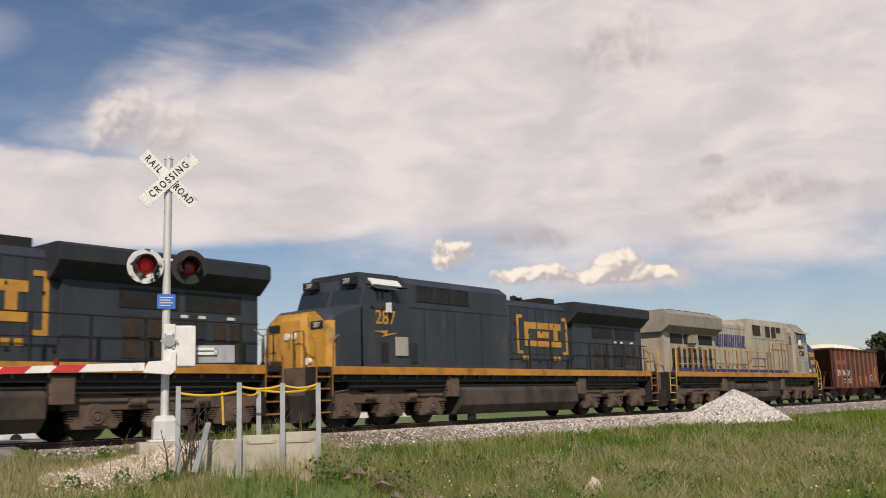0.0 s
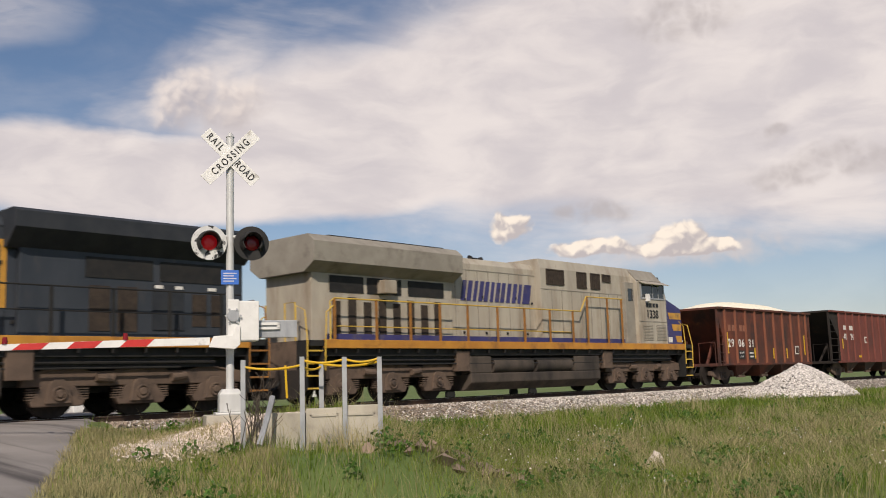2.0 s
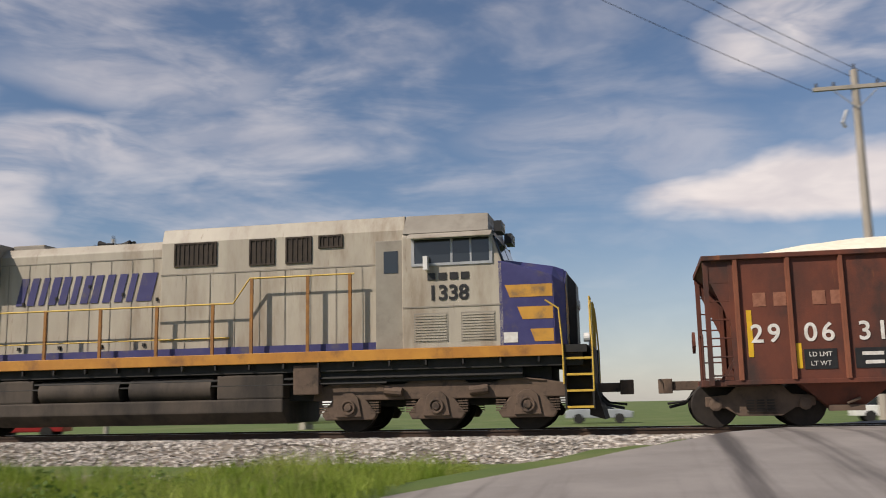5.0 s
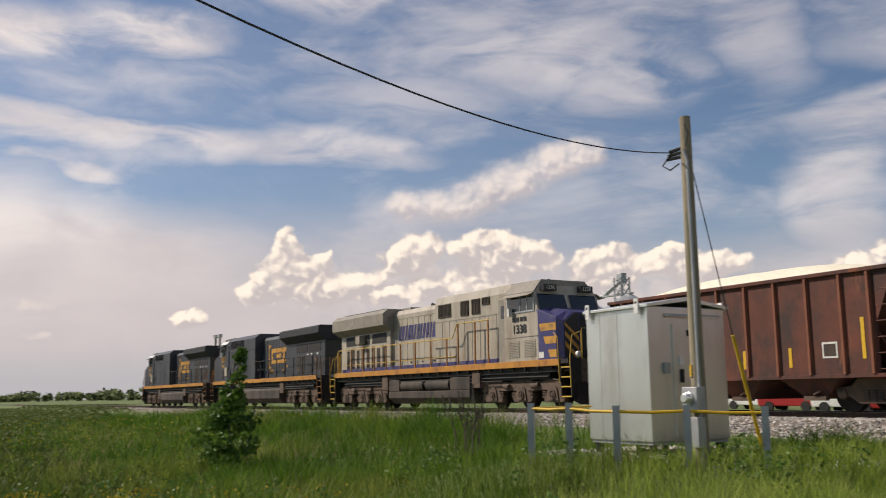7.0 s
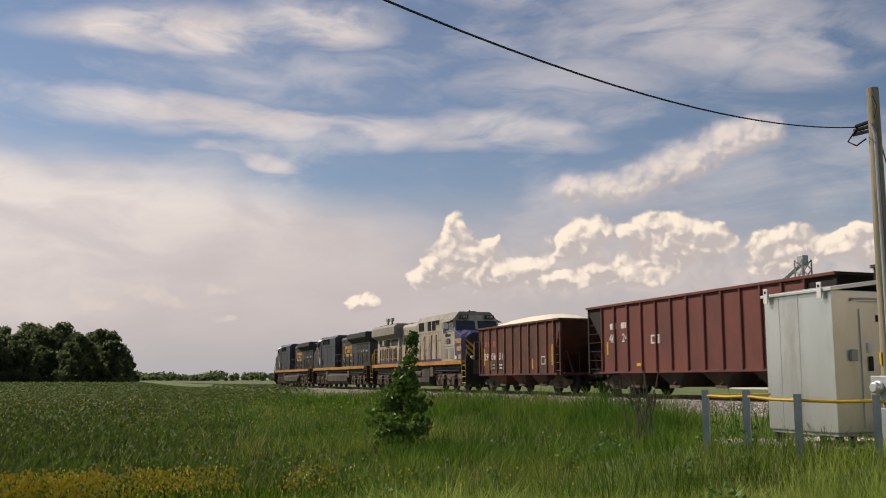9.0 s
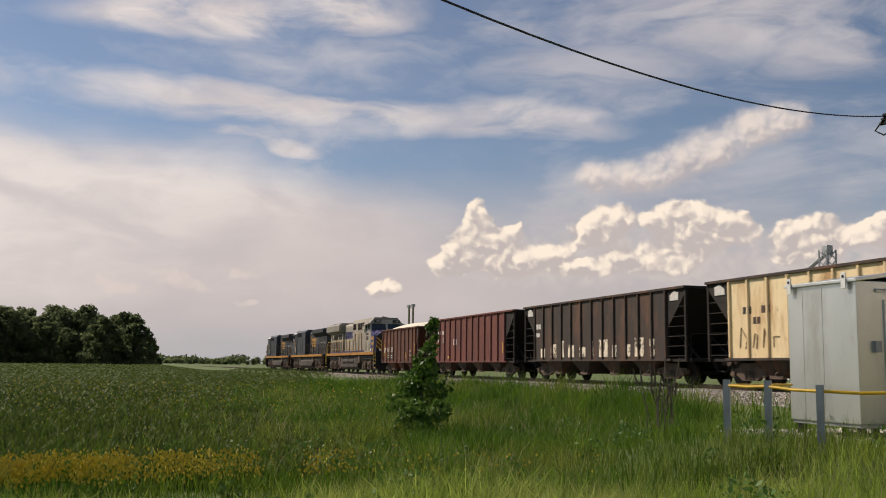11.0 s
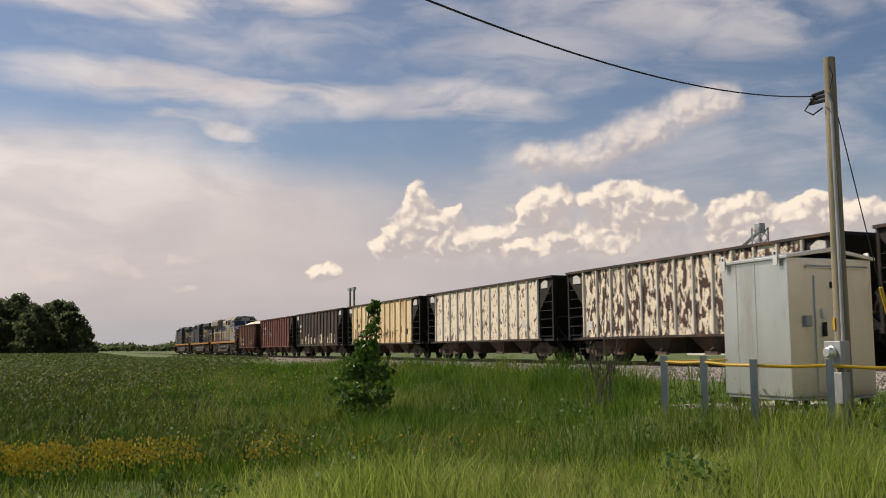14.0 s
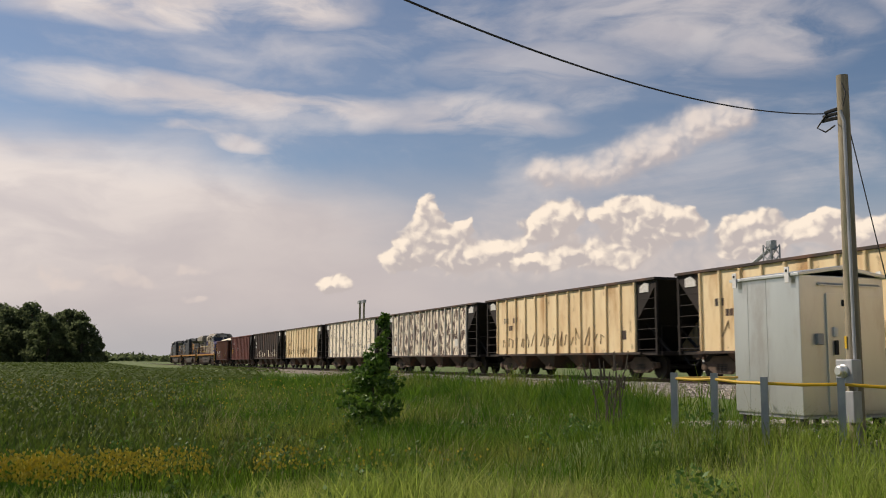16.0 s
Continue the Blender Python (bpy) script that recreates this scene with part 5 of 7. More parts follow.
def car_truck(parent, x, heading, half=0.88):
    t = part("truck", Geo().box(-0.2, 0.2, -1.0, 1.0, 0.42, 0.78), "black", parent, "rusty two-axle freight truck", 0.03)
    t.matrix_basis = pose(x, 0, 0)
    for s in (-1, 1):
        g = Geo()
        y0, y1 = sorted((s * 0.95, s * 1.12))
        g.prism([(-half - 0.2, 0.42), (-half + 0.2, 0.38), (-0.42, 0.22), (0.42, 0.22), (half - 0.2, 0.38), (half + 0.2, 0.42), (half + 0.2, 0.62), (half - 0.25, 0.66), (0.45, 0.84), (-0.45, 0.84), (-half + 0.25, 0.66), (-half - 0.2, 0.62)], "y", y0, y1)
        part("side_frame", g, "truck", t, bevel=0.02)
        sp = Geo()
        for k in range(3):
            for q in range(5):
                x0 = -0.27 + k * 0.2
                sp.box(x0, x0 + 0.15, min(s * 1.10, s * 1.16), max(s * 1.10, s * 1.16), 0.30 + q * 0.055, 0.33 + q * 0.055)
        part("coil_spring", sp, "tank", t)
        for a in (-half, half):
            cp = Geo()
            cp.disc_lathe([(0, 0.13), (s * 0.05, 0.13), (s * 0.07, 0.08), (s * 0.07, 0.02)], (a, s * 1.12, 0.46), 12)
            part("bearing_cap", cp, "truck", t)
    for a in (-half, half):
        wheelset(0.46, t, a, heading)


def hopper(name, place, paint, half, side, top, bottom, ribs, label, chutes, load=False, gusset=None):
    """An open hopper: half: half length of the rim; side: half length of the ribbed side."""
    e = thing(name, label, "hopper car", None, "hopper cars of the train")
    MOVERS.append((e, place, 0))
    W = 1.56
    body = Geo()
    for s in (-1, 1):
        y0, y1 = sorted((s * W, s * (W - 0.05)))
        body.box(-side, side, y0, y1, bottom, top - 0.02)
    sides = part("side_sheet", body, paint, e)
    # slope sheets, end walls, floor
    # unloaded cars: shade at the ends is painted in along with the dirt
    inner = paint if load else "shade_grime"
    for d in (-1, 1):
        sl = Geo()
        sl.prism([(d * half, top - 0.05), (d * (half - 0.06), top - 0.05), (d * (side - 1.9), bottom - 0.05), (d * (side - 1.84), bottom - 0.05)], "y", -W + 0.05, W - 0.05)
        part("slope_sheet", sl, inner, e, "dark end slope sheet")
        for s in (-1, 1):
            gs = Geo()
            y0, y1 = sorted((s * (W - 0.02), s * (W - 0.06)))
            gs.prism([(d * side, top - 0.05), (d * (half - 0.02), top - 0.05), (d * (half - 0.02), top - 0.22), (d * side, top - 1.65)], "y", y0, y1)
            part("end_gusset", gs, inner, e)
            post = Geo()
            xe = d * (half - 0.08)
            post.box(xe - 0.05, xe + 0.05, min(s * (W - 0.1), s * W), max(s * (W - 0.1), s * W), bottom - 0.1, top - 0.1)
            xm = d * (side + 0.05)
            post.box(xm - 0.05, xm + 0.05, min(s * (W - 0.1), s * W), max(s * (W - 0.1), s * W), bottom - 0.1, top - 0.1)
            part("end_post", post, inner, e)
            for k in range(6):
                z = bottom + 0.1 + k * 0.38
                ld = Geo().tube([(xm, s * (W - 0.03), z), (xe, s * (W - 0.03), z)], 0.018, 5)
                part("ladder_rung", ld, inner, e)
        plat = Geo().box(min(d * (side - 0.4), d * (half + 0.12)), max(d * (side - 0.4), d * (half + 0.12)), -1.45, 1.45, bottom - 0.12, bottom + 0.02)
        part("end_sill", plat, inner, e, "", 0.02)
        hs = Geo()
        hs.tube([(d * (half + 0.05), -1.4, bottom), (d * (half + 0.05), -1.4, bottom + 0.95), (d * (half + 0.05), -0.6, bottom + 0.95), (d * (half + 0.05), -0.6, bottom)], 0.02, 6)
        part("end_grab_iron", hs, inner, e)
        hs = Geo()
        hs.tube([(d * (half - 0.2), 0.4, bottom), (d * (half - 0.2), 0.4, bottom + 1.2)], 0.03, 6)
        part("brake_mast", hs, inner, e)
        part("brake_wheel", Geo().tube([(d * (half + 0.1), 0.5, bottom + 0.9), (d * (half + 0.16), 0.5, bottom + 0.9)], 0.24, 14), inner, e)
        brace = Geo()
        brace.prism([(d * (half - 0.5), bottom), (d * (half - 0.38), bottom), (d * (side - 0.5), bottom + 1.1), (d * (side - 0.62), bottom + 1.1)], "y", -0.75, -0.65)
        part("brace", brace, inner, e)
        brace = Geo()
        brace.prism([(d * (half - 0.5), bottom), (d * (half - 0.38), bottom), (d * (side - 0.5), bottom + 1.1), (d * (side - 0.62), bottom + 1.1)], "y", 0.65, 0.75)
        part("brace", brace, inner, e)
        coupler(e, d * (half + 0.05), d)
    # ribs and rims
    n = len(ribs)
    rib_me = {}
    for s in (-1, 1):
        y0, y1 = sorted((s * W, s * (W + 0.075)))
        r = Geo().prism([(-0.055, y0), (-0.035, y1), (0.035, y1), (0.055, y0)] if s > 0 else [(-0.055, y1), (-0.035, y0), (0.035, y0), (0.055, y1)], "z", bottom, top - 0.06)
        me = r.mesh("rib", {"peel_car": "peel_rib", "peel_more": "peel_rib", "rust_car": "rust_rib"}.get(paint, paint))
        for x in ribs:
            ob = part("rib", me, paint, e)
            ob.matrix_basis = pose(x, 0, 0)
        rim = Geo().box(-half, half, min(s * (W - 0.07), s * (W + 0.09)), max(s * (W - 0.07), s * (W + 0.09)), top - 0.10, top)
        part("top_rim", rim, "brown_car" if paint in ("cream_car", "peel_car", "peel_more", "brown_car") else paint, e, bevel=0.015)
        sill = Geo().box(-side - 0.3, side + 0.3, min(s * (W - 0.06), s * (W + 0.04)), max(s * (W - 0.06), s * (W + 0.04)), bottom - 0.09, bottom)
        part("side_sill", sill, "brown_car" if paint in ("cream_car", "peel_car", "peel_more", "brown_car") else paint, e, bevel=0.01)
    for d in (-1, 1):
        part("end_rim", Geo().box(min(d * (half - 0.1), d * half), max(d * (half - 0.1), d * half), -W, W, top - 0.1, top), inner, e)
    # chutes
    for x in chutes:
        c = Geo()
        a, b = 0.95, 0.28
        c.loft([[(x - a, -1.45, bottom - 0.05), (x + a, -1.45, bottom - 0.05), (x + a, 1.45, bottom - 0.05), (x - a, 1.45, bottom - 0.05)], [(x - b, -1.15, 0.34), (x + b, -1.15, 0.34), (x + b, 1.15, 0.34), (x - b, 1.15, 0.34)]])
        ch = part("chute", c, "rust_car" if paint == "rust_car" else "brown_car", e, "sloping discharge chute", 0.015)
        gt = Geo().box(x - 0.34, x + 0.34, -1.25, -1.1, 0.30, 0.42)
        gt.tube([(x, -1.28, 0.45), (x + 0.25, -1.32, 0.55)], 0.03, 6)
        part("gate_latch", gt, "truck", ch)
    for x in (0.4 - side, side - 0.4):
        car_truck(e, x, 0)
    part("centre_sill", Geo().box(-half, half, -0.22, 0.22, bottom - 0.32, bottom - 0.02), "black", e)
    if load:
        g = Geo()
        nx, ny = 30, 9
        L2 = half - 0.25
        g.v = []
        for j in range(ny):
            for i in range(nx):
                u, v = i / (nx - 1) * 2 - 1, j / (ny - 1) * 2 - 1
                h = 0.62 * (1 - abs(u) ** 3.2) * (1 - 0.75 * v * v) + 0.03 * noise.noise((u * 7, v * 4, 2))
                g.v.append((u * L2, v * (W - 0.07), top - 0.16 + max(h, 0)))
        g.f = [(j * nx + i, j * nx + i + 1, (j + 1) * nx + i + 1, (j + 1) * nx + i) for j in range(ny - 1) for i in range(nx - 1)]
        part("load", g, "limestone", e, "heaped load of pale crushed stone", smooth=True)
    return e


def plates(e, rows, mat, name, y=1.565, label=""):
    for x0, x1, z0, z1 in rows:
        part(name, Geo().box(x0, x1, -y - 0.006, -y + 0.01, z0, z1), mat, e, label)


FACE = Matrix.Rotation(math.pi / 2, 4, "X")
locomotive("navy", 7.15, 0)
locomotive("navy", 29.45, 0)
locomotive("silver", 51.75, 180)

h1 = hopper("ballast_hopper", 69.7, "rust_car", 5.13, 4.5, 3.5, 0.94, [-4.46 + k * 1.02 for k in range(10)][:9] + [4.5], "short rust-brown hopper car heaped with pale stone", (-2.45, 0.0, 2.45), True)
for s, x in (("29", -3.95), ("06", -2.92), ("31", -1.9)):
    for k, digit in enumerate(s):
        writing(digit, 0.52, Matrix.Translation((x - 0.165 + 0.33 * k, -1.572, 1.85)) @ FACE, "letter", h1, 0.008)
for x in (-4.15, -3.75, -3.0, -2.65):
    plates(h1, [(x, x + 0.25, 2.42, 2.7)], "faded", "faded_mark")
plates(h1, [(-4.3, -4.2, 1.4, 2.35), (-3.38, -3.28, 1.15, 1.65), (-1.60, -1.50, 1.15, 1.65), (0.45, 0.55, 1.15, 1.65), (4.2, 4.3, 1.3, 2.3), (2.0, 2.1, 1.15, 1.65)], "rope", "reflector_strip", label="yellow reflector strip")
plates(h1, [(-3.24, -2.62, 1.13, 1.53), (-2.28, -1.66, 1.13, 1.53)], "ink", "data_panel", 1.567, "black data panel")
for s, z in (("LD LMT", 1.42), ("LT WT", 1.24)):
    writing(s, 0.13, Matrix.Translation((-2.93, -1.576, z)) @ FACE, "letter", h1)
plates(h1, [(-2.15, -1.75, 1.38, 1.45), (-2.1, -1.75, 1.21, 1.28)], "letter", "data_stencil", 1.576)
plates(h1, [(3.05, 3.5, 1.35, 1.75)], "letter", "data_stencil")
plates(h1, [(3.1, 3.45, 1.4, 1.7)], "brown_car", "data_panel", 1.572)

RIBS13 = [-6.3 + k * 1.05 for k in range(13)]
CH4 = (-4.3, -1.45, 1.45, 4.3)
h2 = hopper("red_hopper", 85.15, "red_car", 7.65, 6.3, 3.76, 0.96, RIBS13, "oxide red hopper car with white stencilled marks", CH4)
writing("40", 0.5, Matrix.Translation((-5.5, -1.572, 2.3)) @ FACE, "letter", h2)
writing("24", 0.5, Matrix.Translation((-4.45, -1.572, 2.3)) @ FACE, "letter", h2)
plates(h2, [(-5.65, -5.45, 2.7, 2.95), (-5.4, -5.15, 2.7, 2.95), (-4.75, -4.5, 2.7, 2.95), (-4.45, -4.2, 2.7, 2.95), (-2.5, -1.9, 2.0, 2.35)], "letter", "white_mark")
plates(h2, [(-2.4, -2.0, 2.07, 2.28)], "red_car", "data_panel", 1.572)
plates(h2, [(-5.95, -5.85, 1.65, 2.2), (-3.6, -3.1, 1.15, 1.27), (5.9, 6.0, 1.4, 2.0)], "rope", "reflector_strip", label="yellow reflector strip")

CARS = [("brown_hopper", 101.9, "brown_car", "dark brown hopper car with rusty lower side"), ("cream_hopper", 118.7, "cream_car", "cream hopper car with rust streaks and spray paint"),
        ("peeling_hopper", 135.4, "peel_car", "hopper car with white paint peeling off brown steel"), ("peeling_hopper", 152.1, "peel_more", "hopper car with most white paint gone from brown steel"),
        ("cream_hopper", 168.8, "cream_car", "cream hopper car with rust streaks and spray paint"), ("cream_hopper", 185.5, "cream_car", "cream hopper car with black end plates"),
        ("cream_hopper", 202.2, "cream_car", "cream hopper car with rust streaks and spray paint"), ("brown_hopper", 218.9, "brown_car", "dark brown hopper car with rusty lower side"), ("cream_hopper", 235.6, "cream_car", "cream hopper car with rust streaks and spray paint")]
for i, (nm, place, paint, lab) in enumerate(CARS):
    c = hopper(nm, place, paint, 7.72, 6.3, 3.78, 1.0, RIBS13, lab, CH4)
    if paint == "brown_car":
        plates(c, [(-6.15, -5.9, 2.55, 2.8), (-5.85, -5.6, 2.55, 2.8), (-6.15, -5.75, 2.15, 2.35), (3.9, 4.4, 1.5, 1.62), (3.9, 4.4, 1.7, 1.82)], "letter", "white_mark")
        for k in range(11):
            x = -5.6 + k * 1.05
            plates(c, [(x + 0.15 * (k % 3), x + 0.5 + 0.3 * math.sin(k * 5) ** 2, 1.1, 1.55 + 0.35 * math.sin(k * 2.3) ** 2)], "peel_car", "worn_patch", label="bare pale patch")
    if paint == "cream_car":
        plates(c, [(-5.55, -5.35, 2.5, 2.75), (-5.28, -5.1, 2.5, 2.75), (-4.55, -4.35, 2.5, 2.75), (-4.28, -4.1, 2.5, 2.75), (-5.0, -4.85, 2.15, 2.38), (-4.8, -4.62, 2.15, 2.38)], "brown_car", "stencil_bar")
        rr = random.Random(i)
        x = -5.9 + rr.random()
        for k in range(16):
            h = 0.30 + 0.45 * rr.random()
            w = 0.18 + 0.30 * rr.random()
            pts = [(x, -1.572, 1.35), (x + w * rr.random(), -1.572, 1.35 + h), (x + w, -1.572, 1.5 + 0.3 * rr.random()), (x + w * 0.8, -1.572, 1.3)]
            part("spray_stroke", Geo().tube(pts[:3 + rr.randrange(2)], 0.022, 4), "spray", c)
            x += w + 0.12 + 0.42 * rr.random()
        plates(c, [(5.2, 5.6, 1.5, 1.85)], "brown_car", "data_panel")
    if paint.startswith("peel"):
        plates(c, [(-6.1, -5.7, 1.3, 1.65), (4.6, 5.0, 1.5, 1.9)], "letter", "data_stencil")
    for d in (-1, 1):
        z = Geo()
        z.prism([(d * 6.6, 3.25), (d * 7.2, 3.25), (d * 7.2, 3.55), (d * 6.9, 3.62), (d * 6.6, 3.45)], "y", -1.57, -1.545)
        part("end_badge", z, "letter", c, "pale plate on the end gusset")

# ---- beside the track ----


def crossing_signal():
    base = Vector((9.48, 13.87, 0.06))
    turn = -math.degrees(SKEW)
    e = thing("crossing_signal", "grey crossing signal mast with red lamps and lowered gate", "crossing signal", Matrix.Translation(base) @ pose(0, 0, 0, 0, 0, turn))
    # local: -y faces the traffic, +x to the verge
    part("footing", Geo().box(-0.42, 0.42, -0.42, 0.42, -0.5, 0.07), "concrete", e, "concrete footing", 0.02)
    g = Geo()
    g.prism([(-0.26, -0.26), (0.26, -0.26), (0.26, 0.26), (-0.26, 0.26)], "z", 0.07, 0.11)
    g.loft([[(a * 0.19, b * 0.19, z) for a, b in ((-1, -1), (1, -1), (1, 1), (-1, 1))] for z in (0.11, 0.42)] + [[(a * 0.13, b * 0.13, 0.5) for a, b in ((-1, -1), (1, -1), (1, 1), (-1, 1))]])
    part("base_casting", g, "mast", e, "cast junction base", 0.015)
    part("mast", Geo().tube([(0, 0, 0.45), (0, 0, 4.92)], 0.068, 16), "mast", e, smooth=True)
    part("mast_cap", Geo().tube([(0, 0, 4.9), (0, 0, 4.94), (0, 0, 4.98)], 0.078, 14, 0.03), "mast", e, smooth=True)
    # crossed boards
    for k, (ang, words) in enumerate(((45, None), (-45, None))):
        m = Matrix.Translation((0, -0.09 - 0.02 * k, 4.52)) @ Matrix.Rotation(radians(ang), 4, "Y")
        b = Geo().box(-0.61, 0.61, -0.006, 0.006, -0.115, 0.115)
        board = part("crossbuck_board", b, "white", e, "white crossbuck board with black letters", 0.004)
        board.matrix_basis = m
        face = Matrix.Translation((0, -0.008, 0)) @ Matrix.Rotation(math.pi / 2, 4, "X")
        if ang == 45:
            writing("RAIL", 0.175, Matrix.Translation((-0.37, 0, 0)) @ face, "ink", board, 0.002, "", 0.74, 1.4)
            writing("ROAD", 0.175, Matrix.Translation((0.34, 0, 0)) @ face, "ink", board, 0.002, "", 0.74, 1.22)
        else:
            writing("CROSSING", 0.175, face, "ink", board, 0.002, "", 0.78, 1.42)
    part("board_clamp", Geo().box(-0.08, 0.08, -0.085, 0.08, 4.44, 4.6), "mast", e, "", 0.01)
    # lamps
    part("lamp_crossarm", Geo().tube([(-0.5, -0.02, 3.12), (0.5, -0.02, 3.12)], 0.03, 8), "mast", e)
    for x, lit in ((-0.36, True), (0.36, False)):
        g = Geo()
        n = 28
        g.disc_lathe([(0.0, 0.30), (0.012, 0.302), (0.012, 0.1)], (x, -0.10, 3.0), n)
        bg = part("lamp_backing", g, "flaky" if lit else "black", e, "round backing disc with flaking paint" if lit else "round black backing disc")
        h = Geo()
        hs = [(-0.115, 0.165), (-0.115, 0.15), (0.0, 0.15), (0.0, 0.165)]
        rings = []
        nn = 18
        for k in range(nn):
            a = radians(-40) + radians(260) * k / (nn - 1)
            ca, sa = math.cos(a), math.sin(a)
            dp = 0.30 if 20 < math.degrees(a) < 160 else 0.17
            rings.append([(x + 0.212 * ca, -0.11, 3.0 + 0.212 * sa), (x + 0.135 * ca, -0.11, 3.0 + 0.135 * sa), (x + 0.150 * ca, -0.11 - dp, 3.0 + 0.150 * sa), (x + 0.166 * ca, -0.11 - dp, 3.0 + 0.166 * sa)])
        h.loft(rings)
        part("lamp_hood", h, "black", bg, "black visor hood")
        part("lamp_lens", Geo().disc_lathe([(0.0, 0.135), (-0.02, 0.125), (-0.035, 0.08), (-0.04, 0.02)], (x, -0.105, 3.0), 20), "litlens" if lit else "redlens", bg, "glowing red lens" if lit else "dark red lens")
        part("lamp_housing", Geo().disc_lathe([(0.0, 0.16), (0.10, 0.15), (0.16, 0.09), (0.16, 0.03)], (x, -0.09, 3.0), 16), "black", bg)
    for x in (-0.28, 0.30):      # rear-facing pair
        part("rear_lamp", Geo().disc_lathe([(0.0, 0.15), (0.2, 0.14), (0.2, 0.03)], (x, 0.12, 2.98), 16), "black", e)
    # information plate
    p = part("blue_plate", Geo().box(-0.16, 0.14, -0.088, -0.08, 2.28, 2.53), "blue_sign", e, "blue emergency notice plate", 0.004)
    for k in range(4):
        part("text_bar", Geo().box(-0.12, 0.06 + 0.04 * (k % 2), -0.092, -0.088, 2.33 + k * 0.045, 2.345 + k * 0.045), "letter", p)
    # gate machine
    gm = part("gate_machine", Geo().box(0.10, 0.46, -0.30, 0.22, 1.30, 1.98), "white", e, "white gate drive cabinet", 0.025)
    part("cover_plate", Geo().box(-0.07, 0.12, -0.33, -0.28, 1.36, 2.0), "white", gm, "", 0.012)
    g = Geo().disc_lathe([(0.0, 0.10), (-0.04, 0.10), (-0.04, 0.03)], (0.02, -0.33, 1.72), 14)
    for k in range(6):
        a = k * 1.047
        g.disc_lathe([(-0.03, 0.018), (-0.055, 0.018)], (0.02 + 0.125 * math.cos(a), -0.31, 1.72 + 0.125 * math.sin(a)), 8)
    part("pivot_hub", g, "galv", gm)
    arm_sup = Geo().prism([(-0.38, 1.20), (-0.30, 1.38), (0.02, 1.40), (0.06, 1.55), (0.14, 1.55), (0.14, 1.24), (0.05, 1.16)], "y", -0.36, -0.26)
    part("arm_bracket", arm_sup, "white", e, "white arm bracket", 0.01)
    cw = Geo().box(0.46, 1.15, -0.05, 0.02, 1.36, 1.66)
    part("counterweight_plate", cw, "galv", e, "grey counterweight plate", 0.01)
    cs = Geo().box(0.48, 0.84, -0.09, -0.045, 1.50, 1.545)
    cs.box(0.48, 0.84, -0.09, -0.045, 1.575, 1.62)
    cs.box(0.80, 0.84, -0.09, -0.045, 1.50, 1.62)
    part("counterweight_slot", cs, "white", e)
    # gate arm with stripes, drooping a little
    L0, L1, drop = -0.36, -5.74, 0.09
    zz = lambda x: 1.30 - drop * ((L0 - x) / (L0 - L1)) ** 1.2
    hh = lambda x: 0.065 - 0.028 * (L0 - x) / (L0 - L1)
    cuts = np.linspace(L0, L1, 15)
    arm = part("gate_arm", Geo().loft([[(x, -0.33, zz(x) - hh(x)), (x, -0.285, zz(x) - hh(x)), (x, -0.285, zz(x) + hh(x)), (x, -0.33, zz(x) + hh(x))] for x in cuts]), "white", e, "lowered white gate arm with red stripes")
    for k in range(5):
        a = L0 - 0.95 - k * 0.80
        b = a - 0.42
        if b < L1:
            continue
        s = Geo()
        sh = 0.06
        s.add([(a + sh, -0.334, zz(a) + hh(a)), (a - sh, -0.334, zz(a) - hh(a)), (b - sh, -0.334, zz(b) - hh(b)), (b + sh, -0.334, zz(b) + hh(b)), (a + sh, -0.328, zz(a) + hh(a)), (a - sh, -0.328, zz(a) - hh(a)), (b - sh, -0.328, zz(b) - hh(b)), (b + sh, -0.328, zz(b) + hh(b))], [(0, 1, 2, 3), (4, 7, 6, 5), (0, 4, 5, 1), (1, 5, 6, 2), (2, 6, 7, 3), (3, 7, 4, 0)])
        part("red_stripe", s, "redstripe", arm, "red reflective stripe")
    for x in (-1.7, -3.5, -5.2):
        part("arm_lamp", Geo().tube([(x, -0.31, zz(x) + hh(x)), (x, -0.31, zz(x) + hh(x) + 0.05), (x, -0.31, zz(x) + hh(x) + 0.11)], 0.045, 10, 0.035), "redlens", arm, "small red arm lamp")
    return e


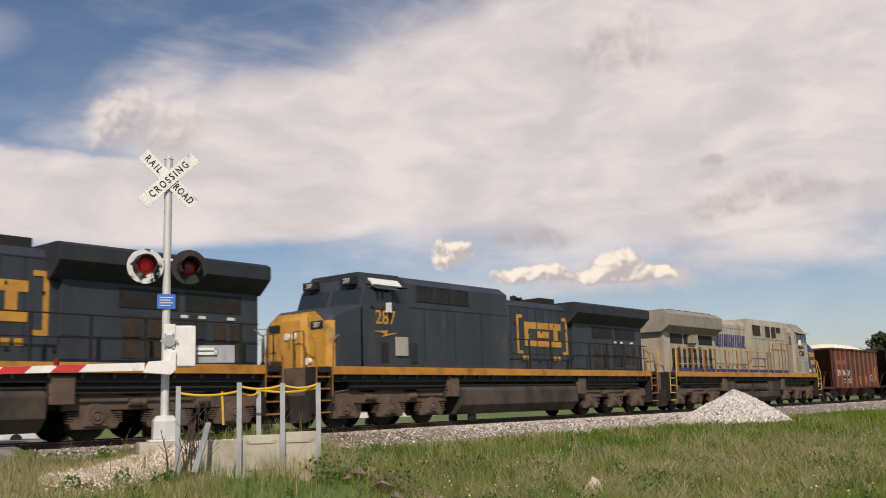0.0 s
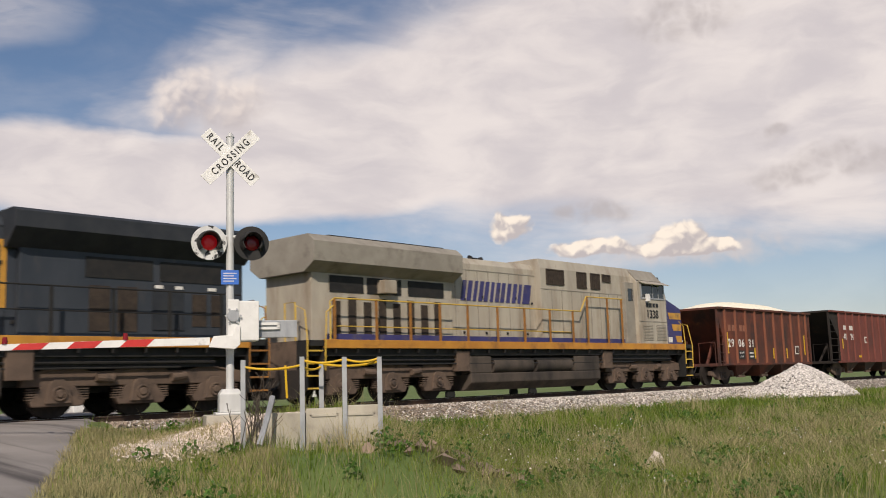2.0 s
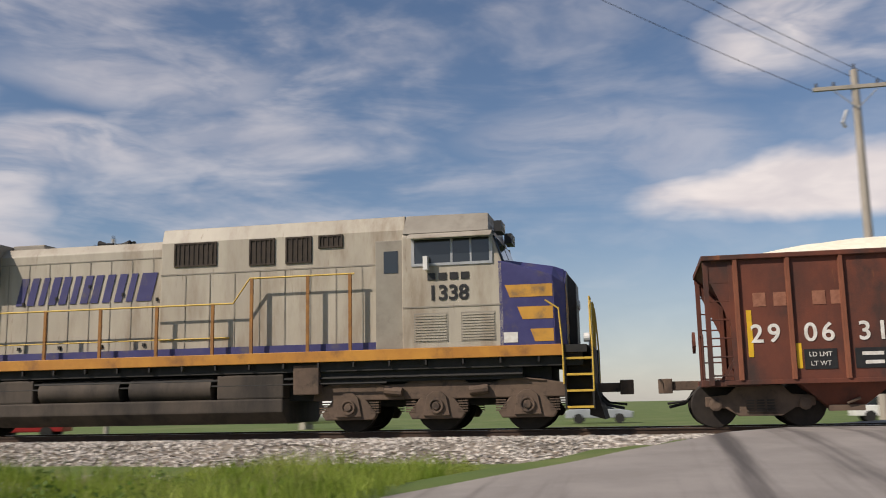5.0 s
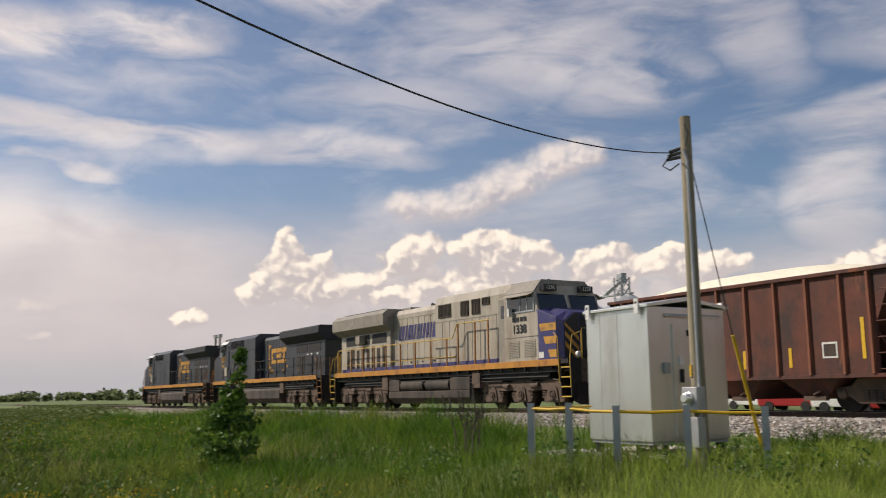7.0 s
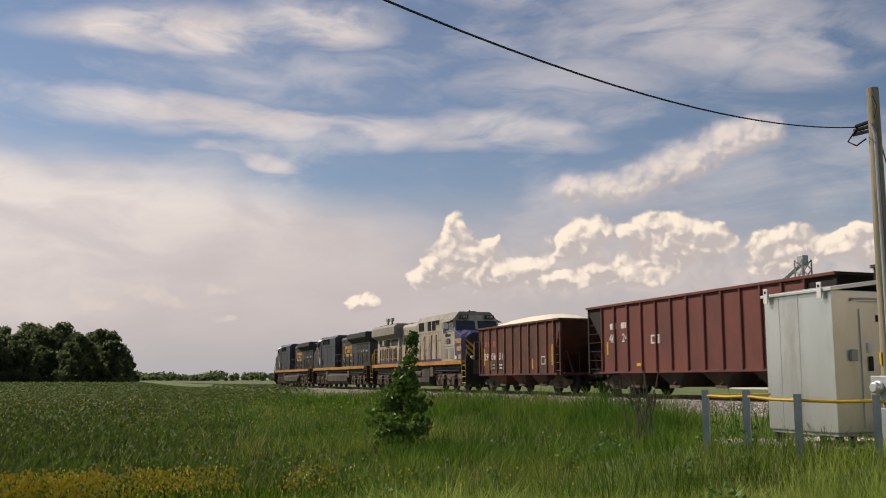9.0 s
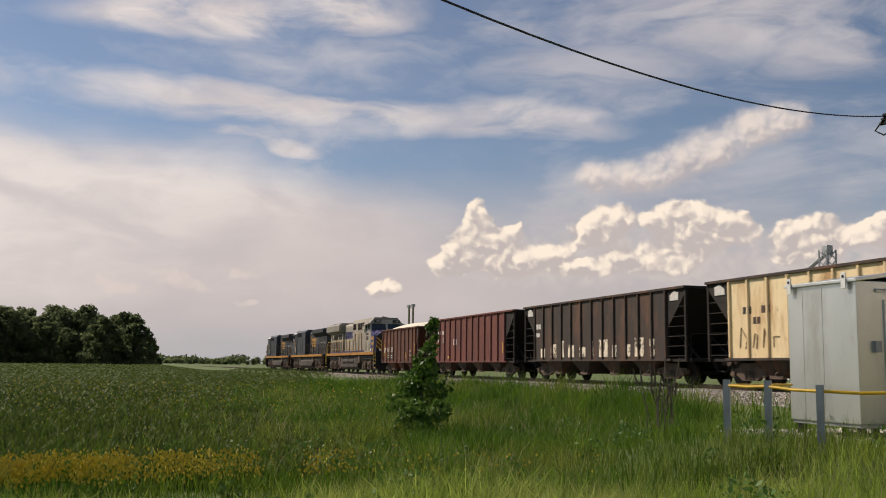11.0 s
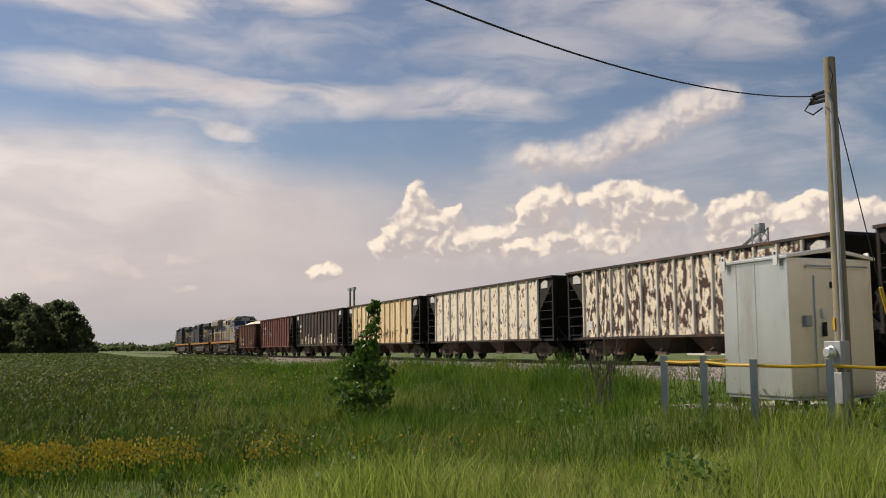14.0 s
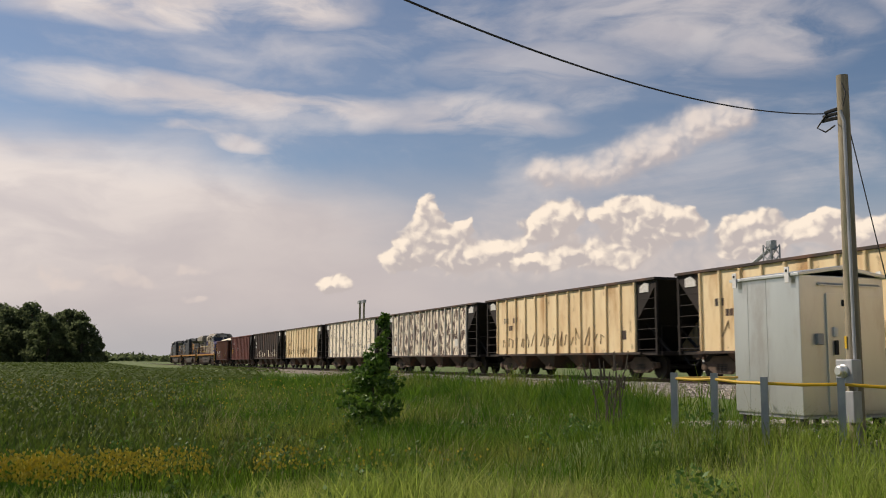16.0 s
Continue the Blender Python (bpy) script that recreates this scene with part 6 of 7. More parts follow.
def fenced_headwall():
    """Steel posts with a yellow chain behind a concrete culvert head."""
    e = thing("culvert_headwall", "cast concrete culvert headwall with panelled face", "headwall")
    c0, c1 = Vector((8.94, 11.16)), Vector((9.75, 10.46))
    d = (c1 - c0).normalized()
    nrm = Vector((d.y, -d.x))
    mid = (c0 + c1) / 2
    ang = math.degrees(math.atan2(d.y, d.x))
    e.matrix_basis = pose(mid.x, mid.y, 0, 0, 0, ang)
    half = (c1 - c0).length / 2
    part("wall_panel", Geo().box(-half, 0.0, 0.05, 0.17, -1.4, 0.24), "concrete", e, bevel=0.012)
    part("wall_panel", Geo().box(0.006, half, 0.05, 0.17, -1.4, 0.27), "concrete", e, bevel=0.012)
    for a in (-half + 0.06, 0.06):
        fr = Geo()
        w = half - 0.12
        fr.box(a, a + w, 0.032, 0.05, 0.12, 0.16)
        fr.box(a, a + w, 0.032, 0.05, -0.26, -0.22)
        fr.box(a, a + 0.03, 0.032, 0.05, -0.26, 0.16)
        fr.box(a + w - 0.03, a + w, 0.032, 0.05, -0.26, 0.16)
        part("raised_border", fr, "concrete", e)
    part("wing_panel", Geo().prism([(-half - 0.62, 0.55), (-half - 0.56, 0.62), (-half + 0.02, 0.17), (-half - 0.02, 0.08)], "z", -1.4, 0.18), "concrete", e, "wing wall", 0.01)
    posts = []
    f = thing("post_barrier", "galvanised channel posts linked by a sagging yellow tube", "barrier")
    for x, y, z0, z1 in ((8.40, 11.95, -1.3, 0.98), (8.89, 11.17, -1.3, 1.0), (9.40, 11.35, -1.3, 0.93), (9.37, 10.78, -1.3, 0.98), (9.76, 10.44, -1.3, 0.97)):
        g = Geo().prism([(-0.035, -0.03), (0.035, -0.03), (0.035, 0.03), (0.024, 0.03), (0.024, -0.02), (-0.024, -0.02), (-0.024, 0.03), (-0.035, 0.03)], "z", z0, z1)
        ob = part("post", g, "galv", f, "galvanised channel post")
        ob.matrix_basis = pose(x, y, 0, 0, 0, ang)
        posts.append((x, y))
    for a, b, z in ((0, 1, 0.88), (1, 3, 0.95), (3, 4, 0.95), (1, 2, 0.86), (2, 4, 0.90)):
        p, q = Vector((*posts[a], z)), Vector((*posts[b], z))
        pts = [p.lerp(q, t) - Vector((0, 0, 0.05 * 4 * t * (1 - t))) for t in np.linspace(0, 1, 9)]
        part("yellow_tube", Geo().tube(pts, 0.018, 8), "rope", f, "sagging yellow tube", smooth=True)
    g = Geo().tube([(posts[0][0] + 0.36, posts[0][1] - 0.55, 0.88), (posts[0][0] + 0.38, posts[0][1] - 0.56, 0.4)], 0.018, 6)
    part("yellow_tube", g, "rope", f)
    # fallen post leaning in the weeds
    lp = thing("leaning_post", "bent galvanised post leaning over in the weeds", "post")
    part("post", Geo().tube([(8.25, 11.35, -0.25), (8.5, 11.5, 0.12), (8.75, 11.7, 0.42)], 0.045, 6), "galv", lp)


def relay_case():
    e = thing("relay_case", "tall aluminium signal relay case on short legs", "equipment case")
    x0, x1, y0, y1, z0, z1 = -13.09, -11.54, 10.36, 12.05, -0.22, 1.92
    part("body", Geo().box(x0, x1, y0, y1, z0, z1), "case", e, "brushed aluminium body", 0.015)
    r = Geo().prism([(y0 - 0.05, z1 - 0.02), (y0 - 0.05, z1 + 0.03), ((y0 + y1) / 2, z1 + 0.17), (y1 + 0.05, z1 + 0.03), (y1 + 0.05, z1 - 0.02), ((y0 + y1) / 2, z1 + 0.10)], "x", x0 - 0.03, x1 + 0.06)
    part("roof", r, "case", e, "low pitched roof", 0.008)
    # seams on the long side
    for x in (x0 + 0.35, x0 + 0.80):
        part("seam", Geo().box(x - 0.012, x + 0.012, y0 - 0.004, y0 + 0.002, z0 + 0.02, z1 - 0.02), "case", e)
    for x in (x0 + 0.12, x1 - 0.18):
        lug = part("lifting_lug", Geo().box(x - 0.05, x + 0.05, y0 - 0.07, y0 - 0.052, z1 - 0.12, z1 + 0.13), "white", e, "white lifting lug", 0.008)
        part("eye", Geo().disc_lathe([(-0.004, 0.024), (0.0, 0.024)], (x, y0 - 0.071, z1 + 0.07), 10), "ink", lug)
    part("lifting_lug", Geo().box(x1 - 0.18, x1 - 0.08, y1 + 0.05, y1 + 0.07, z1 - 0.1, z1 + 0.12), "white", e)
    # door in the end wall
    d = part("door", Geo().box(x1, x1 + 0.03, y0 + 0.5, y1 - 0.12, z0 + 0.06, z1 - 0.28), "case", e, "end door with hasp and vents", 0.004)
    part("handle", Geo().box(x1 + 0.03, x1 + 0.07, y0 + 0.62, y0 + 0.68, 0.70, 0.92), "black", d, "black latch handle", 0.01)
    part("hasp", Geo().box(x1 + 0.03, x1 + 0.06, y0 + 0.60, y0 + 0.68, 0.98, 1.12), "white", d)
    part("vent", Geo().box(x1 + 0.03, x1 + 0.045, y0 + 0.8, y0 + 0.96, 1.45, 1.55), "black", d)
    part("plate", Geo().box(x1 + 0.03, x1 + 0.04, y0 + 0.86, y0 + 1.06, 0.95, 1.05), "letter", d)
    part("plate", Geo().box(x1 + 0.03, x1 + 0.04, y0 + 0.86, y0 + 1.06, 1.1, 1.15), "letter", d)
    part("hood", Geo().prism([(x1, 1.79), (x1 + 0.045, 1.76), (x1 + 0.045, 1.775), (x1, 1.81)], "y", y0 + 0.35, y1 - 0.1), "case", e)
    part("outlet_box", Geo().box(x1, x1 + 0.06, y0 + 0.28, y0 + 0.40, 0.85, 1.02), "galv", e, "", 0.008)
    part("base_rail", Geo().box(x0 + 0.03, x1 - 0.03, y0 + 0.03, y1 - 0.03, z0 - 0.05, z0), "galv", e)
    for x in (x0 + 0.12, x1 - 0.12):
        for y in (y0 + 0.12, y1 - 0.12):
            part("leg", Geo().tube([(x, y, -0.7), (x, y, z0 - 0.04)], 0.07, 10), "black", e)


def case_barrier():
    e = thing("yellow_barrier", "low galvanised posts with a yellow rail round the relay case", "barrier")
    pts = [(-11.35, 7.93, 0.40), (-10.75, 8.15, 0.40), (-10.0, 8.36, 0.36), (-9.37, 9.02, 0.36), (-8.7, 9.72, 0.33)]
    for x, y, z in pts:
        g = Geo().prism([(-0.045, -0.03), (0.045, -0.03), (0.045, 0.03), (0.03, 0.03), (0.03, -0.018), (-0.03, -0.018), (-0.03, 0.03), (-0.045, 0.03)], "z", -0.8, z + 0.03)
        ob = part("post", g, "galv", e, "galvanised channel post")
        ob.matrix_basis = pose(x, y, 0, 0, 0, 42)
    for (a, b, c), (d, f, h) in zip(pts, pts[1:]):
        part("rail", Geo().tube([(a, b, c - 0.05), ((a + d) / 2, (b + f) / 2, (c + h) / 2 - 0.065), (d, f, h - 0.05)], 0.021, 8), "rope", e, "yellow rail tube", smooth=True)
    part("rail", Geo().tube([(-11.35, 7.93, 0.35), (-12.6, 10.0, 0.34)], 0.021, 8), "rope", e)


def service_pole():
    x, y = -9.61, 9.49
    e = thing("service_pole", "short weathered wooden service pole with electric meter", "utility pole")
    part("pole", Geo().tube([(x, y, -0.9), (x, y, 1.8), (x + 0.01, y, 4.40)], 0.105, 14, 0.075), "wood_pole", e, smooth=True)
    part("conduit", Geo().tube([(x + 0.10, y - 0.09, -0.5), (x + 0.10, y - 0.085, 2.0), (x + 0.08, y - 0.07, 3.75), (x + 0.05, y - 0.1, 3.9)], 0.022, 8), "galv", e, smooth=True)
    m = part("meter_box", Geo().box(x - 0.06, x + 0.22, y - 0.26, y - 0.10, 0.28, 0.62), "galv", e, "grey electric meter box", 0.015)
    g = Geo()
    g.loft([[(x + 0.08 + r * math.cos(a), y - 0.26 - o, 0.47 + r * math.sin(a)) for a in np.linspace(0, 6.2832, 19)[:-1]] for o, r in ((0, 0.085), (0.03, 0.085), (0.035, 0.075), (0.09, 0.07), (0.105, 0.05))])
    part("meter", g, "case", m, "round glass electric meter", smooth=True)
    part("switch_box", Geo().box(x - 0.03, x + 0.2, y - 0.24, y - 0.10, -0.18, 0.22), "galv", e, "grey switch box", 0.012)
    part("yellow_tag", Geo().box(x - 0.045, x - 0.01, y - 0.108, y - 0.098, 0.76, 0.92), "rope", e, "yellow pole tag")
    h = Geo()
    for k in range(3):
        h.tube([(x - 0.05, y - 0.05, 3.95 - 0.06 * k), (x - 0.22 - 0.03 * k, y - 0.1, 3.93 - 0.05 * k)], 0.025, 6)
    h.tube([(x - 0.2, y - 0.1, 3.9), (x - 0.32, y - 0.15, 3.74), (x - 0.2, y - 0.12, 3.66), (x - 0.05, y - 0.1, 3.72)], 0.012, 5)
    h.tube([(x + 0.04, y - 0.05, 4.3), (x + 0.14, y - 0.08, 4.12), (x + 0.08, y - 0.08, 3.95)], 0.009, 5)
    part("wire_rack", h, "wire", e, "black insulators and service loops")
    part("guy_wire", Geo().tube([(x + 0.06, y, 3.80), (-9.84, 10.44, 1.35), (-10.02, 11.16, -0.5)], 0.008, 5), "wire", e)
    part("guy_guard", Geo().tube([(-9.84, 10.44, 1.35), (-10.02, 11.16, -0.5)], 0.026, 8), "rope", e, "yellow guy wire guard")
    # service drop, sagging away to the west
    c = thing("overhead_cable", "twisted black overhead service cable", "cable")
    a = Vector((x - 0.22, y - 0.1, 3.92))
    pts = []
    for t in np.linspace(0, 24, 49):
        pts.append(a + Vector((0.47 * t, -0.883 * t, -0.214 * t + 0.01265 * t * t)))
    part("cable", Geo().tube(pts, 0.0085, 6), "wire", c, smooth=True)
    end = pts[-1]
    p = thing("utility_pole", "plain wooden pole carrying the service cable", "utility pole")
    part("pole", Geo().tube([(end.x, end.y, -1.6), (end.x, end.y, end.z + 0.5)], 0.13, 10, 0.1), "wood_pole", p)


def line_pole(x, y, top, arm_z, name="utility_pole", arm=1.25, ang=0.0, low=False):
    e = thing("utility_pole", "tall bleached wooden utility pole with crossarm", "utility pole", pose(x, y, 0, 0, 0, ang), "line poles beyond the track")
    part("pole", Geo().tube([(0, 0, -1.2), (0, 0, top * 0.5), (0, 0, top)], 0.16, 12, 0.11), "wood_light", e, smooth=True)
    part("crossarm", Geo().box(-arm, arm, -0.14, -0.02, arm_z - 0.06, arm_z + 0.06), "wood_light", e, bevel=0.01)
    for k in (-1, -0.55, 0.55, 1):
        part("insulator", Geo().tube([(k * (arm - 0.1), -0.08, arm_z + 0.06), (k * (arm - 0.1), -0.08, arm_z + 0.13), (k * (arm - 0.1), -0.08, arm_z + 0.2)], 0.05, 8, 0.03), "ink", e)
    for k in (-1, 1):
        part("arm_brace", Geo().tube([(k * arm * 0.55, -0.1, arm_z - 0.04), (0, -0.14, arm_z - 0.7)], 0.018, 5), "galv", e)
    part("insulator", Geo().tube([(0, 0, top), (0, 0, top + 0.1), (0, 0, top + 0.2)], 0.05, 8, 0.03), "ink", e)
    part("hardware", Geo().tube([(-0.35, -0.2, arm_z - 0.75), (-0.5, -0.25, arm_z - 1.15), (-0.42, -0.2, arm_z - 1.3)], 0.05, 6), "galv", e)
    return e


def line_wires():
    c = thing("line_wires", "three thin overhead power lines on the far poles", "power lines")
    a = Vector((-6.9, 30.4, 0))
    for k, dz in ((-1.15, 9.98), (0.0, 10.35), (1.15, 9.98)):
        p, q, r = Vector((6.9 + k, 30.4, dz)), Vector((-31.2 + k * 0.5, 52, dz + 0.2)), Vector((32 + k, 6.0 , dz + 2.6))
        for u, v in ((p, Vector((-10 + k, 12.0, dz + 3.0))),):
            pts = [u.lerp(v, t) - Vector((0, 0, 0.35 * 4 * t * (1 - t))) for t in np.linspace(0, 1, 14)]
            part("wire", Geo().tube(pts, 0.0085, 5), "wire", c)


crossing_signal()
fenced_headwall()
relay_case()
case_barrier()
service_pole()
line_pole(6.85, 30.2, 10.55, 9.98)
line_pole(-30.6, 51.0, 10.7, 10.2)
line_wires()


def far_yard():
    """Feed mill yard beyond the track, seen under and over the cars."""
    e = thing("storage_tank", "long white horizontal tank on saddles behind the track", "tank")
    part("shell", Geo().tube([(-22.6, 59.0, 0.35), (-22.3, 59.0, 0.35), (-17.2, 59.0, 0.35), (-16.9, 59.0, 0.35)], 0.85, 20), "white", e, smooth=True)
    for x in (-21.3, -18.2):
        part("saddle", Geo().box(x - 0.2, x + 0.2, 58.2, 59.8, -0.95, -0.2), "concrete", e)
    for k in range(12):
        part("lettering_bar", Geo().box(-21.9 + k * 0.38, -21.65 + k * 0.38, 58.13, 58.17, 0.35, 0.58), "ink", e)
    # grain leg: lattice head tower over bins
    t = thing("grain_elevator", "grey metal grain elevator with a lattice head tower", "grain elevator")
    x, y = -152.0, 130.0
    for k, (dx, r, h) in enumerate(((-12, 6, 17), (2, 6, 17))):
        part("bin", Geo().tube([(x + dx, y, -1), (x + dx, y, h)], r, 24), "alu", t, "corrugated grain bin", smooth=True)
        part("bin_roof", Geo().tube([(x + dx, y, h), (x + dx, y, h + 3.4)], r, 24, 0.6), "alu", t, smooth=True)
    lat = Geo()
    for a in (-1.1, 1.1):
        for b in (-1.1, 1.1):
            lat.tube([(x + a, y + b, -1), (x + a, y + b, 24)], 0.16, 5)
    for k in range(12):
        z = k * 2.0
        for b in (-1.1, 1.1):
            lat.tube([(x - 1.1, y + b, z), (x + 1.1, y + b, z + 2)], 0.1, 4)
            lat.tube([(x + 1.1, y + b, z), (x - 1.1, y + b, z + 2)], 0.1, 4)
            lat.tube([(x + b, y - 1.1, z), (x + b, y + 1.1, z + 2)], 0.1, 4)
    part("lattice_tower", lat, "galv", t)
    part("head_house", Geo().box(x - 0.8, x + 0.8, y - 0.7, y + 0.7, 23.0, 24.9), "galv", t, "", 0.1)
    part("spout", Geo().tube([(x, y, 23.5), (x - 6, y, 20.6), (x - 12, y, 20.2)], 0.45, 8), "galv", t)
    part("catwalk", Geo().box(x - 13, x + 3, y - 0.5, y + 0.5, 20.4, 20.7), "galv", t)
    for dx, nm in ((0, "floodlight_pole"), (2.4, "floodlight_pole")):
        p = thing("floodlight_pole", "slim floodlight pole far beyond the track", "light pole", None, "floodlight poles")
        x, y = -190 + dx * 1.2, 56.0
        part("pole", Geo().tube([(x, y, -1), (x, y, 12.8)], 0.22, 8), "wood_pole", p)
        part("lamp", Geo().box(x - 0.9, x + 0.5, y - 0.3, y + 0.3, 12.4, 13.0), "galv", p)
    # parked cars and trailers far behind
    def car(x, y, mat, ang, lab):
        v = thing("parked_car", lab, "car", pose(x, y, -0.86, 0, 0, ang), "cars parked beyond the track")
        part("body", Geo().prism([(-2.2, 0.35), (2.2, 0.35), (2.25, 0.75), (1.5, 0.92), (-1.9, 0.98), (-2.25, 0.8)], "y", -0.85, 0.85), mat, v, bevel=0.06)
        part("cabin", Geo().prism([(-1.6, 0.95), (1.1, 0.92), (0.4, 1.42), (-1.1, 1.45)], "y", -0.75, 0.75), "glass", v, bevel=0.06)
        part("roof", Geo().box(-1.1, 0.4, -0.7, 0.7, 1.43, 1.48), mat, v)
        for a in (-1.35, 1.35):
            for b in (-0.82, 0.82):
                part("wheel", Geo().disc_lathe([(-0.1, 0.2), (-0.1, 0.33), (0.1, 0.33), (0.1, 0.2)], (a, b, 0.33), 14), "black", v)
    for x, y, m_, a, l in ((-38, 50, "white", 10, "white car parked on the yard"), (-44, 52, "red_paint", 8, "red car parked on the yard"), (-50, 55, "white", 5, "white car parked on the yard"), (-33, 47, "red_paint", 15, "red car parked on the yard"),
                           (-58, 50, "alu", 0, "silver car parked on the yard"), (14, 60, "white", 0, "white car parked on the yard"), (20, 58, "red_paint", 0, "red car parked on the yard"), (27, 52, "white", 0, "white car parked on the yard"), (-3, 66, "alu", 0, "silver car parked on the yard")):
        car(x, y, m_, a, l)
    for x, y, L in ((36, 48, 9), (58, 50, 12)):
        v = thing("flat_trailer", "low white flatbed trailer behind the track", "trailer", pose(x, y, -0.86))
        part("bed", Geo().box(-L / 2, L / 2, -1.2, 1.2, 0.75, 1.15), "white", v)
        for a in (-L / 2 + 1, L / 2 - 1):
            for b in (-1, 1):
                part("wheel", Geo().disc_lathe([(-0.12, 0.2), (-0.12, 0.45), (0.12, 0.45), (0.12, 0.2)], (a, b, 0.45), 14), "black", v)
    s = thing("machine_shed", "long low white metal shed far beyond the track", "shed")
    part("wall", Geo().box(-120, -96, 88, 100, -1, 4.2), "white", s)
    part("roof", Geo().prism([(87.5, 4.2), (94, 6.4), (100.5, 4.2)], "x", -120.5, -95.5), "alu", s)


far_yard()

# ---- plants ----


def leaf_cloud(name, centres, sizes, leaf, per, mat, parent, seed, flat=0.6):
    """Many small leaf quads round a set of clump centres."""
    rng = np.random.default_rng(seed)
    C = np.repeat(np.array(centres, float), per, 0)
    R = np.repeat(np.array(sizes, float), per)
    n = len(C)
    d = rng.normal(size=(n, 3))
    d /= np.linalg.norm(d, axis=1)[:, None]
    C = C + d * (R * rng.uniform(0.25, 1.0, n) ** 0.5)[:, None] * np.array([1, 1, 0.85])
    a = rng.normal(size=(n, 3))
    a /= np.linalg.norm(a, axis=1)[:, None]
    b = np.cross(a, rng.normal(size=(n, 3)))
    b /= np.linalg.norm(b, axis=1)[:, None]
    s = leaf * rng.uniform(0.6, 1.3, n)[:, None]
    v = np.stack([C - a * s, C + b * s * flat, C + a * s, C - b * s * flat], 1).reshape(-1, 3)
    f = np.arange(4 * n).reshape(-1, 4)
    me = bpy.data.meshes.new(name)
    me.from_pydata(v.tolist(), [], f.tolist())
    me.materials.append(M[mat])
    return part(name, me, mat, parent)


def sapling():
    e = thing("sapling", "bushy green sapling standing in tall grass", "sapling")
    x, y, z0 = -18.15, 5.62, -1.0
    rng = random.Random(3)
    part("trunk", Geo().tube([(x, y, z0 - 0.1), (x + 0.03, y, z0 + 1.0), (x - 0.02, y + 0.12, z0 + 2.3)], 0.045, 7, 0.012), "bark", e)
    cs, ss = [], []
    for k in range(96):
        h = rng.random() * 0.66 if k < 66 else 0.62 + 0.38 * rng.random()
        wide = 0.16 + 0.62 * math.sin(math.pi * min(1.0, h / 0.70 + 0.20)) if h < 0.66 else 0.22 * (1.1 - h) / 0.44
        r = wide * (0.3 + 0.7 * rng.random())
        a = rng.uniform(0, 6.28)
        c = (x + r * math.cos(a) + 0.05 * h, y + r * math.sin(a) + 0.25 * h * h, z0 + 0.10 + 2.42 * h)
        cs.append(c), ss.append((0.21 if h < 0.6 else 0.095) * rng.uniform(0.7, 1.2))
        if k % 3 == 0:
            part("branch", Geo().tube([(x, y + 0.1 * h, c[2] - 0.3), c], 0.014, 4, 0.005), "bark", e)
    leaf_cloud("crown", cs[:66], ss[:66], 0.056, 50, "leaf", e, 4)
    leaf_cloud("leader_leaves", cs[66:], ss[66:], 0.05, 16, "leaf", e, 5)


def grass(name, n, region, height, width, mat, label, seed, keep=None, cat="grass", lean=0.6, low=None, rough=0.75):
    """Bent blades: two triangles each, over a stretch of ground."""
    rng = np.random.default_rng(seed)
    x0, x1, y0, y1 = region
    X, Y = rng.uniform(x0, x1, n), rng.uniform(y0, y1, n)
    if keep is not None:
        k = np.array([keep(a, b, rng) for a, b in zip(X, Y)])
        X, Y = X[k], Y[k]
    n = len(X)
    Z = np.array([ground_z(a, b) for a, b in zip(X, Y)]) - 0.02
    clump = np.array([noise.noise((a * 0.55, b * 0.55, seed)) + 0.7 * noise.noise((a * 1.9, b * 1.9, seed + 3)) for a, b in zip(X, Y)])
    dist = np.hypot(X, Y)
    H = height * rng.uniform(0.55, 1.15, n) * np.clip(1 + rough * clump, 0.3, 2.1)
    if low is not None:
        H = H * np.array([low(a, b) for a, b in zip(X, Y)])
    Wd = width * rng.uniform(0.7, 1.3, n) * np.clip(dist / 17, 0.75, 2.4)
    a = rng.uniform(0, 6.283, n)
    b = rng.uniform(0, 6.283, n)
    L = H * lean * rng.uniform(0.2, 1.3, n)
    wx, wy = np.cos(a) * Wd, np.sin(a) * Wd
    lx, ly = np.cos(b) * L, np.sin(b) * L
    v = np.stack([np.stack([X - wx, Y - wy, Z], -1), np.stack([X + wx, Y + wy, Z], -1), np.stack([X + lx * 0.35 + wx * 0.7, Y + ly * 0.35 + wy * 0.7, Z + H * 0.6], -1), np.stack([X + lx * 0.35 - wx * 0.7, Y + ly * 0.35 - wy * 0.7, Z + H * 0.6], -1), np.stack([X + lx, Y + ly, Z + H], -1)], 1).reshape(-1, 3)
    i = 5 * np.arange(n)
    faces = [(p, p + 1, p + 2, p + 3) for p in i.tolist()] + [(p + 3, p + 2, p + 4) for p in i.tolist()]
    me = bpy.data.meshes.new(name)
    me.from_pydata(v.tolist(), [], faces)
    me.materials.append(M[mat])
    return tagged(new(name, me), label, cat, kind="stuff")


def on_verge(x, y):
    o = off_road(x, y)
    return max(o, -ROAD_WIDE - o)


def east_keep(x, y, rng):
    o = on_verge(x, y)
    if o < 0.15 or y > 17.7 + 0.3 * math.sin(x):
        return False
    if math.hypot((x - 9.0) / 1.9, (y - 13.05) / 0.95) < 1.0:
        return rng.random() < 0.03
    if 17 < y and math.hypot((x - 40.2) / 3.4, (y - 16.9) / 2.2) < 1:
        return False
    return rng.random() < min(1, 1.6 / max(math.hypot(x, y) / 12, 1) ** 1.1) * (0.12 + 0.88 * smooth_to(1.0, 3.0, o))


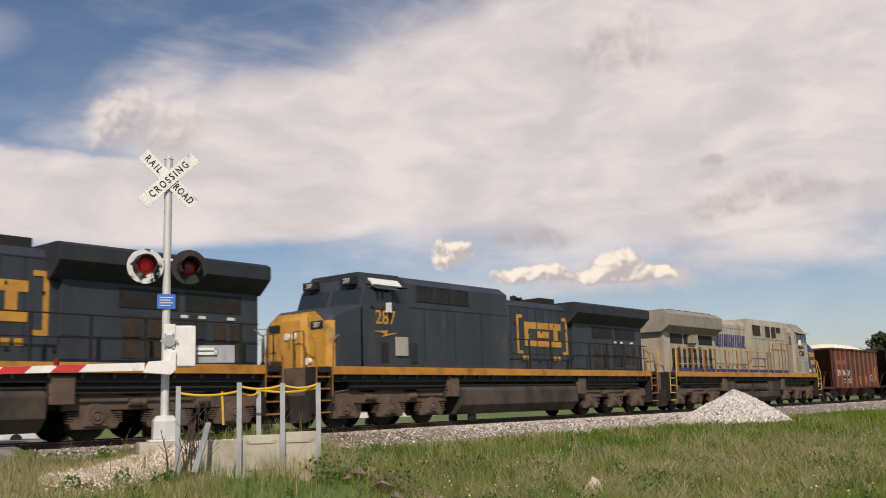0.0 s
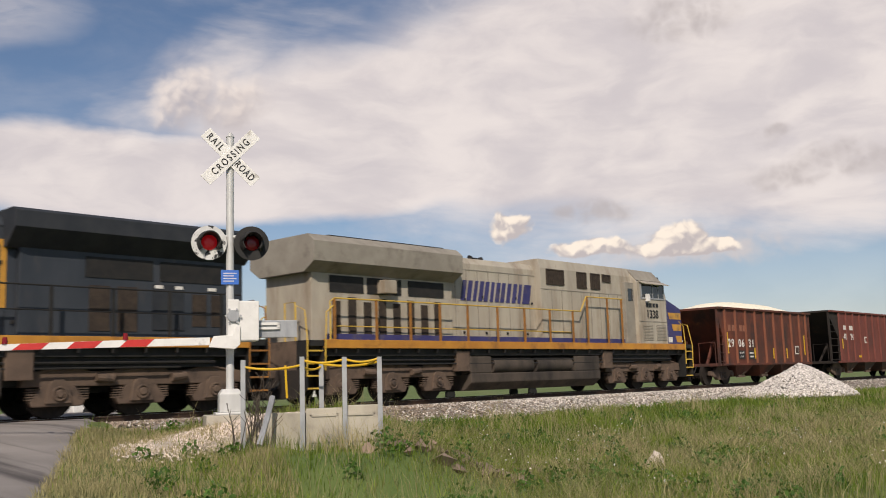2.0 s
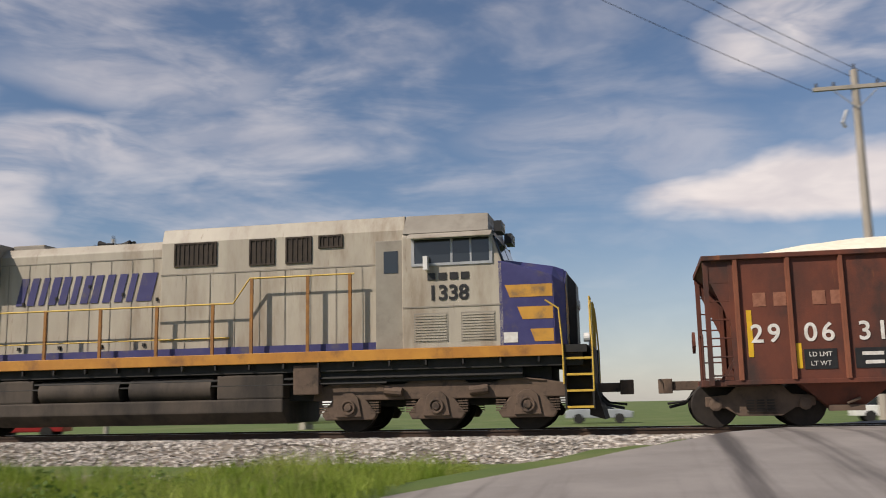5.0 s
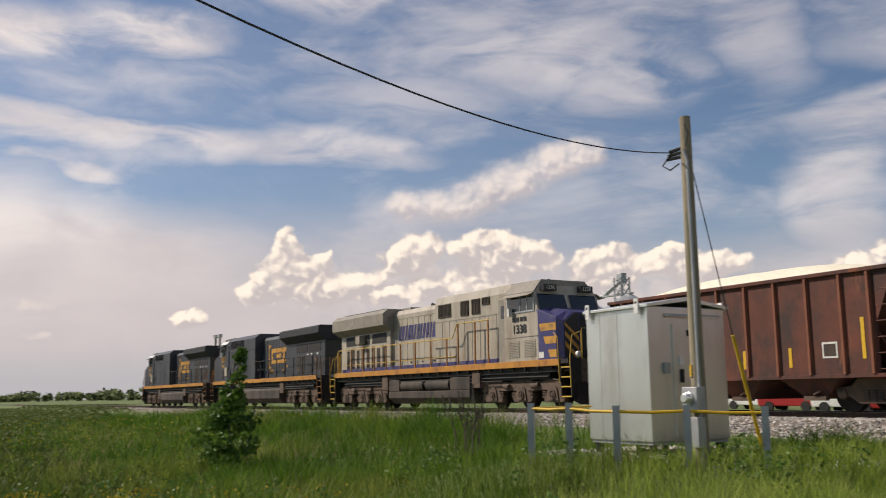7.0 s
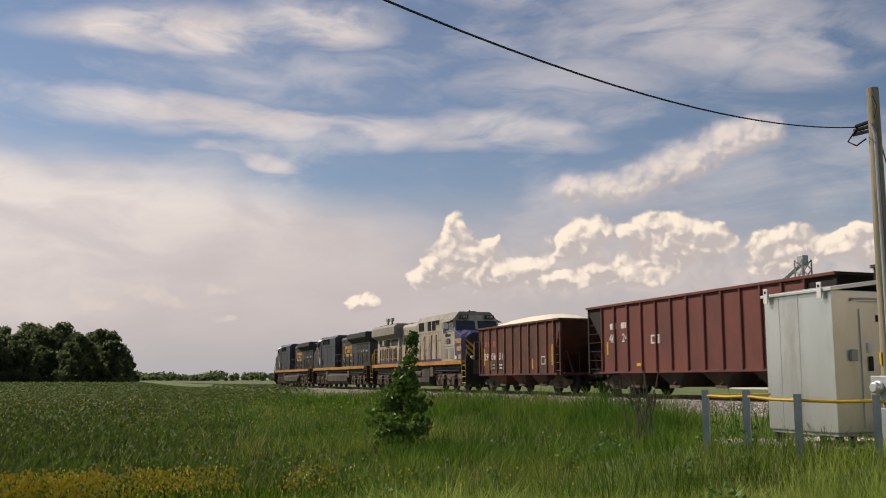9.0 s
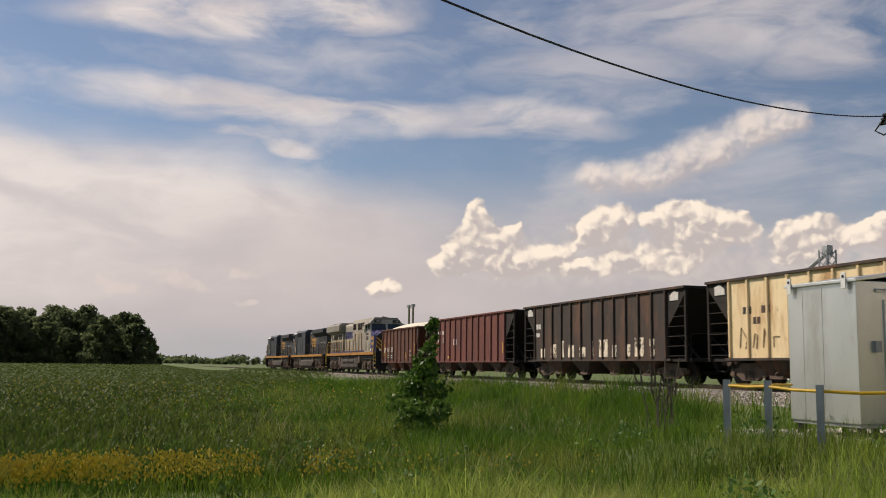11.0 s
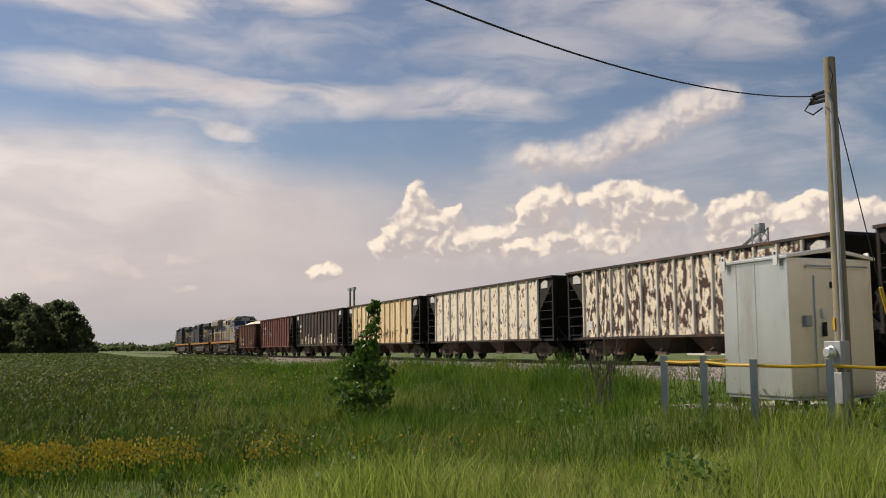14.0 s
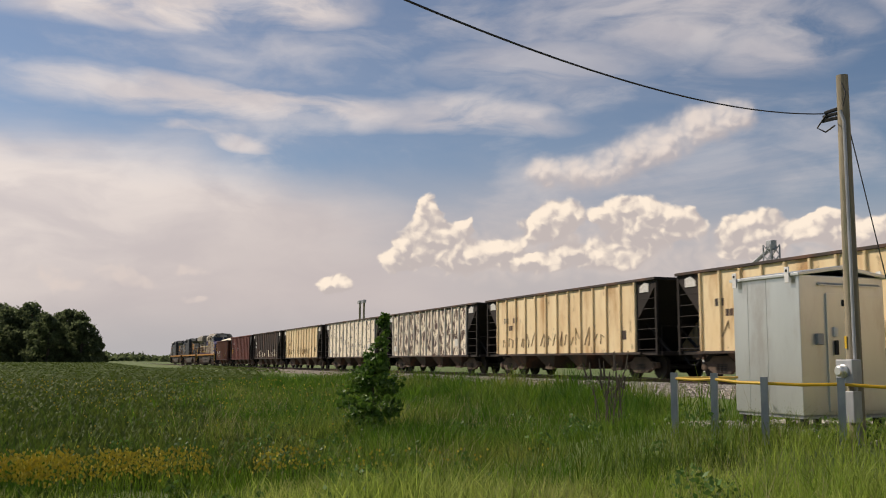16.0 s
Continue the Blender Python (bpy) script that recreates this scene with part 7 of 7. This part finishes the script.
def west_keep(x, y, rng):
    o = on_verge(x, y)
    if o < 0.1 or y > 17.6:
        return False
    if -14.3 < x < -8.7 and 9.0 < y < 17.2:
        return rng.random() < (0.10 if x < -10.6 and y > 9.6 else 0.6)
    if x > -1.42 * y and y > 10.2 and x < -8.7:
        return rng.random() < 0.12
    r = math.hypot(x, y)
    w = 0.20 * -x - 1.0 - y + 1.6 * noise.noise((x * 0.22, y * 0.22, 6))
    if r > 12.6 and x < -10 and w > 0:
        return rng.random() < 0.35 * math.exp(-w / 1.2)
    return rng.random() < min(1, 1.6 / max(r / 12, 1) ** 1.1)


def west_low(x, y):
    """Shorter growth on the made ground round the relay case."""
    rank = 1 + 0.75 * smooth_to(9.5, 14.5, y) * smooth_to(15.5, 19.0, -x)
    return rank * (0.42 + 0.58 * smooth_to(1.5, 3.4, math.hypot((x + 13.0) * 0.8, y - 10.0)))


sapling()
grass("meadow_grass", 190000, (3, 62, 2, 18), 0.27, 0.0065, "grass", "tall rough green meadow grass beside the track", 11, east_keep)
grass("dry_stalks", 30000, (6, 45, 3, 17.5), 0.46, 0.004, "drygrass", "dry straw-coloured grass stalks among the green", 12, lambda x, y, r: east_keep(x, y, r) and noise.noise((x * 0.35, y * 0.35, 9)) > -0.05)
grass("verge_grass", 120000, (2, 12, 4, 17), 0.13, 0.006, "drygrass", "short dry mown grass on the road verge", 13, lambda x, y, r: 0.05 < off_road(x, y) < 2.9 and y < 17.4)
grass("roadside_grass", 60000, (-10.5, -3, -3, 17.6), 0.38, 0.007, "verge", "bright green grass between the road and the relay case", 16, west_keep, low=west_low)
grass("tall_grass", 300000, (-62, -9.5, -6, 17.6), 0.42, 0.007, "lush", "tall lush green grass in front of the railway", 14, west_keep, low=west_low, rough=1.0)
grass("grass_plumes", 20000, (-45, -4, -4, 16.5), 0.52, 0.004, "drygrass", "pale seed heads above the green grass", 15, lambda x, y, r: west_keep(x, y, r) and noise.noise((x * 0.3, y * 0.3, 4)) > 0.05 and west_low(x, y) > 0.7)


def weeds(name, n, region, keep, seed, size, per, mat, label, leaf=0.05):
    rng = np.random.default_rng(seed)
    cs, ss = [], []
    while len(cs) < n:
        x, y = rng.uniform(region[0], region[1]), rng.uniform(region[2], region[3])
        if keep(x, y, rng) and noise.noise((x * 0.4, y * 0.4, seed)) > -0.1:
            s = size * rng.uniform(0.6, 1.4)
            cs.append((x, y, ground_z(x, y) + s * 0.8)), ss.append(s)
    ob = leaf_cloud(name, cs, ss, leaf, per, mat, None, seed)
    return tagged(ob, label, "weeds", kind="stuff")


weeds("leafy_weeds", 260, (-40, -5, -3, 16.5), west_keep, 31, 0.22, 60, "weed", "low broad-leaved weeds among the grass", 0.036)
weeds("ditch_weeds", 260, (5, 40, 4, 16.5), east_keep, 32, 0.17, 50, "weed", "low broad-leaved weeds among the grass", 0.034)
weeds("white_flowers", 60, (10, 34, 4, 13), east_keep, 33, 0.3, 9, "petal", "small white wild flowers in the grass", 0.018)
grass("dead_brush", 34000, (9, 30, 5.0, 12.2), 0.36, 0.0045, "drygrass", "tangled dry brown brush along the ditch", 34, lambda x, y, r: east_keep(x, y, r) and noise.noise((x * 0.5, y * 0.7, 19)) > -0.12, "brush", 1.3)


def crop_field():
    """Young crop in rows, west of the meadow, with yellow weeds along its edge."""
    rng = np.random.default_rng(21)
    xs, ys = [], []
    n = 135000
    r = 12.4 + 150 * rng.uniform(0, 1, n) ** 1.8
    a = np.radians(rng.uniform(72, 100, n))
    X, Y = -np.sin(a) * r, np.cos(a) * r
    row = np.round((Y + 0.12 * X) / 0.76) * 0.76 - 0.12 * X
    Y = row + rng.normal(0, 0.17, n)
    fray = np.array([1.6 * noise.noise((p * 0.22, q * 0.22, 6)) for p, q in zip(X, Y)]) + rng.exponential(0.9, n)
    k = (Y < 0.20 * -X - 1.0 + fray) & (X < -10)
    X, Y = X[k], Y[k]
    n = len(X)
    Z = np.array([ground_z(p, q) for p, q in zip(X, Y)])
    d = np.hypot(X, Y)
    s = 0.042 * np.clip(d / 22, 1, 5)
    h = rng.uniform(0.12, 0.34, n)
    q = rng.uniform(0, 6.283, n)
    v = np.stack([np.stack([X - np.cos(q) * s, Y - np.sin(q) * s, Z + h * 0.5], -1), np.stack([X + np.sin(q) * s * .6, Y - np.cos(q) * s * .6, Z + h * 0.75], -1), np.stack([X + np.cos(q) * s, Y + np.sin(q) * s, Z + h], -1), np.stack([X - np.sin(q) * s * .6, Y + np.cos(q) * s * .6, Z + h * 0.8], -1)], 1).reshape(-1, 3)
    me = bpy.data.meshes.new("crop")
    me.from_pydata(v.tolist(), [], np.arange(4 * n).reshape(-1, 4).tolist())
    me.materials.append(M["crop"])
    tagged(new("crop", me), "dark green young crop in long rows", "crop", kind="stuff")
    # yellow flowers
    n = 5200
    az = np.radians(np.concatenate([101 - np.abs(rng.normal(0, 11, n)), rng.uniform(74, 98, 700)]))
    rr = np.concatenate([rng.normal(11.1, 0.30, n), rng.uniform(13, 60, 700)])
    X, Y = -np.sin(az) * rr, np.cos(az) * rr
    keep = np.array([noise.noise((p * 0.9, q * 1.4, 2)) > -0.22 for p, q in zip(X, Y)])
    X, Y = X[keep], Y[keep]
    n = len(X)
    Z = np.array([ground_z(p, q) for p, q in zip(X, Y)]) + rng.uniform(0.32, 0.58, n)
    s = 0.019 * np.clip(np.hypot(X, Y) / 18, 1, 3)
    q = rng.uniform(0, 6.283, n)
    v = np.stack([np.stack([X - np.cos(q) * s, Y - np.sin(q) * s, Z], -1), np.stack([X, Y, Z - s], -1), np.stack([X + np.cos(q) * s, Y + np.sin(q) * s, Z], -1), np.stack([X, Y, Z + s], -1)], 1).reshape(-1, 3)
    me = bpy.data.meshes.new("yellow_flowers")
    me.from_pydata(v.tolist(), [], np.arange(4 * n).reshape(-1, 4).tolist())
    me.materials.append(M["flower"])
    tagged(new("yellow_flowers", me), "band of yellow wild flowers along the field edge", "flowers", kind="stuff")


def tree(x, y, h, seed):
    rng = random.Random(seed)
    e = thing("tree", "dark leafy broadleaf tree in a far grove", "tree", None, "trees of the far grove")
    g = Geo().tube([(x, y, -1.2), (x + 0.2, y, h * 0.4), (x, y, h * 0.8)], 0.35, 7, 0.1)
    for k in range(5):
        a = rng.uniform(0, 6.28)
        g.tube([(x, y, h * (0.25 + 0.1 * k)), (x + math.cos(a) * h * 0.22, y + math.sin(a) * h * 0.22, h * (0.45 + 0.1 * k))], 0.12, 5, 0.04)
    part("trunk", g, "bark", e)
    cs, ss = [], []
    for k in range(96):
        t = rng.random() ** 1.15
        z = h * (-0.04 + 0.92 * t)
        r = h * (0.22 + 0.26 * math.sin(math.pi * min(0.98, 0.30 + 0.66 * t))) * rng.uniform(0.15, 1.0) * (1 - 0.45 * t ** 3)
        a = rng.uniform(0, 6.28)
        cs.append((x + r * math.cos(a), y + r * math.sin(a), z)), ss.append(h * rng.uniform(0.045, 0.115))
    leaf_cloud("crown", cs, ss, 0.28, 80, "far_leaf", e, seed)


def far_woods():
    rng = random.Random(8)
    for k in range(26):
        az = radians(88.7 + k * 0.48 + rng.uniform(-0.2, 0.2))
        d = 185 + rng.uniform(0, 40)
        h = (10.0 + rng.uniform(-1.4, 2.0)) * (0.62 if k == 0 else 0.88 if k == 1 else 1.0) * d / 190
        tree(-math.sin(az) * d, math.cos(az) * d, h, 40 + k)
    cs, ss = [], []
    for k in range(2600):
        az = radians(rng.uniform(20, 118) if k < 2100 else rng.uniform(-85, -60))
        d = rng.uniform(750, 950)
        h = rng.uniform(0.8, 4.2) * (1 + 0.8 * noise.noise((math.degrees(az) * 0.5, 1, 1)))
        cs.append((-math.sin(az) * d, math.cos(az) * d, max(h, 0.8))), ss.append(max(h, 2.0) * 1.1)
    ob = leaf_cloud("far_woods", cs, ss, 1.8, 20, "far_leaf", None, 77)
    tagged(ob, "low dark line of far woods on the horizon", "woods", kind="stuff")
    tree(148, 38.5, 10.5, 99)


def bare_weeds():
    rng = random.Random(12)
    for (cx, cy, n, h, name) in ((-14.1, 8.5, 16, 1.05, "seed_stalks"), (9.0, 12.2, 9, 1.15, "bare_shrub"), (8.3, 11.6, 12, 0.8, "bare_shrub")):
        e = thing(name, "dead brown weed stalks standing by the track", "dead weeds", None, "dead weeds")
        z = ground_z(cx, cy)
        for k in range(n):
            a, r = rng.uniform(0, 6.28), rng.uniform(0, 0.3)
            x, y = cx + r * math.cos(a), cy + r * math.sin(a)
            hh = h * rng.uniform(0.6, 1.15)
            dx, dy = rng.uniform(-0.25, 0.25), rng.uniform(-0.25, 0.25)
            g = Geo().tube([(x, y, z - 0.05), (x + dx * 0.4, y + dy * 0.4, z + hh * 0.55), (x + dx, y + dy, z + hh)], 0.009, 4, 0.004)
            for q in range(4):
                t = 0.45 + 0.13 * q
                b = rng.uniform(0, 6.28)
                p = (x + dx * t, y + dy * t, z + hh * t)
                g.tube([p, (p[0] + 0.12 * math.cos(b), p[1] + 0.12 * math.sin(b), p[2] + 0.12)], 0.005, 4, 0.003)
            if name == "seed_stalks":
                g.tube([(x + dx * 0.85, y + dy * 0.85, z + hh * 0.85), (x + dx, y + dy, z + hh), (x + dx * 1.1, y + dy * 1.1, z + hh * 1.12)], 0.02, 5, 0.008)
            part("stalk", g, "bark", e)


crop_field()
far_woods()
bare_weeds()


def motions():
    slope = -math.degrees(math.atan(GRADE))
    for ob, place, heading in MOVERS:
        walk(ob, [(t, pose(place - s, TRACK_Y, GRADE * (place - s), 0, slope if not heading else -slope, heading)) for t, s in TRAVEL])
    ts, ss = zip(*TRAVEL)
    steps = [k / FPS for k in range(0, 16 * FPS + 1)]
    gone = np.interp(steps, ts, ss)
    for ob, r, heading, x in SPINNERS:
        turn = 1 if heading else -1
        rows = []
        for t, s in zip(steps, gone):
            rows.append((t, pose(x, 0, r, 0, turn * math.degrees(s / r) % 360, 0)))
        walk(ob, rows)


motions()
